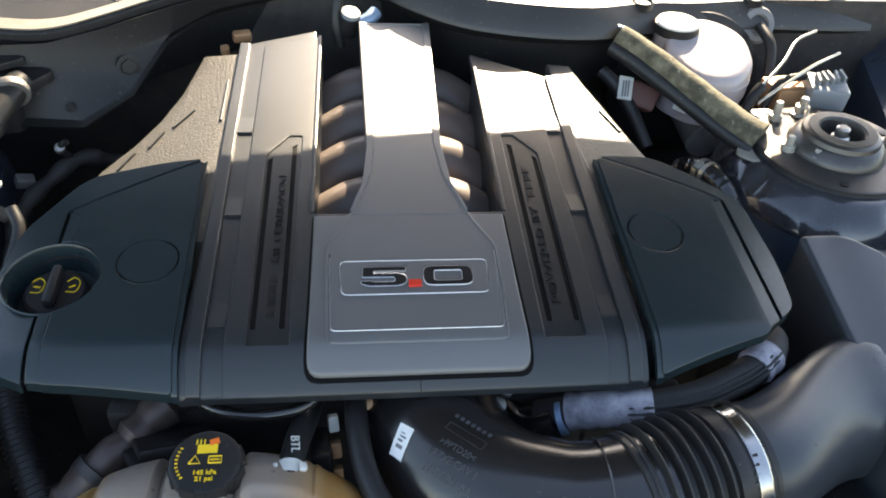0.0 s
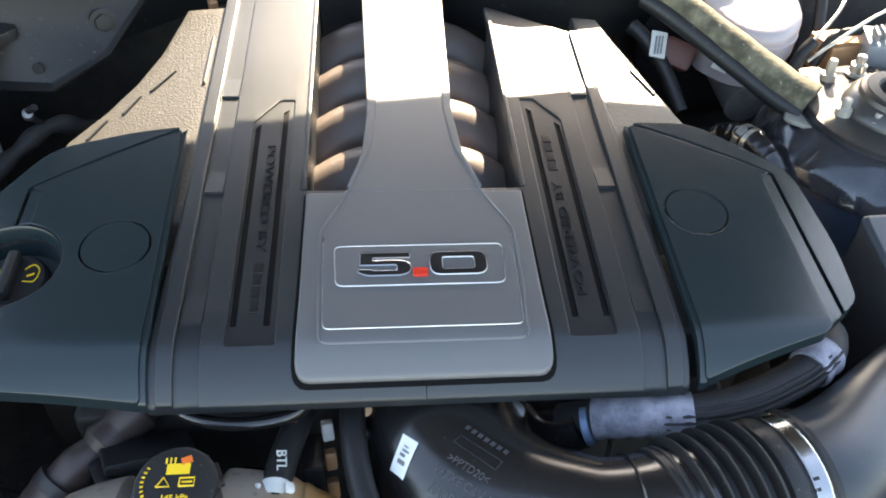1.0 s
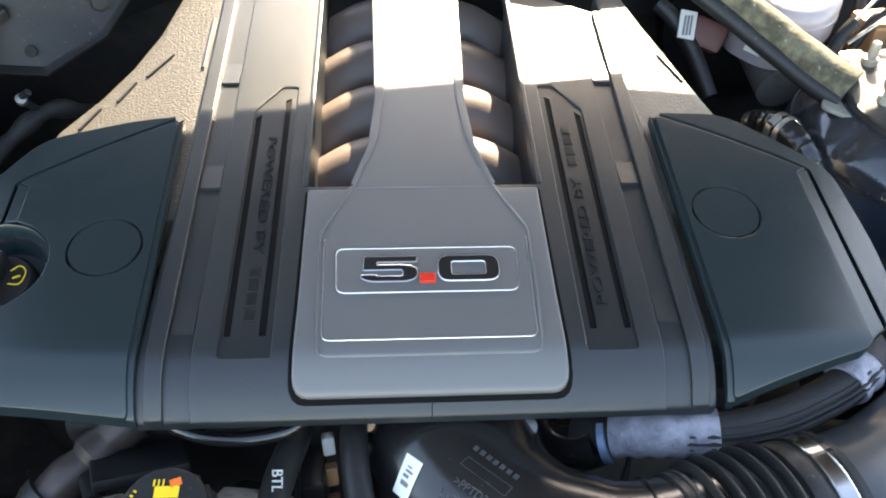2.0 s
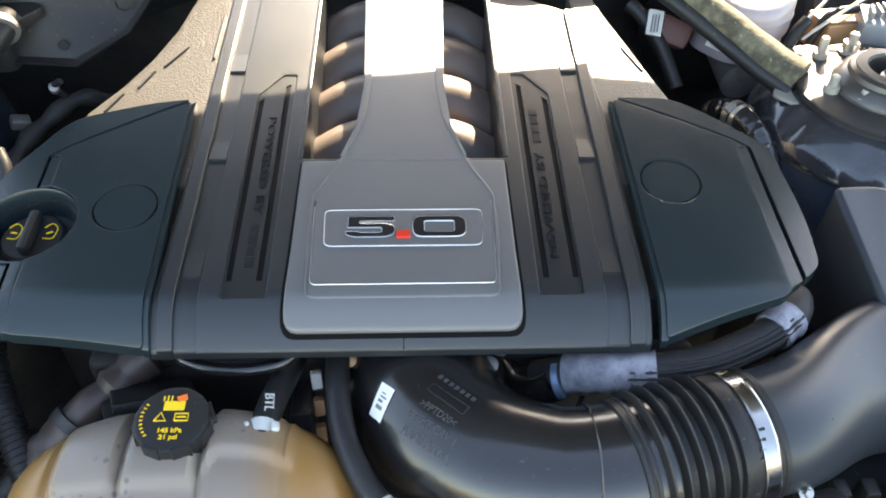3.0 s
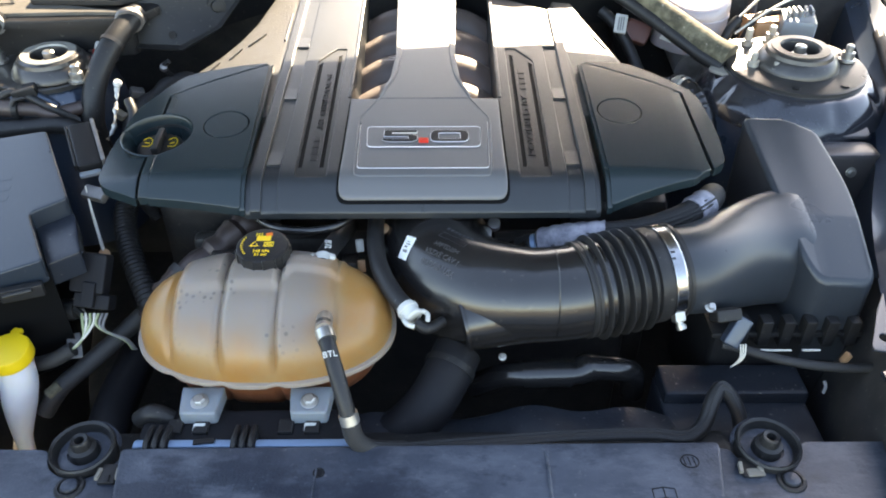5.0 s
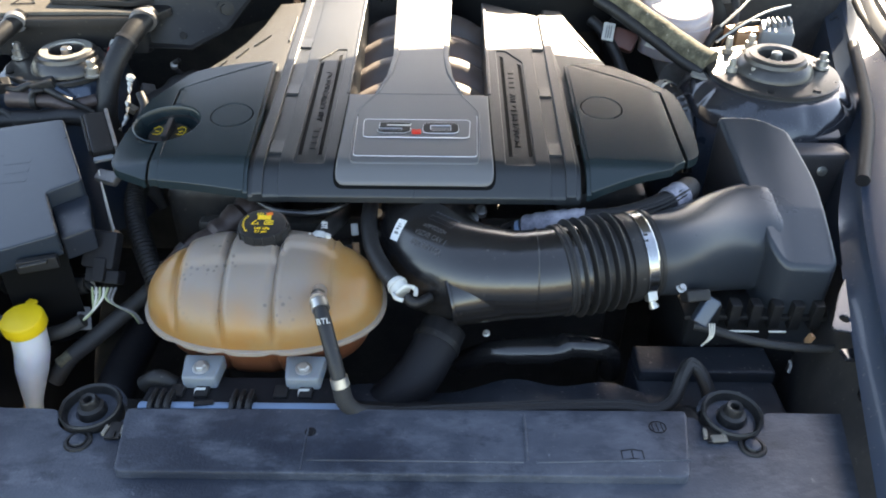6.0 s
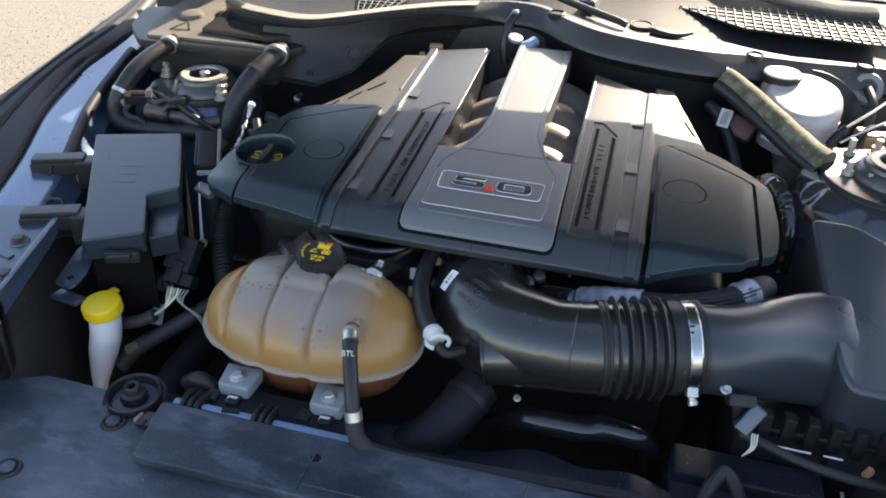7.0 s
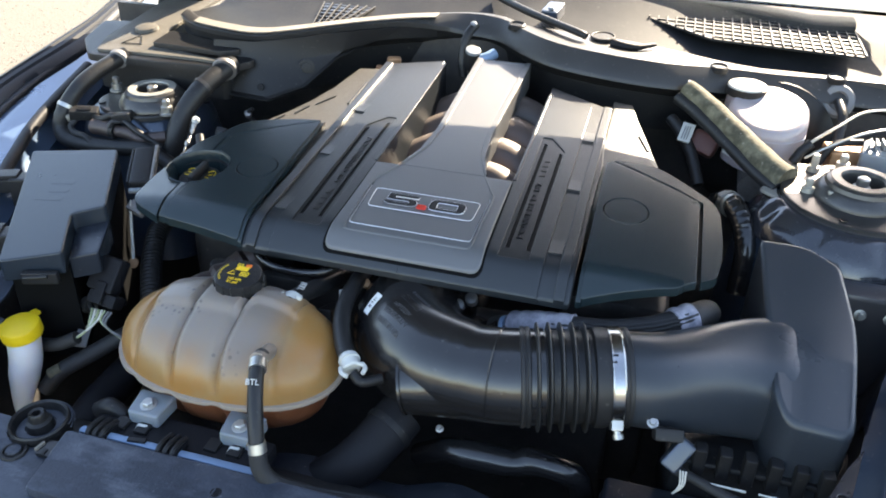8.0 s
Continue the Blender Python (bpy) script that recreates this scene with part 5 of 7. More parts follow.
def strut_tower(x, y, z, mat, ring, label, studs, k=1.0, up_by=0.012, front=1.0):
    t = thing("strut_tower", label, "strut tower", "strut towers", at=(x, y, z - 0.1))
    up = (0, -0.04, 1)
    base = (x, y, z + up_by)
    squash = 1 - up_by / 0.038
    # skirt painted dark in place of the shade below the dome
    part("skirt", squeeze(lathe([(0.165, -0.30), (0.150, -0.13), (0.142, -0.092), (0.130, -0.092)], base, up, 56, ends=False), x, y, front * 0.8 + 0.2 * front ** 3, front < 1), NAVY_SHADED, t, "tower side in dark paint that stands for its shade")
    # pressed dome with shallow flutes round its shoulder
    bm = bmesh.new()
    loops = []
    for r, h, deep in ((0.1422, -0.0925, 0.0), (0.1415, -0.088, 0.0), (0.137, -0.076, 0.5), (0.131, -0.066, 1.0), (0.122, -0.057, 1.0), (0.113, -0.050, 0.4), (0.104, -0.046, 0.0), (0.05, -0.046, 0.0)):
        loops.append([Vector(base) + Vector(((r - 0.0035 * deep * max(0.0, math.cos(9 * a)) ** 3) * math.cos(a), (r - 0.0035 * deep * max(0.0, math.cos(9 * a)) ** 3) * math.sin(a), h - 0.003 * deep * max(0.0, math.cos(9 * a)) ** 3 + 0.04 * r * math.sin(a))) for a in [2 * math.pi * q / 108 for q in range(108)]])
    part("dome", squeeze(skin(bm, loops), x, y, front * 0.8 + 0.2 * front ** 3, front < 1), mat, t)
    part("plate", squeeze(lathe([(0.103, -0.046), (0.103, -0.0395), (0.100, -0.038), (0.058, -0.038), (0.057, -0.046)], base, up, 48), x, y, front, front < 1), TOWER, t, "dull dusty steel plate")
    part("bearing", lathe([(k * r, q * squash) for r, q in ((0.068, -0.038), (0.067, -0.030), (0.063, -0.024), (0.060, -0.016), (0.054, -0.012), (0.052, -0.004), (0.046, 0.0), (0.035, 0.0005), (0.031, -0.003), (0.029, -0.012), (0.028, -0.045), (0.010, -0.047))], (x, y, z), up, 48), TOWER, t, "strut bearing")
    part("top_ring", lathe([(0.0465 * k, -0.0006), (0.0460 * k, 0.0012), (0.0330 * k, 0.0015), (0.0315 * k, -0.001)], (x, y, z), up, 44, ends=False), ring, t, "pale bearing ring")
    part("shaft", lathe([(0.012, -0.030), (0.012, -0.006), (0.0085, -0.004), (0.0085, 0.006), (0.006, 0.008)], (x, y, z - 0.004), up, 16), ZINC, t)
    for a, far in studs:
        c = (x + far * math.cos(radians(a)), y + far * math.sin(radians(a)), z + up_by - 0.037 + 0.0032 * math.sin(radians(a)))
        part("stud", lathe([(0.013, 0), (0.013, 0.003), (0.0095, 0.004), (0.0095, 0.014), (0.0060, 0.015), (0.0060, 0.024), (0.004, 0.026)], c, (0, 0, 1), 12), ZINC, t)
    for a in (20, 80, 250, 300) if front == 1.0 else (20, 100, 200):
        c = (x + 0.088 * math.cos(radians(a)), y + 0.088 * math.sin(radians(a)), z + up_by - 0.0368 + 0.0035 * math.sin(radians(a)))
        part("slot", lathe([(0.006, -0.002), (0.006, 0.0008), (0.001, 0.0009)], c, up, 16), LETTER, t)
    return t


strut_tower(-0.451, 0.870, 1.050, SHADED_BLUE, DUSTY, "blue-grey strut tower with bare steel bearing", ((165, 0.093), (-38, 0.066), (60, 0.080)), 0.86, front=0.62)
strut_tower(0.678, 0.892, 1.046, DARKPAINT, TOWER, "dark painted strut tower with dusty steel plate", ((5, 0.080), (100, 0.080)), 0.92)

# ---- brake reservoir and neighbours ----
brake = thing("brake_reservoir", "milky plastic brake fluid reservoir with dark-sided cap", "brake reservoir", at=(0.55, 1.05, 1.03), shift=(10, 16, 6))
BRK = [(0.480, 1.045, 0.02), (0.515, 0.990, 0.03), (0.565, 0.985, 0.03), (0.607, 1.020, 0.03), (0.612, 1.085, 0.03), (0.565, 1.125, 0.03), (0.500, 1.115, 0.02)]
part("tank", slab(rounded(BRK, 0.02, 6), lambda x, y: 1.068 + 0.30 * (y - 1.04) - 1.2 * max(0, y - 1.085) ** 2, 0, 0.045, 0.012, 4, 0.02), BRAKE, brake)
part("lower_tank", slab(rounded([(0.548 + (x - 0.548) * 0.93, 1.055 + (y - 1.055) * 0.93, r) for x, y, r in BRK], 0.02, 6), lambda x, y: 1.035, 0, 0.055, 0.004, 2, 0), BRAKE, brake)
part("seam", slab(rounded([(0.548 + (x - 0.548) * 1.02, 1.055 + (y - 1.055) * 1.02, r) for x, y, r in BRK], 0.02, 6), lambda x, y: 1.037, 0, 0.004, 0.001, 1, 0), BRAKE, brake)
part("neck", lathe([(0.031, 0), (0.029, 0.035)], (0.511, 1.100, 1.040), (0, 0, 1), 28), BRAKE, brake)
bcap = part("cap", lathe([(0.030, 0), (0.0315, 0.003), (0.0315, 0.015), (0.030, 0.018), (0.026, 0.0195), (0.002, 0.0195)], (0.511, 1.100, 1.074), (0, -0.05, 1), 36), WHITE, brake, "pale-topped screw cap with dark ribbed rim")
part("rim", lathe([(0.0312, 0.001), (0.0325, 0.002), (0.0325, 0.0145), (0.0312, 0.0155)], (0.511, 1.100, 1.074), (0, -0.05, 1), 36), BLACK, bcap)
cyl = thing("master_cylinder", "dark brake master cylinder under the reservoir", "brake cylinder", at=(0.55, 1.05, 0.95), shift=(10, 16, 6))
part("body", tube([(0.545, 0.99, 0.955), (0.55, 1.20, 0.975)], 0.026, 18, 0), ALLOY, cyl)
part("booster", lathe([(0.11, 0), (0.12, 0.02), (0.12, 0.06), (0.07, 0.09)], (0.56, 1.20, 0.97), (0, -1, 0), 40), BLACK, cyl)
foam = thing("foam_seal", "olive foam-wrapped sealing bar leaning along the bulkhead", "seal", at=(0.5, 1.0, 1.04), shift=(6, 20, 8))
FOAM_LINE = [(0.420, 1.062, 1.080), (0.455, 1.030, 1.066), (0.510, 0.968, 1.040), (0.552, 0.920, 1.020), (0.577, 0.895, 1.012)]
part("bar", tube(FOAM_LINE, lambda u, g: 0.0165 + 0.005 * u + 0.0004 * math.sin(g * 110), 18, 14), FOAM, foam)
# added strip in place of the black panel side below the foam
part("panel_side_strip", tube([(x - 0.012, y - 0.010, z - 0.012) for x, y, z in FOAM_LINE], 0.011, 10, 6), RUBBER, foam, "black strip standing for the panel side below the foam")
part("tag", block((0.498, 1.000 - 0.02, 1.012), (0.020, 0.012, 0.001), (40, 10, -35), 0), WHITE, foam, "small white paper tag")
part("blade", tube([(0.405, 1.085, 1.092), (0.44, 1.06, 1.085), (0.49, 1.012, 1.064)], 0.003, 8, 5), ZINC, foam, "thin bright metal edge")

# ---- radiator cover at the front ----
radcov = thing("radiator_cover", "dusty black plastic radiator cover with push pins", "radiator cover", at=(0.1, 0.1, 0.86))
RZ = 0.860
COVER_EDGE = [(-0.62, -0.10), (0.80, -0.10), (0.64, 0.20), (0.604, 0.296), (0.505, 0.296), (0.497, 0.272), (0.478, 0.258), (0.452, 0.258), (0.436, 0.270), (0.429, 0.288), (-0.198, 0.283), (-0.206, 0.266), (-0.222, 0.255), (-0.250, 0.255), (-0.268, 0.266), (-0.276, 0.290), (-0.36, 0.292), (-0.44, 0.25)]
part("panel", slab(rounded(COVER_EDGE, 0.008, 3), lambda x, y: RZ - 0.12 * max(0, 0.05 - y), -0.004, 0.006, 0.002, 2, 0.05), RADCOVER, radcov)
part("raised_deck", slab(rounded([(-0.182, 0.196), (0.398, 0.196), (0.417, 0.288), (-0.198, 0.283)], 0.008, 3), lambda x, y: RZ, 0.007, 0.012, 0.004, 2, 0.05), RADCOVER, radcov)
for a, b, w in (((0.236, 0.215), (0.237, 0.276), 0.0016), ((0.245, 0.2125), (0.405, 0.2180), 0.0012), ((0.010, 0.2125), (0.232, 0.2125), 0.0012), ((0.006, 0.200), (0.006, 0.255), 0.0010)):
    part("rib", tube([(*a, RZ + 0.0072), ((a[0] + b[0]) / 2, (a[1] + b[1]) / 2, RZ + 0.0076), (*b, RZ + 0.0072)], w, 8, 3), RADCOVER, radcov)
part("dimple", lathe([(0.006, -0.001), (0.006, 0.0006), (0.0048, 0.0010), (0.0040, 0.0002), (0.0005, 0.0002)], (0.009, 0.250, RZ + 0.007), (0, 0, 1), 20), TRIM, radcov)
# moulded marks: an open book and a round sign
BOOK = [(0.334, 0.229), (0.334, 0.217), (0.345, 0.219), (0.356, 0.217), (0.356, 0.229), (0.345, 0.231), (0.334, 0.229)]
part("mark", tube([(x, y, RZ + 0.0072) for x, y in BOOK], 0.0007, 6, 0), TRIM, radcov)
part("mark", tube([(0.345, 0.231, RZ + 0.0072), (0.345, 0.219, RZ + 0.0072)], 0.0006, 6, 0), TRIM, radcov)
part("mark", tube([(0.379 + 0.009 * math.cos(a), 0.262 + 0.008 * math.sin(a), RZ + 0.0072) for a in [radians(20 * k) for k in range(19)]], 0.0007, 6, 0), TRIM, radcov)
for k in range(3):
    part("mark", tube([(0.374 + 0.005 * k, 0.257, RZ + 0.0072), (0.373 + 0.005 * k, 0.267, RZ + 0.0072)], 0.0006, 6, 0), TRIM, radcov)
for x, y in ((-0.237, 0.243), (0.478, 0.246), (-0.30, 0.15), (0.52, 0.15)):
    pin = part("push_pin", lathe([(0.0148, -0.004), (0.0148, 0.0005), (0.0135, 0.0022), (0.0110, 0.0024), (0.0100, 0.0006), (0.0092, 0.0006), (0.0085, 0.0030), (0.0030, 0.0042), (0.001, 0.0042)], (x, y, RZ - 0.004), (0, 0, 1), 32), BLACK, radcov)
    part("head", lathe([(0.0082, 0.0028), (0.0075, 0.0044), (0.003, 0.0052), (0.0005, 0.0052)], (x, y, RZ - 0.004), (0, 0, 1), 28), RADCOVER, pin, "dusty pin head")
for x, y, mat in ((-0.202, 0.258, DUST), (0.440, 0.262, DUST)):
    clip = part("edge_clip", box(x - 0.0085, y - 0.013, RZ - 0.0035, x + 0.0085, y + 0.010, RZ + 0.0005, 0.001), LETTER, radcov, "dark square clip socket")
    for q in (-1, 1):
        part("prong", block((x + q * 0.0095, y - 0.003, RZ + 0.0005), (0.004, 0.013, 0.005), (0, 0, 8 * q), 0.001), mat, clip, "pale spring prong")
    part("prong", block((x + 0.004 * (x > 0), y - 0.009, RZ + 0.0005), (0.017 if x > 0 else 0.006, 0.009, 0.003), (0, 0, 4), 0.001), mat if x > 0 else BLACK, clip)
for x in (-0.242, 0.463):
    stop = thing("bump_stop", "round black rubber bonnet bump stop in ribbed cup", "bump stop", "bump stops", at=(x, 0.289, 0.85), shift=(4, -3, 1))
    part("cup", lathe([(0.031, -0.02), (0.033, 0.004), (0.0315, 0.006), (0.029, 0.004), (0.027, -0.006), (0.012, -0.008)], (x, 0.289, RZ), (0, -0.05, 1), 40), RUBBER, stop)
    part("face", lathe([(0.0262, -0.0075), (0.0258, -0.0055), (0.0170, -0.0045), (0.0165, -0.0065)], (x, 0.289, RZ), (0, -0.05, 1), 36), RADCOVER, stop, "dusty inner face")
    # rubber ribs in the paler cover plastic, which paints their sheen
    for r in (0.0345, 0.0360):
        part("ring", tube([(x + r * math.cos(a), 0.289 + r * math.sin(a), RZ + 0.001 - 0.004 * (r > 0.035) + 0.05 * r * math.sin(a)) for a in [radians(10 + 8 * k) for k in range(21)]], 0.0011, 6, 0), RADCOVER, stop)
    part("post", lathe([(0.016, -0.01), (0.014, 0.004), (0.010, 0.006), (0.0095, 0.014), (0.008, 0.016), (0.005, 0.015), (0.0045, 0.006)], (x, 0.289, RZ), (0, -0.05, 1), 28), RUBBER, stop)

radiator = thing("radiator", "blue-grey radiator top edge with black clips", "radiator", at=(0.1, 0.30, 0.82))
part("tank_edge", box(-0.19, 0.2885, 0.70, 0.042, 0.2990, 0.8610, 0.003), BLUE_STEEL, radiator)
part("shroud", box(-0.25, 0.300, 0.50, 0.45, 0.345, 0.822, 0.01), BLACK, radiator)
for x in (-0.165, -0.075):
    clip = part("clip", box(x - 0.013, 0.2865, 0.83, x + 0.013, 0.312, 0.8635, 0.003), TRIM, radiator)
    for k in (-1, 0, 1):
        part("prong", tube([(x + 0.009 * k, 0.314, 0.862), (x + 0.009 * k, 0.298, 0.866), (x + 0.009 * k, 0.287, 0.864), (x + 0.009 * k, 0.283, 0.852)], 0.0032, 8, 4), BLACK, clip)
part("latch", block((-0.116, 0.294, 0.8625), (0.022, 0.006, 0.003), (0, 0, 8), 0.001), BLACK, radiator)
bracket = thing("reservoir_bracket", "black plastic bracket carrying the reservoir tabs", "bracket", at=(-0.07, 0.33, 0.85))
part("rail", box(-0.19, 0.302, 0.835, 0.03, 0.345, 0.855, 0.004), TRIM, bracket)
for x in (-0.153, -0.125, -0.035, -0.007):
    part("ledge", box(x - 0.008, 0.309, 0.854, x + 0.008, 0.328, 0.859, 0.0015), BLACK, bracket)
part("guide", tube([(-0.198, 0.335, 0.850), (-0.180, 0.335, 0.861), (-0.163, 0.335, 0.850)], 0.010, 14, 5), BLACK, bracket)

# ---- hoses and wiring on the wing beside the fuse box ----
def hose_thing(name, label, pts, r, mat, category="hose", n=16, rings=(), shift=(0, 0, 0)):
    t = thing(name, label, category, at=pts[0], shift=shift)
    part("hose", tube(pts, r, n, 7), mat, t)
    for a, b, rr, m in rings:
        part("ring", tube([a, b], rr, n + 4, 2), m, t, "clamp ring")
    return t


HA = [(-0.334, 0.945, 1.082), (-0.342, 0.923, 1.078), (-0.359, 0.870, 1.056), (-0.375, 0.836, 1.022), (-0.383, 0.817, 0.985), (-0.388, 0.815, 0.955), (-0.385, 0.815, 0.90)]
heater = hose_thing("heater_hose", "thick grey-black heater hose rising to the bulkhead", HA, 0.0165, RUBBER)
# both hose collars are dark rings, their sunlit crescents mixed into the grey
part("collar", lathe([(0.016, -0.006), (0.020, -0.005), (0.0215, 0.0), (0.020, 0.005), (0.016, 0.006)], (-0.341, 0.926, 1.079), (0.25, -0.9, -0.25), 28), ALLOY, heater, "dark grommet collar greyed for the sun on its top")
part("clamp", tube([(-0.3560, 0.8810, 1.0620), (-0.3580, 0.8755, 1.0590)], 0.0178, 22, 2), GREASE, heater)
HB = [(-0.535, 0.925, 1.084), (-0.542, 0.904, 1.078), (-0.555, 0.860, 1.066), (-0.566, 0.825, 1.048), (-0.577, 0.797, 1.018), (-0.582, 0.787, 0.990), (-0.562, 0.776, 0.976), (-0.517, 0.777, 0.972), (-0.469, 0.783, 0.972), (-0.42, 0.790, 0.972), (-0.38, 0.79, 0.95)]
heater2 = hose_thing("heater_hose", "grey-black heater hose bending behind the fuse box", HB, 0.0135, RUBBER)
part("collar", lathe([(0.0135, -0.006), (0.0165, -0.005), (0.0165, 0.005), (0.0135, 0.006)], (-0.540, 0.909, 1.080), (0.25, -0.9, -0.25), 24), PRINT, heater2, "dark grommet collar greyed for the sun on its top")
part("clamp", tube([(-0.5745, 0.804, 1.0265), (-0.5760, 0.800, 1.0215)], 0.0150, 22, 2), ZINC, heater2)
pipe = hose_thing("coolant_pipe", "dull brown metal coolant pipe with black clip", [(-0.522, 0.795, 0.998), (-0.500, 0.794, 0.998), (-0.480, 0.793, 0.997), (-0.452, 0.795, 0.994), (-0.433, 0.795, 0.987), (-0.415, 0.803, 0.988), (-0.395, 0.812, 0.99)], lambda u, g: 0.0100 + 0.003 * (u < 0.30), PIPE, "pipe")
part("clip", tube([(-0.484, 0.7933, 0.9972), (-0.476, 0.7932, 0.9967)], 0.0145, 18, 2), BLACK, pipe)
part("clip", tube([(-0.482, 0.782, 1.006), (-0.478, 0.786, 1.014), (-0.468, 0.797, 1.012)], 0.0035, 8, 4), GREASE, pipe)
harness = thing("wiring_plug", "black wiring plugs with foil wraps beside the strut tower", "wiring", at=(-0.52, 0.80, 1.0))
plug = part("plug", block((-0.545, 0.806, 1.014), (0.046, 0.024, 0.018), (10, 5, 30), 0.003), BLACK, harness)
part("foil", block((-0.569, 0.797, 1.010), (0.014, 0.020, 0.014), (20, 25, 12), 0.004), DUSTY, plug, "dusty foil wrap")
part("latch", block((-0.541, 0.803, 1.0235), (0.022, 0.010, 0.003), (10, 5, 30), 0.001), LETTER, plug)
part("plug", block((-0.468, 0.806, 1.018), (0.034, 0.024, 0.016), (0, -12, 12), 0.003), BLACK, harness)
part("sleeve", tube([(-0.455, 0.806, 1.012), (-0.440, 0.802, 1.006), (-0.425, 0.800, 0.996)], 0.0065, 10, 5), NAVY_SHADED, harness)
part("cable", tube([(-0.525, 0.806, 1.010), (-0.505, 0.798, 1.012), (-0.485, 0.800, 1.020), (-0.465, 0.800, 1.014), (-0.43, 0.790, 1.000), (-0.40, 0.80, 0.975)], 0.0055, 10, 6), RUBBER, harness)
part("cable", tube([(-0.555, 0.795, 1.006), (-0.560, 0.785, 0.996), (-0.545, 0.775, 0.99), (-0.52, 0.772, 0.985), (-0.50, 0.765, 0.95)], 0.005, 10, 6), BRAID, harness)
sens = thing("pressure_sensor", "small red and white sensor below the bulkhead", "sensor", at=(-0.395, 0.925, 1.03), shift=(0, 10, 3))
part("body", lathe([(0.010, 0), (0.010, 0.018), (0.007, 0.022)], (-0.398, 0.915, 1.012), (0, -0.3, 1), 16), RED, sens)
part("tip", lathe([(0.007, 0), (0.007, 0.010), (0.004, 0.012)], (-0.396, 0.908, 1.034), (0.5, -0.3, 0.8), 14), WHITE, sens)

bigplug = thing("engine_plug", "black multi-pin plug with pale locking frame", "plug", at=(-0.33, 0.65, 1.0), shift=(0, 6, 2))
part("body", block((-0.331, 0.652, 1.004), (0.030, 0.085, 0.020), (14, 0, 26), 0.004), BLACK, bigplug)
part("rail", block((-0.316, 0.660, 1.010), (0.005, 0.085, 0.012), (14, 0, 26), 0.0015), ALLOY, bigplug, "dull grey locking rail")
part("rail", block((-0.346, 0.645, 1.008), (0.004, 0.080, 0.010), (14, 0, 26), 0.0015), BLACK, bigplug)
part("lock", block((-0.311, 0.607, 0.993), (0.026, 0.008, 0.006), (14, 0, 26), 0.002), FROST, bigplug, "pale locking bar")
part("bracket", block((-0.305, 0.592, 0.972), (0.034, 0.018, 0.012), (25, 0, -22), 0.003), ALLOY, bigplug)

strap = thing("ground_strap", "thin pale metal earth strap hanging beside the cover", "strap", at=(-0.305, 0.58, 0.93))
part("strap", tube([(-0.316, 0.600, 0.985), (-0.310, 0.585, 0.955), (-0.303, 0.570, 0.922), (-0.300, 0.564, 0.908)], lambda u, g: 0.0010 + 0.0016 * u, 8, 5), WIRE_W, strap)
part("eyelet", lathe([(0.0075, 0), (0.0075, 0.003), (0.003, 0.0032)], (-0.299, 0.562, 0.905), (0.2, -0.7, 0.6), 14), COPPER, strap)
wires2 = thing("foil_wire", "bright foil-wrapped wire strands beside the heater hose", "wire", at=(-0.33, 0.74, 1.0), shift=(0, 8, 2))
part("strand", tube([(-0.335, 0.80, 1.022), (-0.334, 0.785, 1.008), (-0.332, 0.765, 0.998), (-0.330, 0.745, 0.985), (-0.336, 0.728, 0.975)], lambda u, g: 0.0024 + 0.0012 * math.sin(g * 210) + 0.0008 * math.sin(g * 517), 8, 12), ZINC, wires2)
part("tip", lathe([(0.005, 0), (0.0065, 0.004), (0.004, 0.009)], (-0.335, 0.805, 1.022), (0.1, -0.4, 1), 12), WHITE, wires2)
part("cable", tube([(-0.315, 0.78, 1.01), (-0.305, 0.76, 0.995), (-0.312, 0.73, 0.97), (-0.33, 0.70, 0.93)], 0.007, 10, 6), RUBBER, wires2)

loom = thing("engine_loom", "taped black engine loom with dull grey connectors", "wiring", at=(-0.30, 0.93, 0.95))
part("taped_loom", tube([(-0.255, 1.00, 0.935), (-0.292, 0.955, 0.972), (-0.325, 0.915, 0.962), (-0.345, 0.88, 0.950), (-0.352, 0.84, 0.930), (-0.34, 0.79, 0.88), (-0.31, 0.77, 0.82)], lambda u, g: 0.010 + 0.0018 * math.sin(g * 140), 12, 7), BRAID, loom)
part("connector", block((-0.350, 0.908, 0.968), (0.022, 0.016, 0.014), (15, 20, 30), 0.003), ALLOY, loom, "dull grey connector")
part("connector", block((-0.363, 0.858, 0.954), (0.018, 0.014, 0.012), (0, 25, -20), 0.003), DUST, loom, "dusty tan connector")
part("branch", tube([(-0.298, 0.950, 0.972), (-0.308, 0.938, 0.992), (-0.306, 0.930, 1.004), (-0.296, 0.928, 1.012)], 0.004, 8, 5), RUBBER, loom)
part("tip", lathe([(0.006, 0), (0.006, 0.010), (0.003, 0.012)], (-0.309, 0.934, 0.997), (0.3, -0.6, 0.7), 12), ALLOY, loom)

relay = thing("relay_block", "black relay block with green and white wires", "relay", at=(-0.28, 0.485, 0.93))
part("housing", block((-0.284, 0.492, 0.930), (0.042, 0.022, 0.048), (-38, 4, -6), 0.004), TRIM, relay)
part("lower_half", block((-0.281, 0.474, 0.902), (0.044, 0.022, 0.018), (-38, 4, -6), 0.003), TRIM, relay)
part("key", block((-0.283, 0.470, 0.915), (0.016, 0.012, 0.030), (-38, 4, -6), 0.002), TRIM, relay)
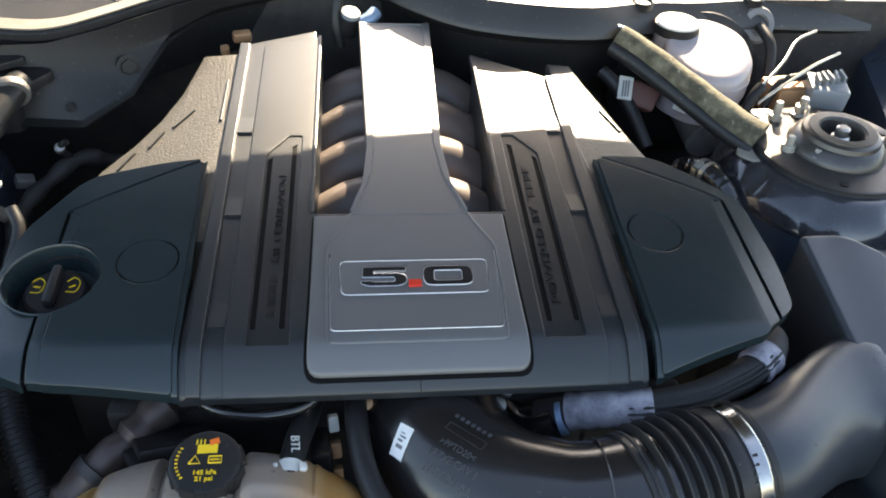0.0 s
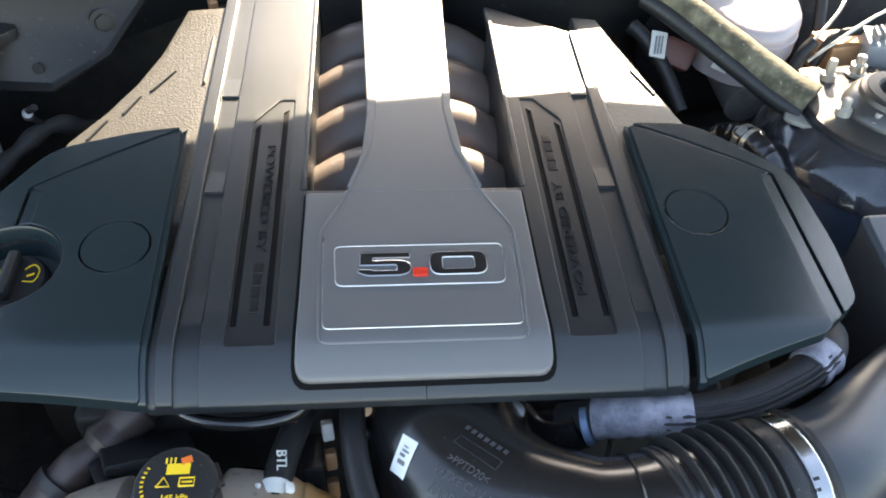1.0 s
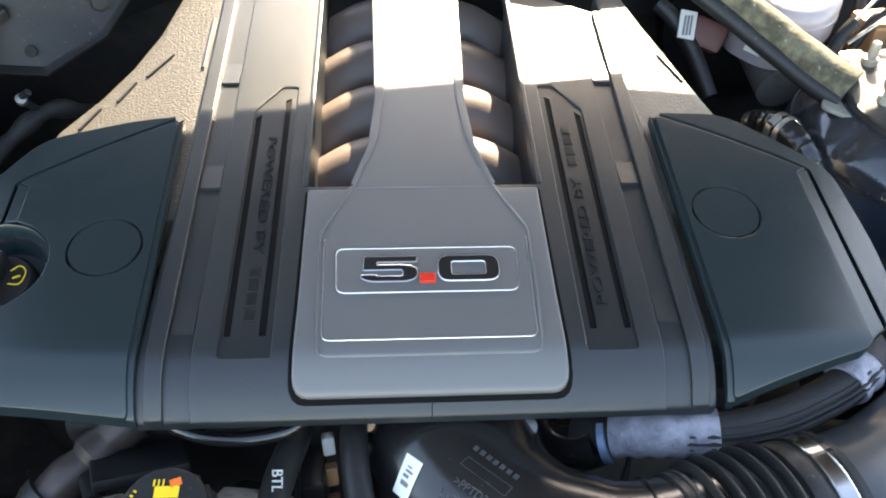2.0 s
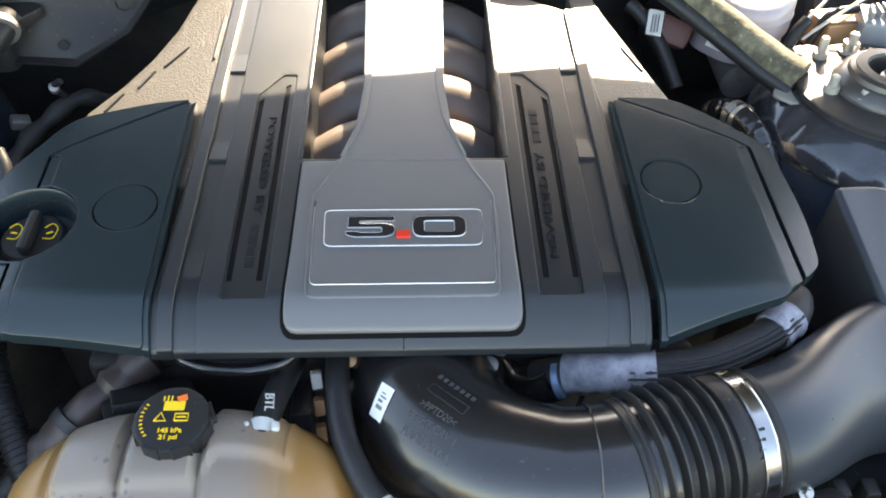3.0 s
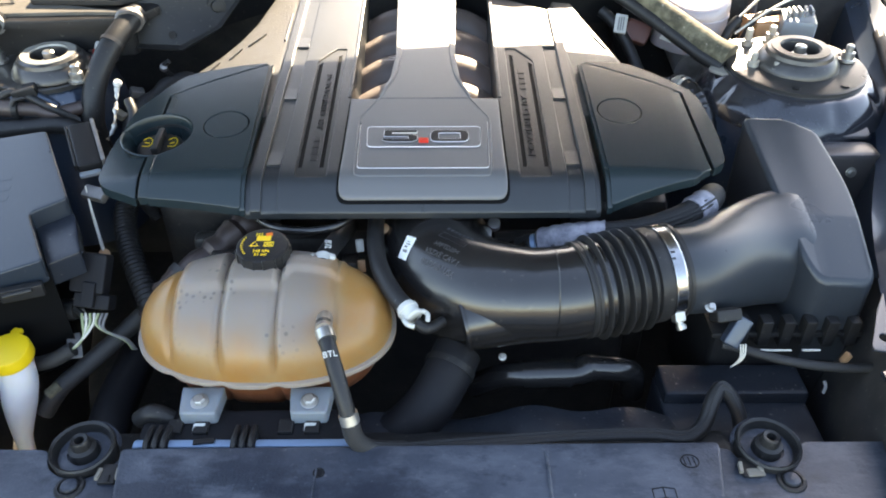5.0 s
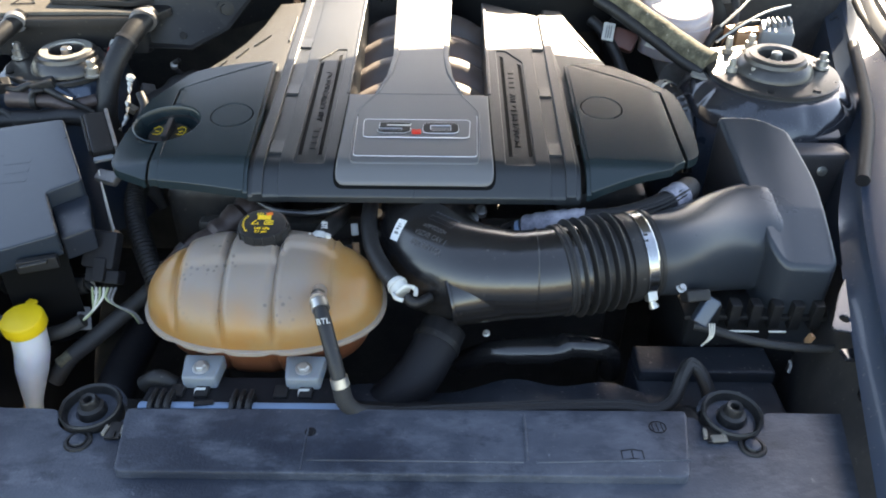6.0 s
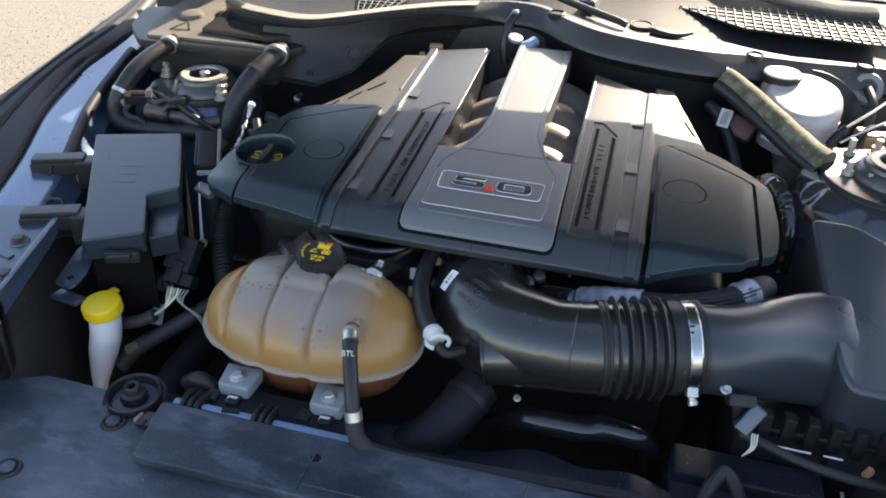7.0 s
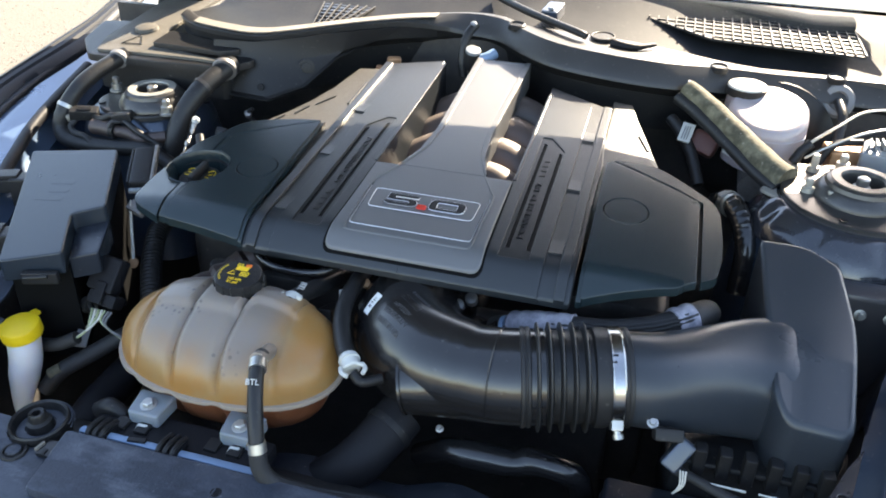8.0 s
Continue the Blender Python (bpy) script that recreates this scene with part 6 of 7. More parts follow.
for k in range(7):
    a = -0.296 + 0.005 * k
    out = [(a, 0.463, 0.892), (-0.280 + (a + 0.28) * 0.8, 0.452, 0.884)]
    if k < 4:
        out += [(-0.292, 0.440, 0.872), (-0.310, 0.428, 0.860), (-0.345, 0.420, 0.846)]
    else:
        out += [(-0.266, 0.450, 0.874), (-0.258 + 0.002 * k, 0.452, 0.860), (-0.256 + 0.002 * k, 0.462, 0.835)]
    part("wire", tube(out, 0.0016, 6, 5), (WIRE_G, WIRE_W, WIRE_G, WIRE_W, WIRE_G, PRINT, PRINT)[k], relay)
part("sheath", tube([(-0.302, 0.432, 0.864), (-0.33, 0.424, 0.852), (-0.37, 0.43, 0.84), (-0.42, 0.45, 0.83)], 0.009, 12, 6), BRAID, relay)
bundle = thing("wiring_bundle", "black taped wiring bundles low beside the reservoir", "wiring", at=(-0.3, 0.45, 0.85))
part("taped_loom", tube([(-0.43, 0.50, 0.865), (-0.38, 0.490, 0.872), (-0.34, 0.483, 0.880), (-0.305, 0.474, 0.888)], lambda u, g: 0.011 + 0.002 * math.sin(g * 120), 12, 7), BLACK, bundle)
part("cable", tube([(-0.33, 0.490, 0.888), (-0.315, 0.478, 0.893), (-0.295, 0.463, 0.889)], 0.004, 8, 4), RUBBER, bundle)
part("cable", tube([(-0.318, 0.496, 0.886), (-0.305, 0.480, 0.888), (-0.292, 0.462, 0.884)], 0.003, 8, 4), WIRE_W, bundle)
part("taped_loom", tube([(-0.235, 0.50, 0.865), (-0.262, 0.470, 0.850), (-0.295, 0.440, 0.832), (-0.325, 0.415, 0.815), (-0.345, 0.40, 0.79)], 0.011, 12, 6), BRAID, bundle)
part("tie", block((-0.312, 0.452, 0.850), (0.016, 0.034, 0.004), (20, 15, 25), 0.001), PRINT, bundle, "grey cable tie")
part("end", tube([(-0.322, 0.414, 0.822), (-0.335, 0.405, 0.815)], 0.0075, 10, 2), FOAM, bundle)
loom2 = thing("corrugated_loom", "black corrugated wiring conduit with narrow ribs", "conduit", at=(-0.25, 0.55, 0.92))
bm = bmesh.new()
line = spline([(-0.270, 0.62, 0.96), (-0.272, 0.590, 0.945), (-0.262, 0.556, 0.925), (-0.243, 0.520, 0.905), (-0.222, 0.485, 0.880), (-0.21, 0.46, 0.84)], 16)
for a, b in list(zip(line, line[1:]))[::2]:
    lathe([(0.0128, 0.0), (0.0146, 0.0005), (0.0146, 0.0013), (0.0128, 0.0018)], a, b - a, 14, bm)
part("ribs", bm, BLACK, loom2)
part("core", tube(line, 0.0126, 14, 0), BLACK, loom2)

# ---- below the front of the cover ----
outlet = hose_thing("coolant_outlet", "dull cast coolant outlet pipe behind the reservoir", [(-0.225, 0.485, 0.86), (-0.205, 0.505, 0.885), (-0.175, 0.532, 0.908), (-0.14, 0.565, 0.925), (-0.11, 0.60, 0.935)], lambda u, g: 0.019 + 0.003 * math.sin(u * 8) + 0.0016 * math.sin(g * 230) + 0.0012 * math.sin(g * 517), PIPE, "pipe")
part("clamp", tube([(-0.190, 0.5185, 0.8975), (-0.183, 0.525, 0.9025)], 0.0225, 22, 2), GREASE, outlet, "dark clamp band")
bypass = hose_thing("bypass_pipe", "shiny black looped pipe under the cover lip", [(-0.12, 0.60, 0.965), (-0.092, 0.550, 0.968), (-0.06, 0.533, 0.964), (-0.02, 0.530, 0.964), (0.012, 0.540, 0.968), (0.03, 0.58, 0.97)], 0.0055, GLOSS_BLACK, "pipe")
ret = hose_thing("return_hose", "black rubber hose with white spring clip behind the reservoir", [(-0.004, 0.452, 0.962), (-0.003, 0.475, 0.962), (0.000, 0.505, 0.955), (0.006, 0.54, 0.945), (0.012, 0.59, 0.93)], 0.0115, RUBBER)
part("spring_clip", tube([(-0.004, 0.462, 0.9622), (-0.0035, 0.474, 0.9622)], 0.0124, 16, 2), WHITE, ret, "white spring clip")
part("ear", block((-0.016, 0.467, 0.971), (0.008, 0.007, 0.005), (0, -30, 10), 0.002), WHITE, ret)
part("ear", block((0.008, 0.466, 0.972), (0.007, 0.008, 0.005), (0, 30, 10), 0.002), WHITE, ret)
lettering("print", "BTL", 0.011, WHITE, ret, Matrix.Translation((0.000, 0.490, 0.9715)) @ pose(0, 0, 0, -12, 0, -85), 0.0006)
bracket2 = thing("ribbed_bracket", "angular black plastic bracket with ribs behind the cap", "bracket", at=(-0.08, 0.53, 0.92))
part("web", block((-0.115, 0.535, 0.925), (0.070, 0.050, 0.010), (-30, 12, 20), 0.003), BLACK, bracket2)
part("web", block((-0.150, 0.520, 0.900), (0.012, 0.055, 0.050), (-20, 0, 30), 0.003), BLACK, bracket2)
part("web", block((-0.105, 0.518, 0.905), (0.010, 0.045, 0.045), (-25, 0, -25), 0.003), BLACK, bracket2)
part("shield", block((-0.035, 0.500, 0.925), (0.050, 0.070, 0.006), (-35, -20, -25), 0.002), GLOSS_BLACK, bracket2, "shiny dark clear shield")
part("clear_edge", tube([(-0.060, 0.478, 0.925), (-0.035, 0.470, 0.918), (-0.012, 0.49, 0.935), (0.0, 0.53, 0.955)], 0.002, 8, 6), FROST, bracket2)
terms = thing("throttle_plug", "tan and white plug terminals beside the throttle body", "plug", at=(0.03, 0.52, 0.9))
for k, (y, z, m) in enumerate(((0.545, 0.93, WHITE), (0.530, 0.91, COPPER), (0.512, 0.895, COPPER), (0.50, 0.88, COPPER))):
    part("terminal", block((0.030 + 0.002 * k, y, z), (0.010, 0.012, 0.016), (-30, 0, 10), 0.002), m, terms)
part("housing", block((0.018, 0.525, 0.895), (0.020, 0.06, 0.05), (-25, 0, 5), 0.004), BLACK, terms)
part("screw", lathe([(0.006, 0), (0.006, 0.006), (0.003, 0.007)], (0.062, 0.548, 0.952), (0, -0.6, 0.8), 10), COPPER, terms)
for k in range(2):
    part("bolt", lathe([(0.008, 0), (0.008, 0.010), (0.005, 0.012)], (0.185 + 0.012 * k, 0.545 + 0.02 * k, 0.945), (0, -0.5, 0.8), 12), ALLOY, terms)
pcv = thing("breather_plug", "black angled breather connector under the cover lip", "connector", at=(0.23, 0.55, 0.92))
part("elbow", tube([(0.205, 0.575, 0.90), (0.215, 0.552, 0.905), (0.230, 0.540, 0.915), (0.245, 0.537, 0.928)], 0.016, 16, 6), GLOSS_BLACK, pcv)
part("wing", block((0.222, 0.515, 0.905), (0.005, 0.045, 0.030), (-20, 0, 30), 0.001), BLACK, pcv)
part("wing", block((0.262, 0.512, 0.905), (0.005, 0.045, 0.030), (-20, 0, -25), 0.001), BLACK, pcv)
part("clip", block((0.205, 0.522, 0.925), (0.012, 0.002, 0.003), (0, -25, 20), 0), WHITE, pcv)
part("band", tube([(0.247, 0.5385, 0.931), (0.252, 0.5375, 0.9335)], 0.0172, 18, 2), BLUE_STEEL, pcv)

# moulded lettering on the intake elbow, with the maker's mark as an empty frame
for text, x, y, size in ((">PPTD20<", 0.128, 0.4545, 0.0082), ("V3ZXE CAV 1", 0.1225, 0.4445, 0.0085), ("MADE IN USA", 0.117, 0.434, 0.0080)):
    drape(lettering("moulded_text", text, size, MOULD, intake, Matrix.Translation((x, y, 0.0004)) @ pose(0, 0, 0, 0, 0, -43), 0.0003, 1.0))
for a, b in (((0.1195, 0.4780), (0.1470, 0.4500)), ((0.1255, 0.4825), (0.1530, 0.4560)), ((0.1195, 0.4780), (0.1255, 0.4825)), ((0.1470, 0.4500), (0.1530, 0.4560))):
    d = (Vector(b) - Vector(a)).normalized() * 0.0005
    patch("mark_frame", (a, b, (b[0] + d.y, b[1] - d.x), (a[0] + d.y, a[1] - d.x)), MOULD, 0.0006)
for k in range(7):
    u = 0.1285 + 0.0042 * k
    patch("moulded_bar", ((u, 0.4885 - 0.98 * (u - 0.1285)), (u + 0.0028, 0.4858 - 0.98 * (u - 0.1285)), (u + 0.0058, 0.4890 - 0.98 * (u - 0.1285)), (u + 0.0030, 0.4917 - 0.98 * (u - 0.1285))), MOULD, 0.0005, "", 3)
# sticker print
for u0, u1, v0, v1 in ((0.25, 0.36, 0.25, 0.75), (0.44, 0.52, 0.25, 0.60), (0.58, 0.64, 0.30, 0.75), (0.70, 0.74, 0.30, 0.60)):
    a, b, c, d = [Vector(p) for p in STICK]
    patch("sticker_bar", [tuple(a.lerp(b, u).lerp(d.lerp(c, u), v)) for u, v in ((u0, v0), (u1, v0), (u1, v1), (u0, v1))], PRINT, 0.0014, "", 4)

# ---- lower front: fan shroud, pipes, tray ----
shroud = thing("fan_shroud", "dusty black radiator fan shroud with raised arches", "fan shroud", at=(0.2, 0.36, 0.78))
bm = bmesh.new()
rows = []
for i in range(49):
    x = -0.20 + 0.62 * i / 48
    arch = 0.030 * math.exp(-((x - 0.235) / 0.055) ** 2) + 0.026 * math.exp(-((x - 0.345) / 0.05) ** 2) + 0.02 * math.exp(-((x - 0.06) / 0.06) ** 2)
    rows.append([bm.verts.new((x, y, z + a * arch)) for y, z, a in ((0.290, 0.80, 0), (0.292, 0.826, 0), (0.300, 0.830, 0.1), (0.325, 0.805, 0.6), (0.345, 0.800, 1.0), (0.375, 0.796, 1.0), (0.392, 0.78, 0.8), (0.398, 0.70, 0.4))])
for a, b in zip(rows, rows[1:]):
    for k in range(7):
        bm.faces.new((a[k], a[k + 1], b[k + 1], b[k]))
part("shroud", thicken(bm, 0.003), SHROUD, shroud)
for x, y, z in ((0.175, 0.392, 0.797), (0.30, 0.392, 0.806), (-0.14, 0.392, 0.778)):
    bolt("screw", (x, y - 0.020, z + 0.004), shroud, 0.004, (0, -0.2, 1), BLACK, 0.004)
rail = thing("front_pipe", "long black pipe along the top of the radiator", "pipe", at=(0.2, 0.3, 0.84))
part("pipe", tube([(0.06, 0.296, 0.842), (0.2, 0.305, 0.838), (0.34, 0.310, 0.832), (0.40, 0.312, 0.826)], 0.0065, 10, 4), GLOSS_BLACK, rail)
turbo = thing("lower_pipe", "glossy black lower coolant pipe below the intake", "pipe", at=(0.28, 0.41, 0.82))
part("pipe", tube([(0.17, 0.44, 0.79), (0.205, 0.428, 0.820), (0.231, 0.420, 0.830), (0.286, 0.420, 0.832), (0.307, 0.427, 0.834), (0.340, 0.427, 0.832), (0.362, 0.435, 0.815), (0.372, 0.45, 0.77)], lambda u, g: 0.0150 + 0.003 * math.exp(-((u - 0.57) / 0.035) ** 2), 24, 10), GLOSS_BLACK, turbo)
part("band", tube([(0.228, 0.4205, 0.8295), (0.256, 0.4197, 0.8315), (0.286, 0.420, 0.832)], 0.0172, 24, 4), GLOSS_BLACK, turbo, "smooth glossy black sleeve")
bolt("bolt", (0.2015, 0.414, 0.865), turbo, 0.003, (0, -0.5, 0.8))
radhose = hose_thing("radiator_hose", "thick black radiator hose curving down beside the reservoir", [(0.150, 0.43, 0.86), (0.135, 0.40, 0.845), (0.115, 0.375, 0.825), (0.085, 0.360, 0.80), (0.04, 0.355, 0.77), (-0.03, 0.36, 0.73)], 0.029, TRIM)
part("clamp", tube([(0.1420, 0.4140, 0.8520), (0.1385, 0.4070, 0.8490)], 0.0305, 24, 2), BLACK, radhose, "black clamp band")

lowhose = hose_thing("drain_hose", "thick dark rubber hose below the relay block", [(-0.240, 0.56, 0.83), (-0.256, 0.51, 0.80), (-0.266, 0.45, 0.785), (-0.266, 0.39, 0.78), (-0.262, 0.33, 0.76)], 0.025, TRIM)
traybox = thing("battery_tray", "dusty dark plastic tray below the air filter box", "tray", at=(0.5, 0.36, 0.78))
part("tray", box(0.390, 0.300, 0.66, 0.565, 0.446, 0.806, 0.008), SHROUD, traybox)
part("step", box(0.393, 0.395, 0.80, 0.565, 0.446, 0.822, 0.006), SHROUD, traybox)
cable = hose_thing("flat_cable", "grey cloth-taped cable along the filter box", [(0.462, 0.432, 0.866), (0.480, 0.426, 0.866), (0.521, 0.408, 0.865), (0.568, 0.396, 0.865), (0.617, 0.393, 0.865), (0.65, 0.395, 0.866)], 0.0055, BRAID, "cable", 10)
for x in (0.519, 0.560):
    part("trim", block((x, 0.4175, 0.870), (0.036 if x < 0.55 else 0.021, 0.002, 0.002), (0, 0, -1), 0.0005), WHITE, cable, "pale strip")
part("tie", block((0.593, 0.402, 0.872), (0.006, 0.008, 0.014), (0, 20, 0), 0.001), COPPER, cable, "tan tie")
part("tie", tube([(0.572, 0.392, 0.846), (0.574, 0.389, 0.840), (0.572, 0.386, 0.832)], 0.002, 8, 4), PRINT, cable)

# ---- headlamp corner and latches on the wing ----
corner = thing("headlamp_bracket", "navy painted bracket with two bolts", "bracket", at=(-0.50, 0.42, 0.95))


def bracket_z(x, y):
    return 0.966 + 0.10 * (y - 0.42)


part("plate", slab(rounded([(-0.550, 0.473), (-0.470, 0.488), (-0.424, 0.333), (-0.436, 0.273), (-0.518, 0.273), (-0.550, 0.378)], 0.012, 3), bracket_z, 0, 0.004, 0.0015, 2), NAVY_SHADED, corner)
part("rib", slab([(-0.458, 0.473), (-0.448, 0.475), (-0.408, 0.295), (-0.416, 0.293)], bracket_z, 0.007, 0.010, 0.002), NAVY_SHADED, corner)
part("rib", slab(rounded([(-0.519, 0.393), (-0.516, 0.382), (-0.452, 0.366), (-0.450, 0.376)], 0.003, 3), bracket_z, 0.0025, 0.004, 0.001), NAVY_SHADED, corner)
for x, y in ((-0.466, 0.404), (-0.434, 0.338)):
    part("washer", lathe([(0.013, 0), (0.013, 0.0015), (0.006, 0.002)], (x, y, bracket_z(x, y)), (0, -0.1, 1), 20), PRINT, corner)
    bolt("bolt", (x, y, bracket_z(x, y) + 0.001), corner, 0.008, (0, -0.1, 1), GREASE)
part("ear", slab(rounded([(-0.435, 0.475), (-0.408, 0.478), (-0.392, 0.425), (-0.395, 0.395), (-0.425, 0.40)], 0.010, 4), lambda x, y: 0.915 + 0.20 * (y - 0.42), 0, 0.003, 0.001, 2, holes=[circle(-0.410, 0.415, 0.005, n=16)]), NAVY_SHADED, corner)
lampl = thing("headlamp", "dark headlamp housing under clear cover at the wing corner", "headlamp", at=(-0.48, 0.25, 0.86))
part("housing", slab(rounded([(-0.62, 0.36), (-0.46, 0.35), (-0.405, 0.29), (-0.43, 0.10), (-0.60, 0.05)], 0.02, 4), lambda x, y: 0.925 - 0.2 * max(0, 0.30 - y), 0, 0.07, 0.012, 3), GLOSS_BLACK, lampl)
part("stay", block((-0.402, 0.395, 0.895), (0.045, 0.020, 0.006), (0, 0, -10), 0.002), NAVY_SHADED, lampl)
lampr = thing("headlamp", "dark headlamp housing beyond the filter box corner", "headlamp", at=(0.65, 0.25, 0.86))
part("housing", slab(rounded([(0.60, 0.30), (0.64, 0.345), (0.80, 0.36), (0.78, 0.05), (0.62, 0.10)], 0.02, 4), lambda x, y: 0.915 - 0.2 * max(0, 0.30 - y), 0, 0.07, 0.012, 3), GLOSS_BLACK, lampr)
cr = thing("wing_bracket", "wing bracket with bolt hole, paint darkened for its shade", "bracket", at=(0.63, 0.41, 0.92))
# body paint swapped for near black so the bracket reads as shaded
part("plate", slab(rounded([(0.595, 0.372), (0.640, 0.362), (0.680, 0.45), (0.655, 0.475), (0.625, 0.43)], 0.008, 4), lambda x, y: 0.918 + 0.12 * (y - 0.4), 0, 0.003, 0.001, 2, holes=[circle(0.617, 0.388, 0.006, n=16)]), DARKPAINT, cr)
part("stay", block((0.635, 0.345, 0.900), (0.07, 0.018, 0.006), (0, 0, 4), 0.002), DARKPAINT, cr)

for k, (x, y, z) in enumerate(((-0.546, 0.594, 0.990), (-0.463, 0.466, 0.978))):
    la = thing("fuse_box_latch", "black plastic latch bracket beside the fuse box", "latch", "fuse box latches", at=(x, y, z))
    part("arm", block((x, y, z), (0.075, 0.026, 0.008), (0, 0, 24), 0.002), BLACK, la)
    part("drop", block((x + 0.002, y - 0.014, z - 0.012), (0.070, 0.006, 0.020), (0, 0, 24), 0.002), BLACK, la)
    part("loop", tube([(x - 0.022, y - 0.024 if k == 0 else y + 0.018, z - 0.006), (x - 0.020, y - 0.026 if k == 0 else y + 0.022, z - 0.016 + 0.02 * k), (x - 0.002, y - 0.024 if k == 0 else y + 0.025, z - 0.016 + 0.02 * k), (x, y - 0.02 if k == 0 else y + 0.02, z - 0.006)], 0.0025, 8, 4), BLACK, la)
    part("base", block((x + 0.038, y + 0.012, z - 0.022), (0.028, 0.032, 0.045), (0, 0, 24), 0.004), BLACK, la)

# ---- rear corner beside the brake reservoir ----
tagp = thing("harness_tag", "white printed tag on a dusty red harness clip", "tag", at=(0.43, 1.03, 1.02), shift=(8, 18, 7))
part("tag", block((0.428, 1.026, 1.020), (0.020, 0.004, 0.034), (-48, 8, -8), 0), WHITE, tagp)
for k in range(3):
    part("print_bar", block((0.4235 + 0.004 * k, 1.0225, 1.0215), (0.0016, 0.0015, 0.024), (-48, 8, -8), 0), PRINT, tagp)
part("clip", block((0.460, 1.040, 1.000), (0.046, 0.030, 0.036), (-30, 15, -20), 0.008), PINK, tagp, "dusty red plastic clip")
part("cable", tube([(0.40, 1.06, 1.03), (0.415, 1.045, 1.02), (0.44, 1.02, 0.99), (0.46, 0.98, 0.95)], 0.010, 12, 6), RUBBER, tagp)
dip = thing("breather_fitting", "black hose with bright steel clamps at the cover's rear corner", "hose", at=(0.5, 0.88, 0.97), shift=(6, 10, 4))
DIP = [(0.488, 0.925, 0.955), (0.500, 0.897, 0.974), (0.512, 0.870, 0.976), (0.526, 0.842, 0.960), (0.534, 0.820, 0.93), (0.535, 0.81, 0.87)]
part("hose", tube(DIP, lambda u, g: 0.0160 + 0.0008 * math.sin(g * 700), 18, 10), GLOSS_BLACK, dip)
for a, b, r in ((0.15, 0.40, 0.0185), (0.55, 0.75, 0.0188)):
    p, q = Vector(DIP[1]), Vector(DIP[2])
    part("clamp", tube([p.lerp(q, a), p.lerp(q, b)], r, 24, 2), ZINC, dip, "bright steel clamp")
part("clamp_screw", block((0.492, 0.882, 0.990), (0.014, 0.008, 0.006), (10, -20, 30), 0.001), ZINC, dip)
flange = thing("tower_bracket", "dusty steel plate with studs beside the strut tower, painted sunlit pale", "bracket", at=(0.58, 0.92, 1.0), shift=(12, 17, 6))
# the sunlit end of the tower plate, its brightness put into the steel
part("plate", slab(rounded([(0.533, 0.878), (0.556, 0.858), (0.600, 0.842), (0.628, 0.846), (0.636, 0.90), (0.650, 0.965), (0.625, 0.992), (0.585, 0.985), (0.570, 0.94)], 0.010, 4), lambda x, y: 1.0045 + 0.04 * (y - 0.88), 0, 0.004, 0.0015, 2), DUSTY, flange)
def nut(x, y, tall):
    z = 1.0045 + 0.04 * (y - 0.88)
    return lathe([(0.0150, 0), (0.0145, 0.003), (0.0095, 0.006), (0.0090, 0.017), (0.0055, 0.018), (0.0055, 0.018 + tall), (0.004, 0.020 + tall)], (x, y, z), (0, 0, 1), 14)


for x, y, tall in ((0.612, 0.945, 0.016), (0.597, 0.870, 0.010), (0.624, 0.846, 0.006)):
    part("stud", nut(x, y, tall), DUSTY, flange)
part("hole", lathe([(0.004, 0), (0.004, 0.0012), (0.001, 0.0013)], (0.580, 0.955, 1.0075), (0, 0, 1), 14), LETTER, flange)
apron_r = thing("inner_wing", "dark glossy inner wing panel below the strut tower", "inner wing", at=(0.62, 0.75, 0.9), shift=(10, 10, 5))
WING = [(0.552, 0.835, 0.006), (0.584, 0.800, 0.02), (0.625, 0.782, 0.02), (0.634, 0.745, 0.01), (0.740, 0.745, 0.01), (0.74, 0.88, 0.01), (0.60, 0.90, 0.01)]
part("panel", slab(rounded(WING, 0.02, 5), lambda x, y: 0.988 - 0.30 * max(0, 0.83 - y), 0, 0.004, 0.0015, 2), WING_SHEEN, apron_r)
part("pressing", tube([(0.60, 0.835, 0.984), (0.64, 0.810, 0.975), (0.70, 0.800, 0.972), (0.74, 0.80, 0.972)], 0.010, 14, 6), WING_SHEEN, apron_r)
part("skirt", box(0.636, 0.700, 0.80, 0.74, 0.745, 0.958, 0.01), WING_SHEEN, apron_r)
for x in (0.665, 0.70):
    bolt("bolt", (x, 0.699, 0.93), apron_r, 0.005, (0, -1, 0.2))
abs_ = thing("brake_valve_block", "brake valve block with clear plug and steel lines", "valve block", at=(0.69, 1.02, 1.02), shift=(10, 16, 6))
part("block", block((0.672, 1.035, 1.005), (0.06, 0.05, 0.045), (0, 0, 10), 0.004), COPPER, abs_, "tan metal block")
part("plug", block((0.715, 1.010, 1.025), (0.055, 0.050, 0.035), (8, 0, -12), 0.006), FROST, abs_, "cloudy clear plug")
for k in range(5):
    part("fin", block((0.695 + 0.010 * k, 1.005 + 0.002 * k, 1.048), (0.004, 0.022, 0.010), (8, 0, -12 + 9 * (k % 3)), 0.001), FROST, abs_)
part("line", tube([(0.592, 0.990, 1.022), (0.615, 1.000, 1.045), (0.650, 1.03, 1.062), (0.69, 1.08, 1.072), (0.74, 1.12, 1.07)], 0.0022, 8, 6), ZINC, abs_, "bare steel brake line")
part("line", tube([(0.605, 0.985, 1.020), (0.640, 0.995, 1.042), (0.69, 1.02, 1.060), (0.75, 1.06, 1.062)], 0.0022, 8, 6), ZINC, abs_, "bare steel brake line")
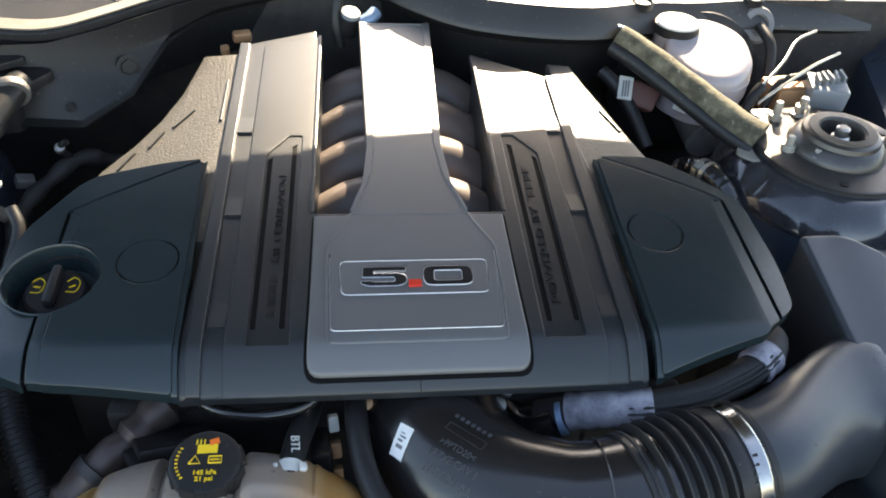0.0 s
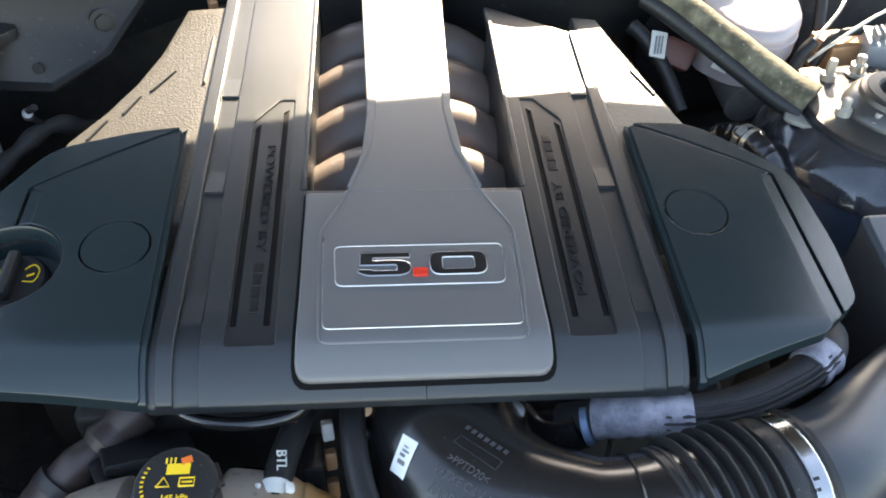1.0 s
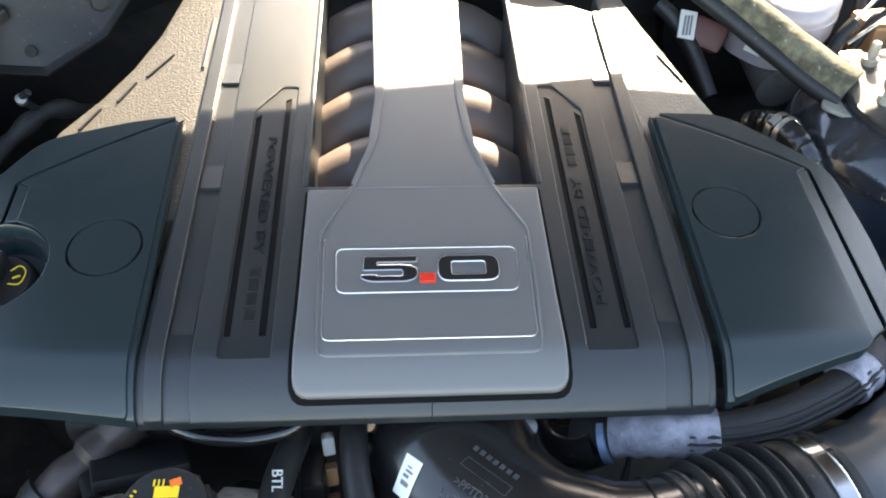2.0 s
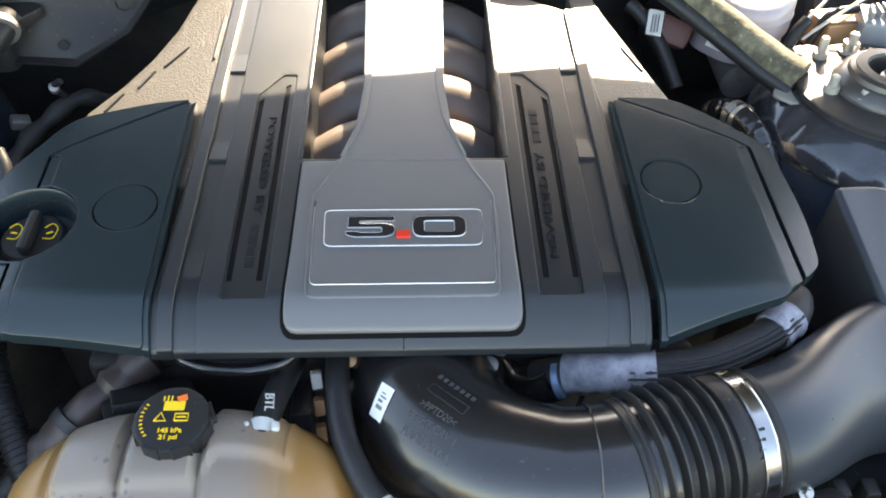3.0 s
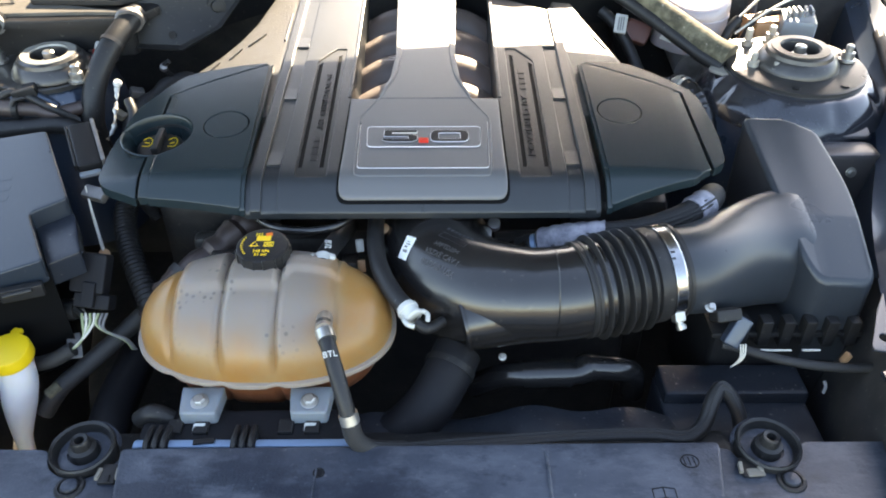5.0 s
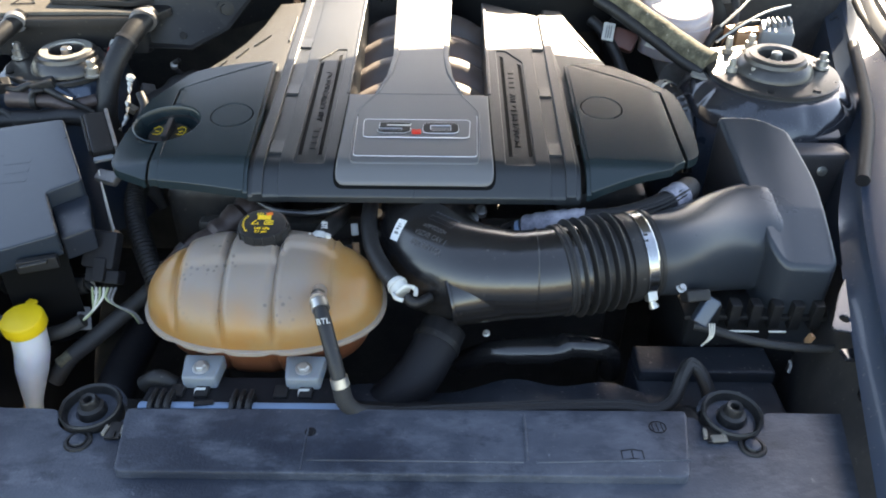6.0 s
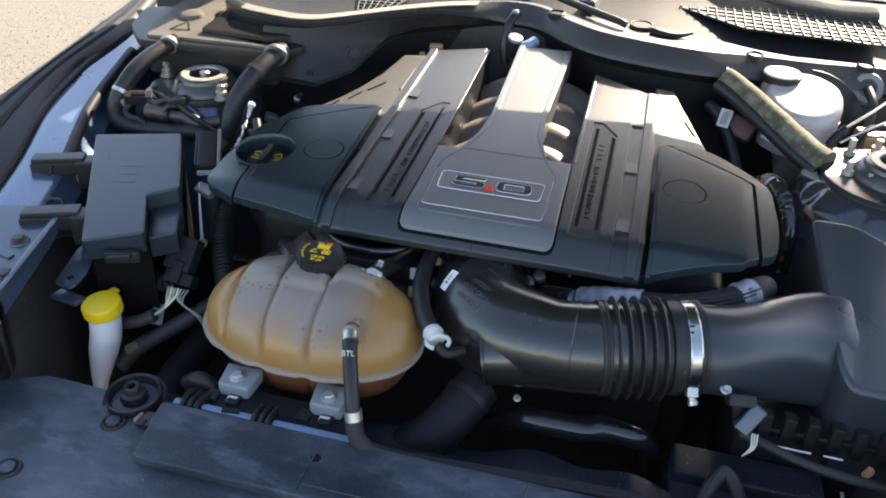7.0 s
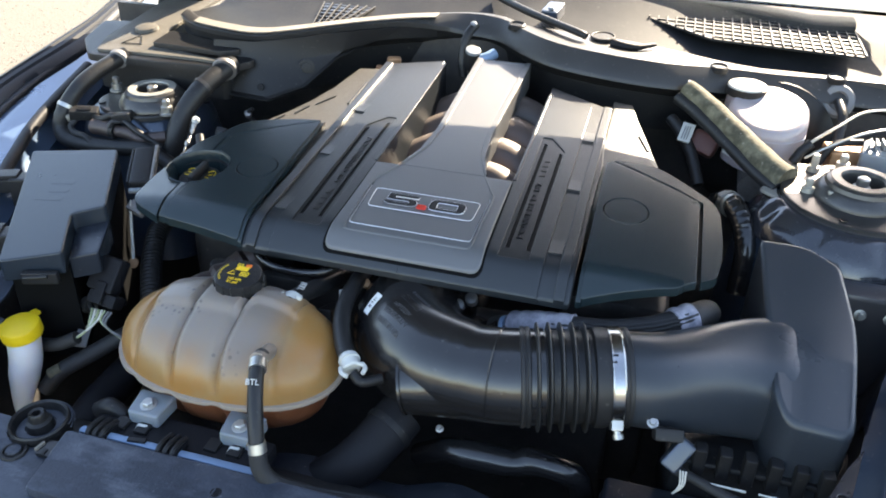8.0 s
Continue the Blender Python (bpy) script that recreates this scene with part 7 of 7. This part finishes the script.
part("line", tube([(0.63, 1.01, 1.00), (0.65, 1.02, 1.035), (0.69, 1.03, 1.04)], 0.006, 10, 6), BLACK, abs_)
part("sleeve", tube([(0.590, 0.985, 1.010), (0.600, 0.992, 1.028), (0.612, 0.998, 1.040)], 0.008, 12, 5), BLACK, abs_)
vac = thing("grommet", "round dull grey grommet on the bulkhead", "grommet", at=(0.66, 1.15, 1.06), shift=(10, 16, 6))
part("ring", lathe([(0.026, 0), (0.029, 0.005), (0.025, 0.012), (0.016, 0.013), (0.014, 0.007), (0.004, 0.006)], (0.665, 1.165, 1.060), (0, -0.9, 0.45), 32), PRINT, vac)
part("cable", tube([(0.665, 1.15, 1.065), (0.67, 1.11, 1.05), (0.665, 1.08, 1.01)], 0.008, 10, 5), RUBBER, vac)

# ---- bulkhead small things ----
fw = thing("bulkhead_hose", "thin pale grey hose clipped along the bulkhead", "hose", at=(0.3, 1.1, 1.07), shift=(2, 14, 3))
part("hose", tube([(0.238, 1.125, 1.062), (0.247, 1.12, 1.074), (0.275, 1.112, 1.074), (0.310, 1.105, 1.066), (0.345, 1.10, 1.064), (0.382, 1.095, 1.070)], 0.0035, 8, 6), PRINT, fw)
for x, y, z in ((0.185, 1.172, 1.085), (0.285, 1.118, 1.088), (-0.02, 1.20, 1.10)):
    bolt("clip", (x, y, z), fw, 0.005, (0, -1, 0.2), BLACK)
coil = thing("harness_connector", "black harness connector with blue tape and pale ring", "connector", at=(0.05, 1.08, 1.09), shift=(0, 12, 6))
part("body", lathe([(0.014, -0.02), (0.014, 0.010), (0.012, 0.014)], (0.048, 1.105, 1.085), (0.2, -0.3, 1), 18), BLACK, coil)
part("ring", lathe([(0.0125, 0.010), (0.0135, 0.011), (0.0135, 0.016), (0.011, 0.017)], (0.048, 1.105, 1.085), (0.2, -0.3, 1), 18), FROST, coil, "pale ring")
part("tape", tube([(0.060, 1.105, 1.080), (0.075, 1.112, 1.085), (0.085, 1.125, 1.090)], 0.010, 12, 4), BLUE_STEEL, coil, "blue tape")
part("cable", tube([(0.035, 1.10, 1.05), (0.030, 1.105, 1.085), (0.035, 1.12, 1.12), (0.045, 1.14, 1.135)], 0.008, 10, 6), RUBBER, coil)
part("tip", lathe([(0.006, 0), (0.006, 0.010), (0.003, 0.012)], (0.042, 1.135, 1.130), (0, -0.4, 1), 12), FROST, coil)
ylw = thing("wiring_clip", "yellow plastic wiring clip behind the cover", "clip", at=(-0.1, 1.10, 1.06), shift=(0, 12, 6))
part("clip", block((-0.100, 1.105, 1.062), (0.026, 0.016, 0.014), (10, 0, 15), 0.004), COPPER, ylw)
part("clip", block((-0.122, 1.085, 1.050), (0.012, 0.014, 0.012), (10, 0, 15), 0.003), COPPER, ylw)

# wing of the cowl that hangs over the left heater hoses
wing = thing("cowl_wing", "dusty dark plastic cowl wing beside the heater hoses", "cowl wing", at=(-0.33, 1.03, 1.04), shift=(0, 14, 2))
bm = bmesh.new()
a = [bm.verts.new(p) for p in ((-0.385, 0.962, 1.112), (-0.31, 0.966, 1.114), (-0.262, 1.000, 1.116), (-0.18, 1.078, 1.119), (-0.10, 1.135, 1.122))]
b = [bm.verts.new(p) for p in ((-0.388, 0.955, 1.075), (-0.315, 0.958, 1.075), (-0.258, 0.995, 1.078), (-0.19, 1.07, 1.085), (-0.13, 1.13, 1.10))]
d = [bm.verts.new(p) for p in ((-0.392, 0.940, 1.030), (-0.280, 0.936, 1.026), (-0.232, 0.985, 1.040), (-0.20, 1.06, 1.075), (-0.15, 1.12, 1.095))]
e = [bm.verts.new(p) for p in ((-0.392, 0.928, 1.027), (-0.275, 0.924, 1.022), (-0.224, 0.980, 1.037), (-0.192, 1.056, 1.072), (-0.145, 1.115, 1.093))]
for p, q in ((a, b), (b, d), (d, e)):
    for k in range(4):
        bm.faces.new((p[k], p[k + 1], q[k + 1], q[k]))
part("sheet", thicken(bm, 0.003), BLACK, wing)
bolt("grommet", (-0.232, 1.005, 1.066), wing, 0.010, (0.5, -0.8, 0.2), BLACK)
part("hole", lathe([(0.006, 0), (0.006, 0.003), (0.001, 0.0032)], (-0.290, 0.9395, 1.043), (0.1, -0.93, 0.3), 16), TRIM, wing)

# ---- cowl grille and marks ----
grille = thing("cowl_grille", "black cowl intake grille of crossed bars", "grille", at=(0.5, 1.22, 1.14), shift=(-4, 40, 6))
def grille_z(x, y):
    return 1.1245 - 0.022 * (x - 0.35) + 0.06 * (y - 1.2)


def grille_front(x):
    return 1.228 + 0.16 * max(0.0, 0.46 - x) ** 0.9 + 0.55 * max(0.0, 0.46 - x)


def grille_back(x):
    return 1.385 - 0.25 * max(0.0, x - 0.50) + 0.6 * max(0.0, x - 0.66)


GX = [0.345 + 0.0172 * k for k in range(23)]
# added plate, nearly flush so the sun brightens the grille openings
part("recess", slab([(x, grille_front(x) - 0.003) for x in GX] + [(x, grille_back(x) + 0.003) for x in GX[::-1]], grille_z, 0.0005, 0.004, 0), COWL, grille, "added plate below the grille bars, set high to catch sun")
for x in GX:
    y0, y1 = grille_front(x) - 0.004, grille_back(x)
    bm = bmesh.new()
    skin(bm, [[(x + w, y, grille_z(x, y) + h) for w, h in ((-0.0012, -0.002), (0.0012, -0.002), (0.0012, 0.004), (-0.0012, 0.004))] for y in (y0, (y0 + y1) / 2, y1)])
    part("bar", bm, COWL, grille)
for k in range(7):
    y = 1.236 + 0.0225 * k
    xs = [x for x in GX if grille_front(x) <= y <= grille_back(x) + 0.004]
    if len(xs) > 2:
        bm = bmesh.new()
        skin(bm, [[(x, y + w, grille_z(x, y) + h) for w, h in ((-0.0010, -0.002), (0.0010, -0.002), (0.0010, 0.0030), (-0.0010, 0.0030))] for x in (xs[0], (xs[0] + xs[-1]) / 2, xs[-1])])
        part("cross_bar", bm, COWL, grille)
bm = bmesh.new()
loops = []
for k in range(13):
    x = 0.28 + 0.037 * k
    y = grille_back(max(0.345, min(0.71, x))) + 0.004
    z = grille_z(x, y)
    loops.append([(x, y, z - 0.010), (x, y + 0.004, z + 0.010), (x, y + 0.014, z + 0.017), (x, y + 0.050, z + 0.020), (x, y + 0.060, z + 0.012), (x, y + 0.060, z - 0.010)])
part("rear_ledge", skin(bm, loops), COWL, grille, "grey plastic ledge behind the grille")
side_grille = thing("cowl_grille", "small dark cowl mesh beside the wiper", "grille", at=(-0.24, 1.2, 1.13))
part("recess", slab([(-0.250, 1.090), (-0.200, 1.105), (-0.190, 1.26), (-0.30, 1.26)], lambda x, y: 1.1225 + 0.02 * (y - 1.1), 0, 0.003, 0), LETTER, side_grille, "dark opening")
for k in range(7):
    u = k / 6
    part("bar", tube([(-0.250 + 0.050 * u, 1.090 + 0.015 * u, 1.1245), (-0.300 + 0.11 * u, 1.26, 1.1275)], 0.0018, 6, 0), COWL, side_grille)
for k in range(7):
    u = (k + 0.5) / 7
    part("cross_bar", tube([(-0.250 - 0.050 * u, 1.090 + 0.17 * u, 1.1250), (-0.200 + 0.01 * u, 1.105 + 0.155 * u, 1.1250)], 0.0016, 6, 0), COWL, side_grille)
for x, y, z in ((0.112, 1.150, 1.135), (0.47, 1.118, 1.107), (0.665, 1.172, 1.095)):
    part_ring = thing("cowl_pin", "round dark push pin on the cowl edge", "push pin", "cowl pins", at=(x, y, z), shift=(3, 25, 2))
    part("ring", lathe([(0.016, -0.006), (0.016, 0.002), (0.013, 0.004), (0.011, 0.001), (0.004, 0.001)], (x, y, z + 0.004), (0, -0.1, 1), 28), BLACK, part_ring)
tri_mark = thing("cowl_label", "moulded triangle mark on the cowl", "label", at=(-0.53, 0.99, 1.09), shift=(0, 14, 2))
part("triangle", tube([(-0.563, 0.940, 1.0920), (-0.526, 0.945, 1.0925), (-0.550, 0.985, 1.0965), (-0.563, 0.940, 1.0920)], 0.0010, 6, 0), BLACK, tri_mark)
wiper = thing("windscreen_wiper", "black wiper arm lying across the cowl", "wiper", at=(0.15, 1.2, 1.15))
part("arm", tube([(0.035, 1.335, 1.158), (0.10, 1.265, 1.153), (0.155, 1.212, 1.150), (0.225, 1.150, 1.147), (0.245, 1.140, 1.143)], lambda u, g: 0.0075 - 0.001 * u, 10, 6), BLACK, wiper)
pivot = thing("wiper_pivot", "dark oval pivot recess and slot in the cowl", "wiper pivot", at=(0.27, 1.17, 1.14))
part("recess", slab(circle(0.271, 1.172, 0.019, 0.026), lambda x, y: 1.138, 0, 0.010, 0.002, 2, 0), TRIM, pivot)
part("rim", tube([(0.271 + 0.020 * math.cos(a), 1.172 + 0.027 * math.sin(a), 1.138) for a in [radians(15 * k) for k in range(25)]], 0.0022, 8, 0), COWL, pivot)
part("slot", tube([(0.290, 1.142, 1.1365), (0.310, 1.134, 1.135), (0.335, 1.140, 1.1335), (0.362, 1.170, 1.133)], lambda u, g: 0.0075 - 0.004 * u, 12, 6), TRIM, pivot)
washer_jet = thing("washer_jet", "dark blue washer jet block behind the wiper arm", "washer jet", at=(0.165, 1.26, 1.14))
part("block", block((0.166, 1.262, 1.150), (0.032, 0.060, 0.024), (6, 0, -6), 0.004), NAVY_SHADED, washer_jet)
part("nozzle", block((0.166, 1.236, 1.163), (0.010, 0.010, 0.006), (0, 0, -6), 0.002), FROST, washer_jet)
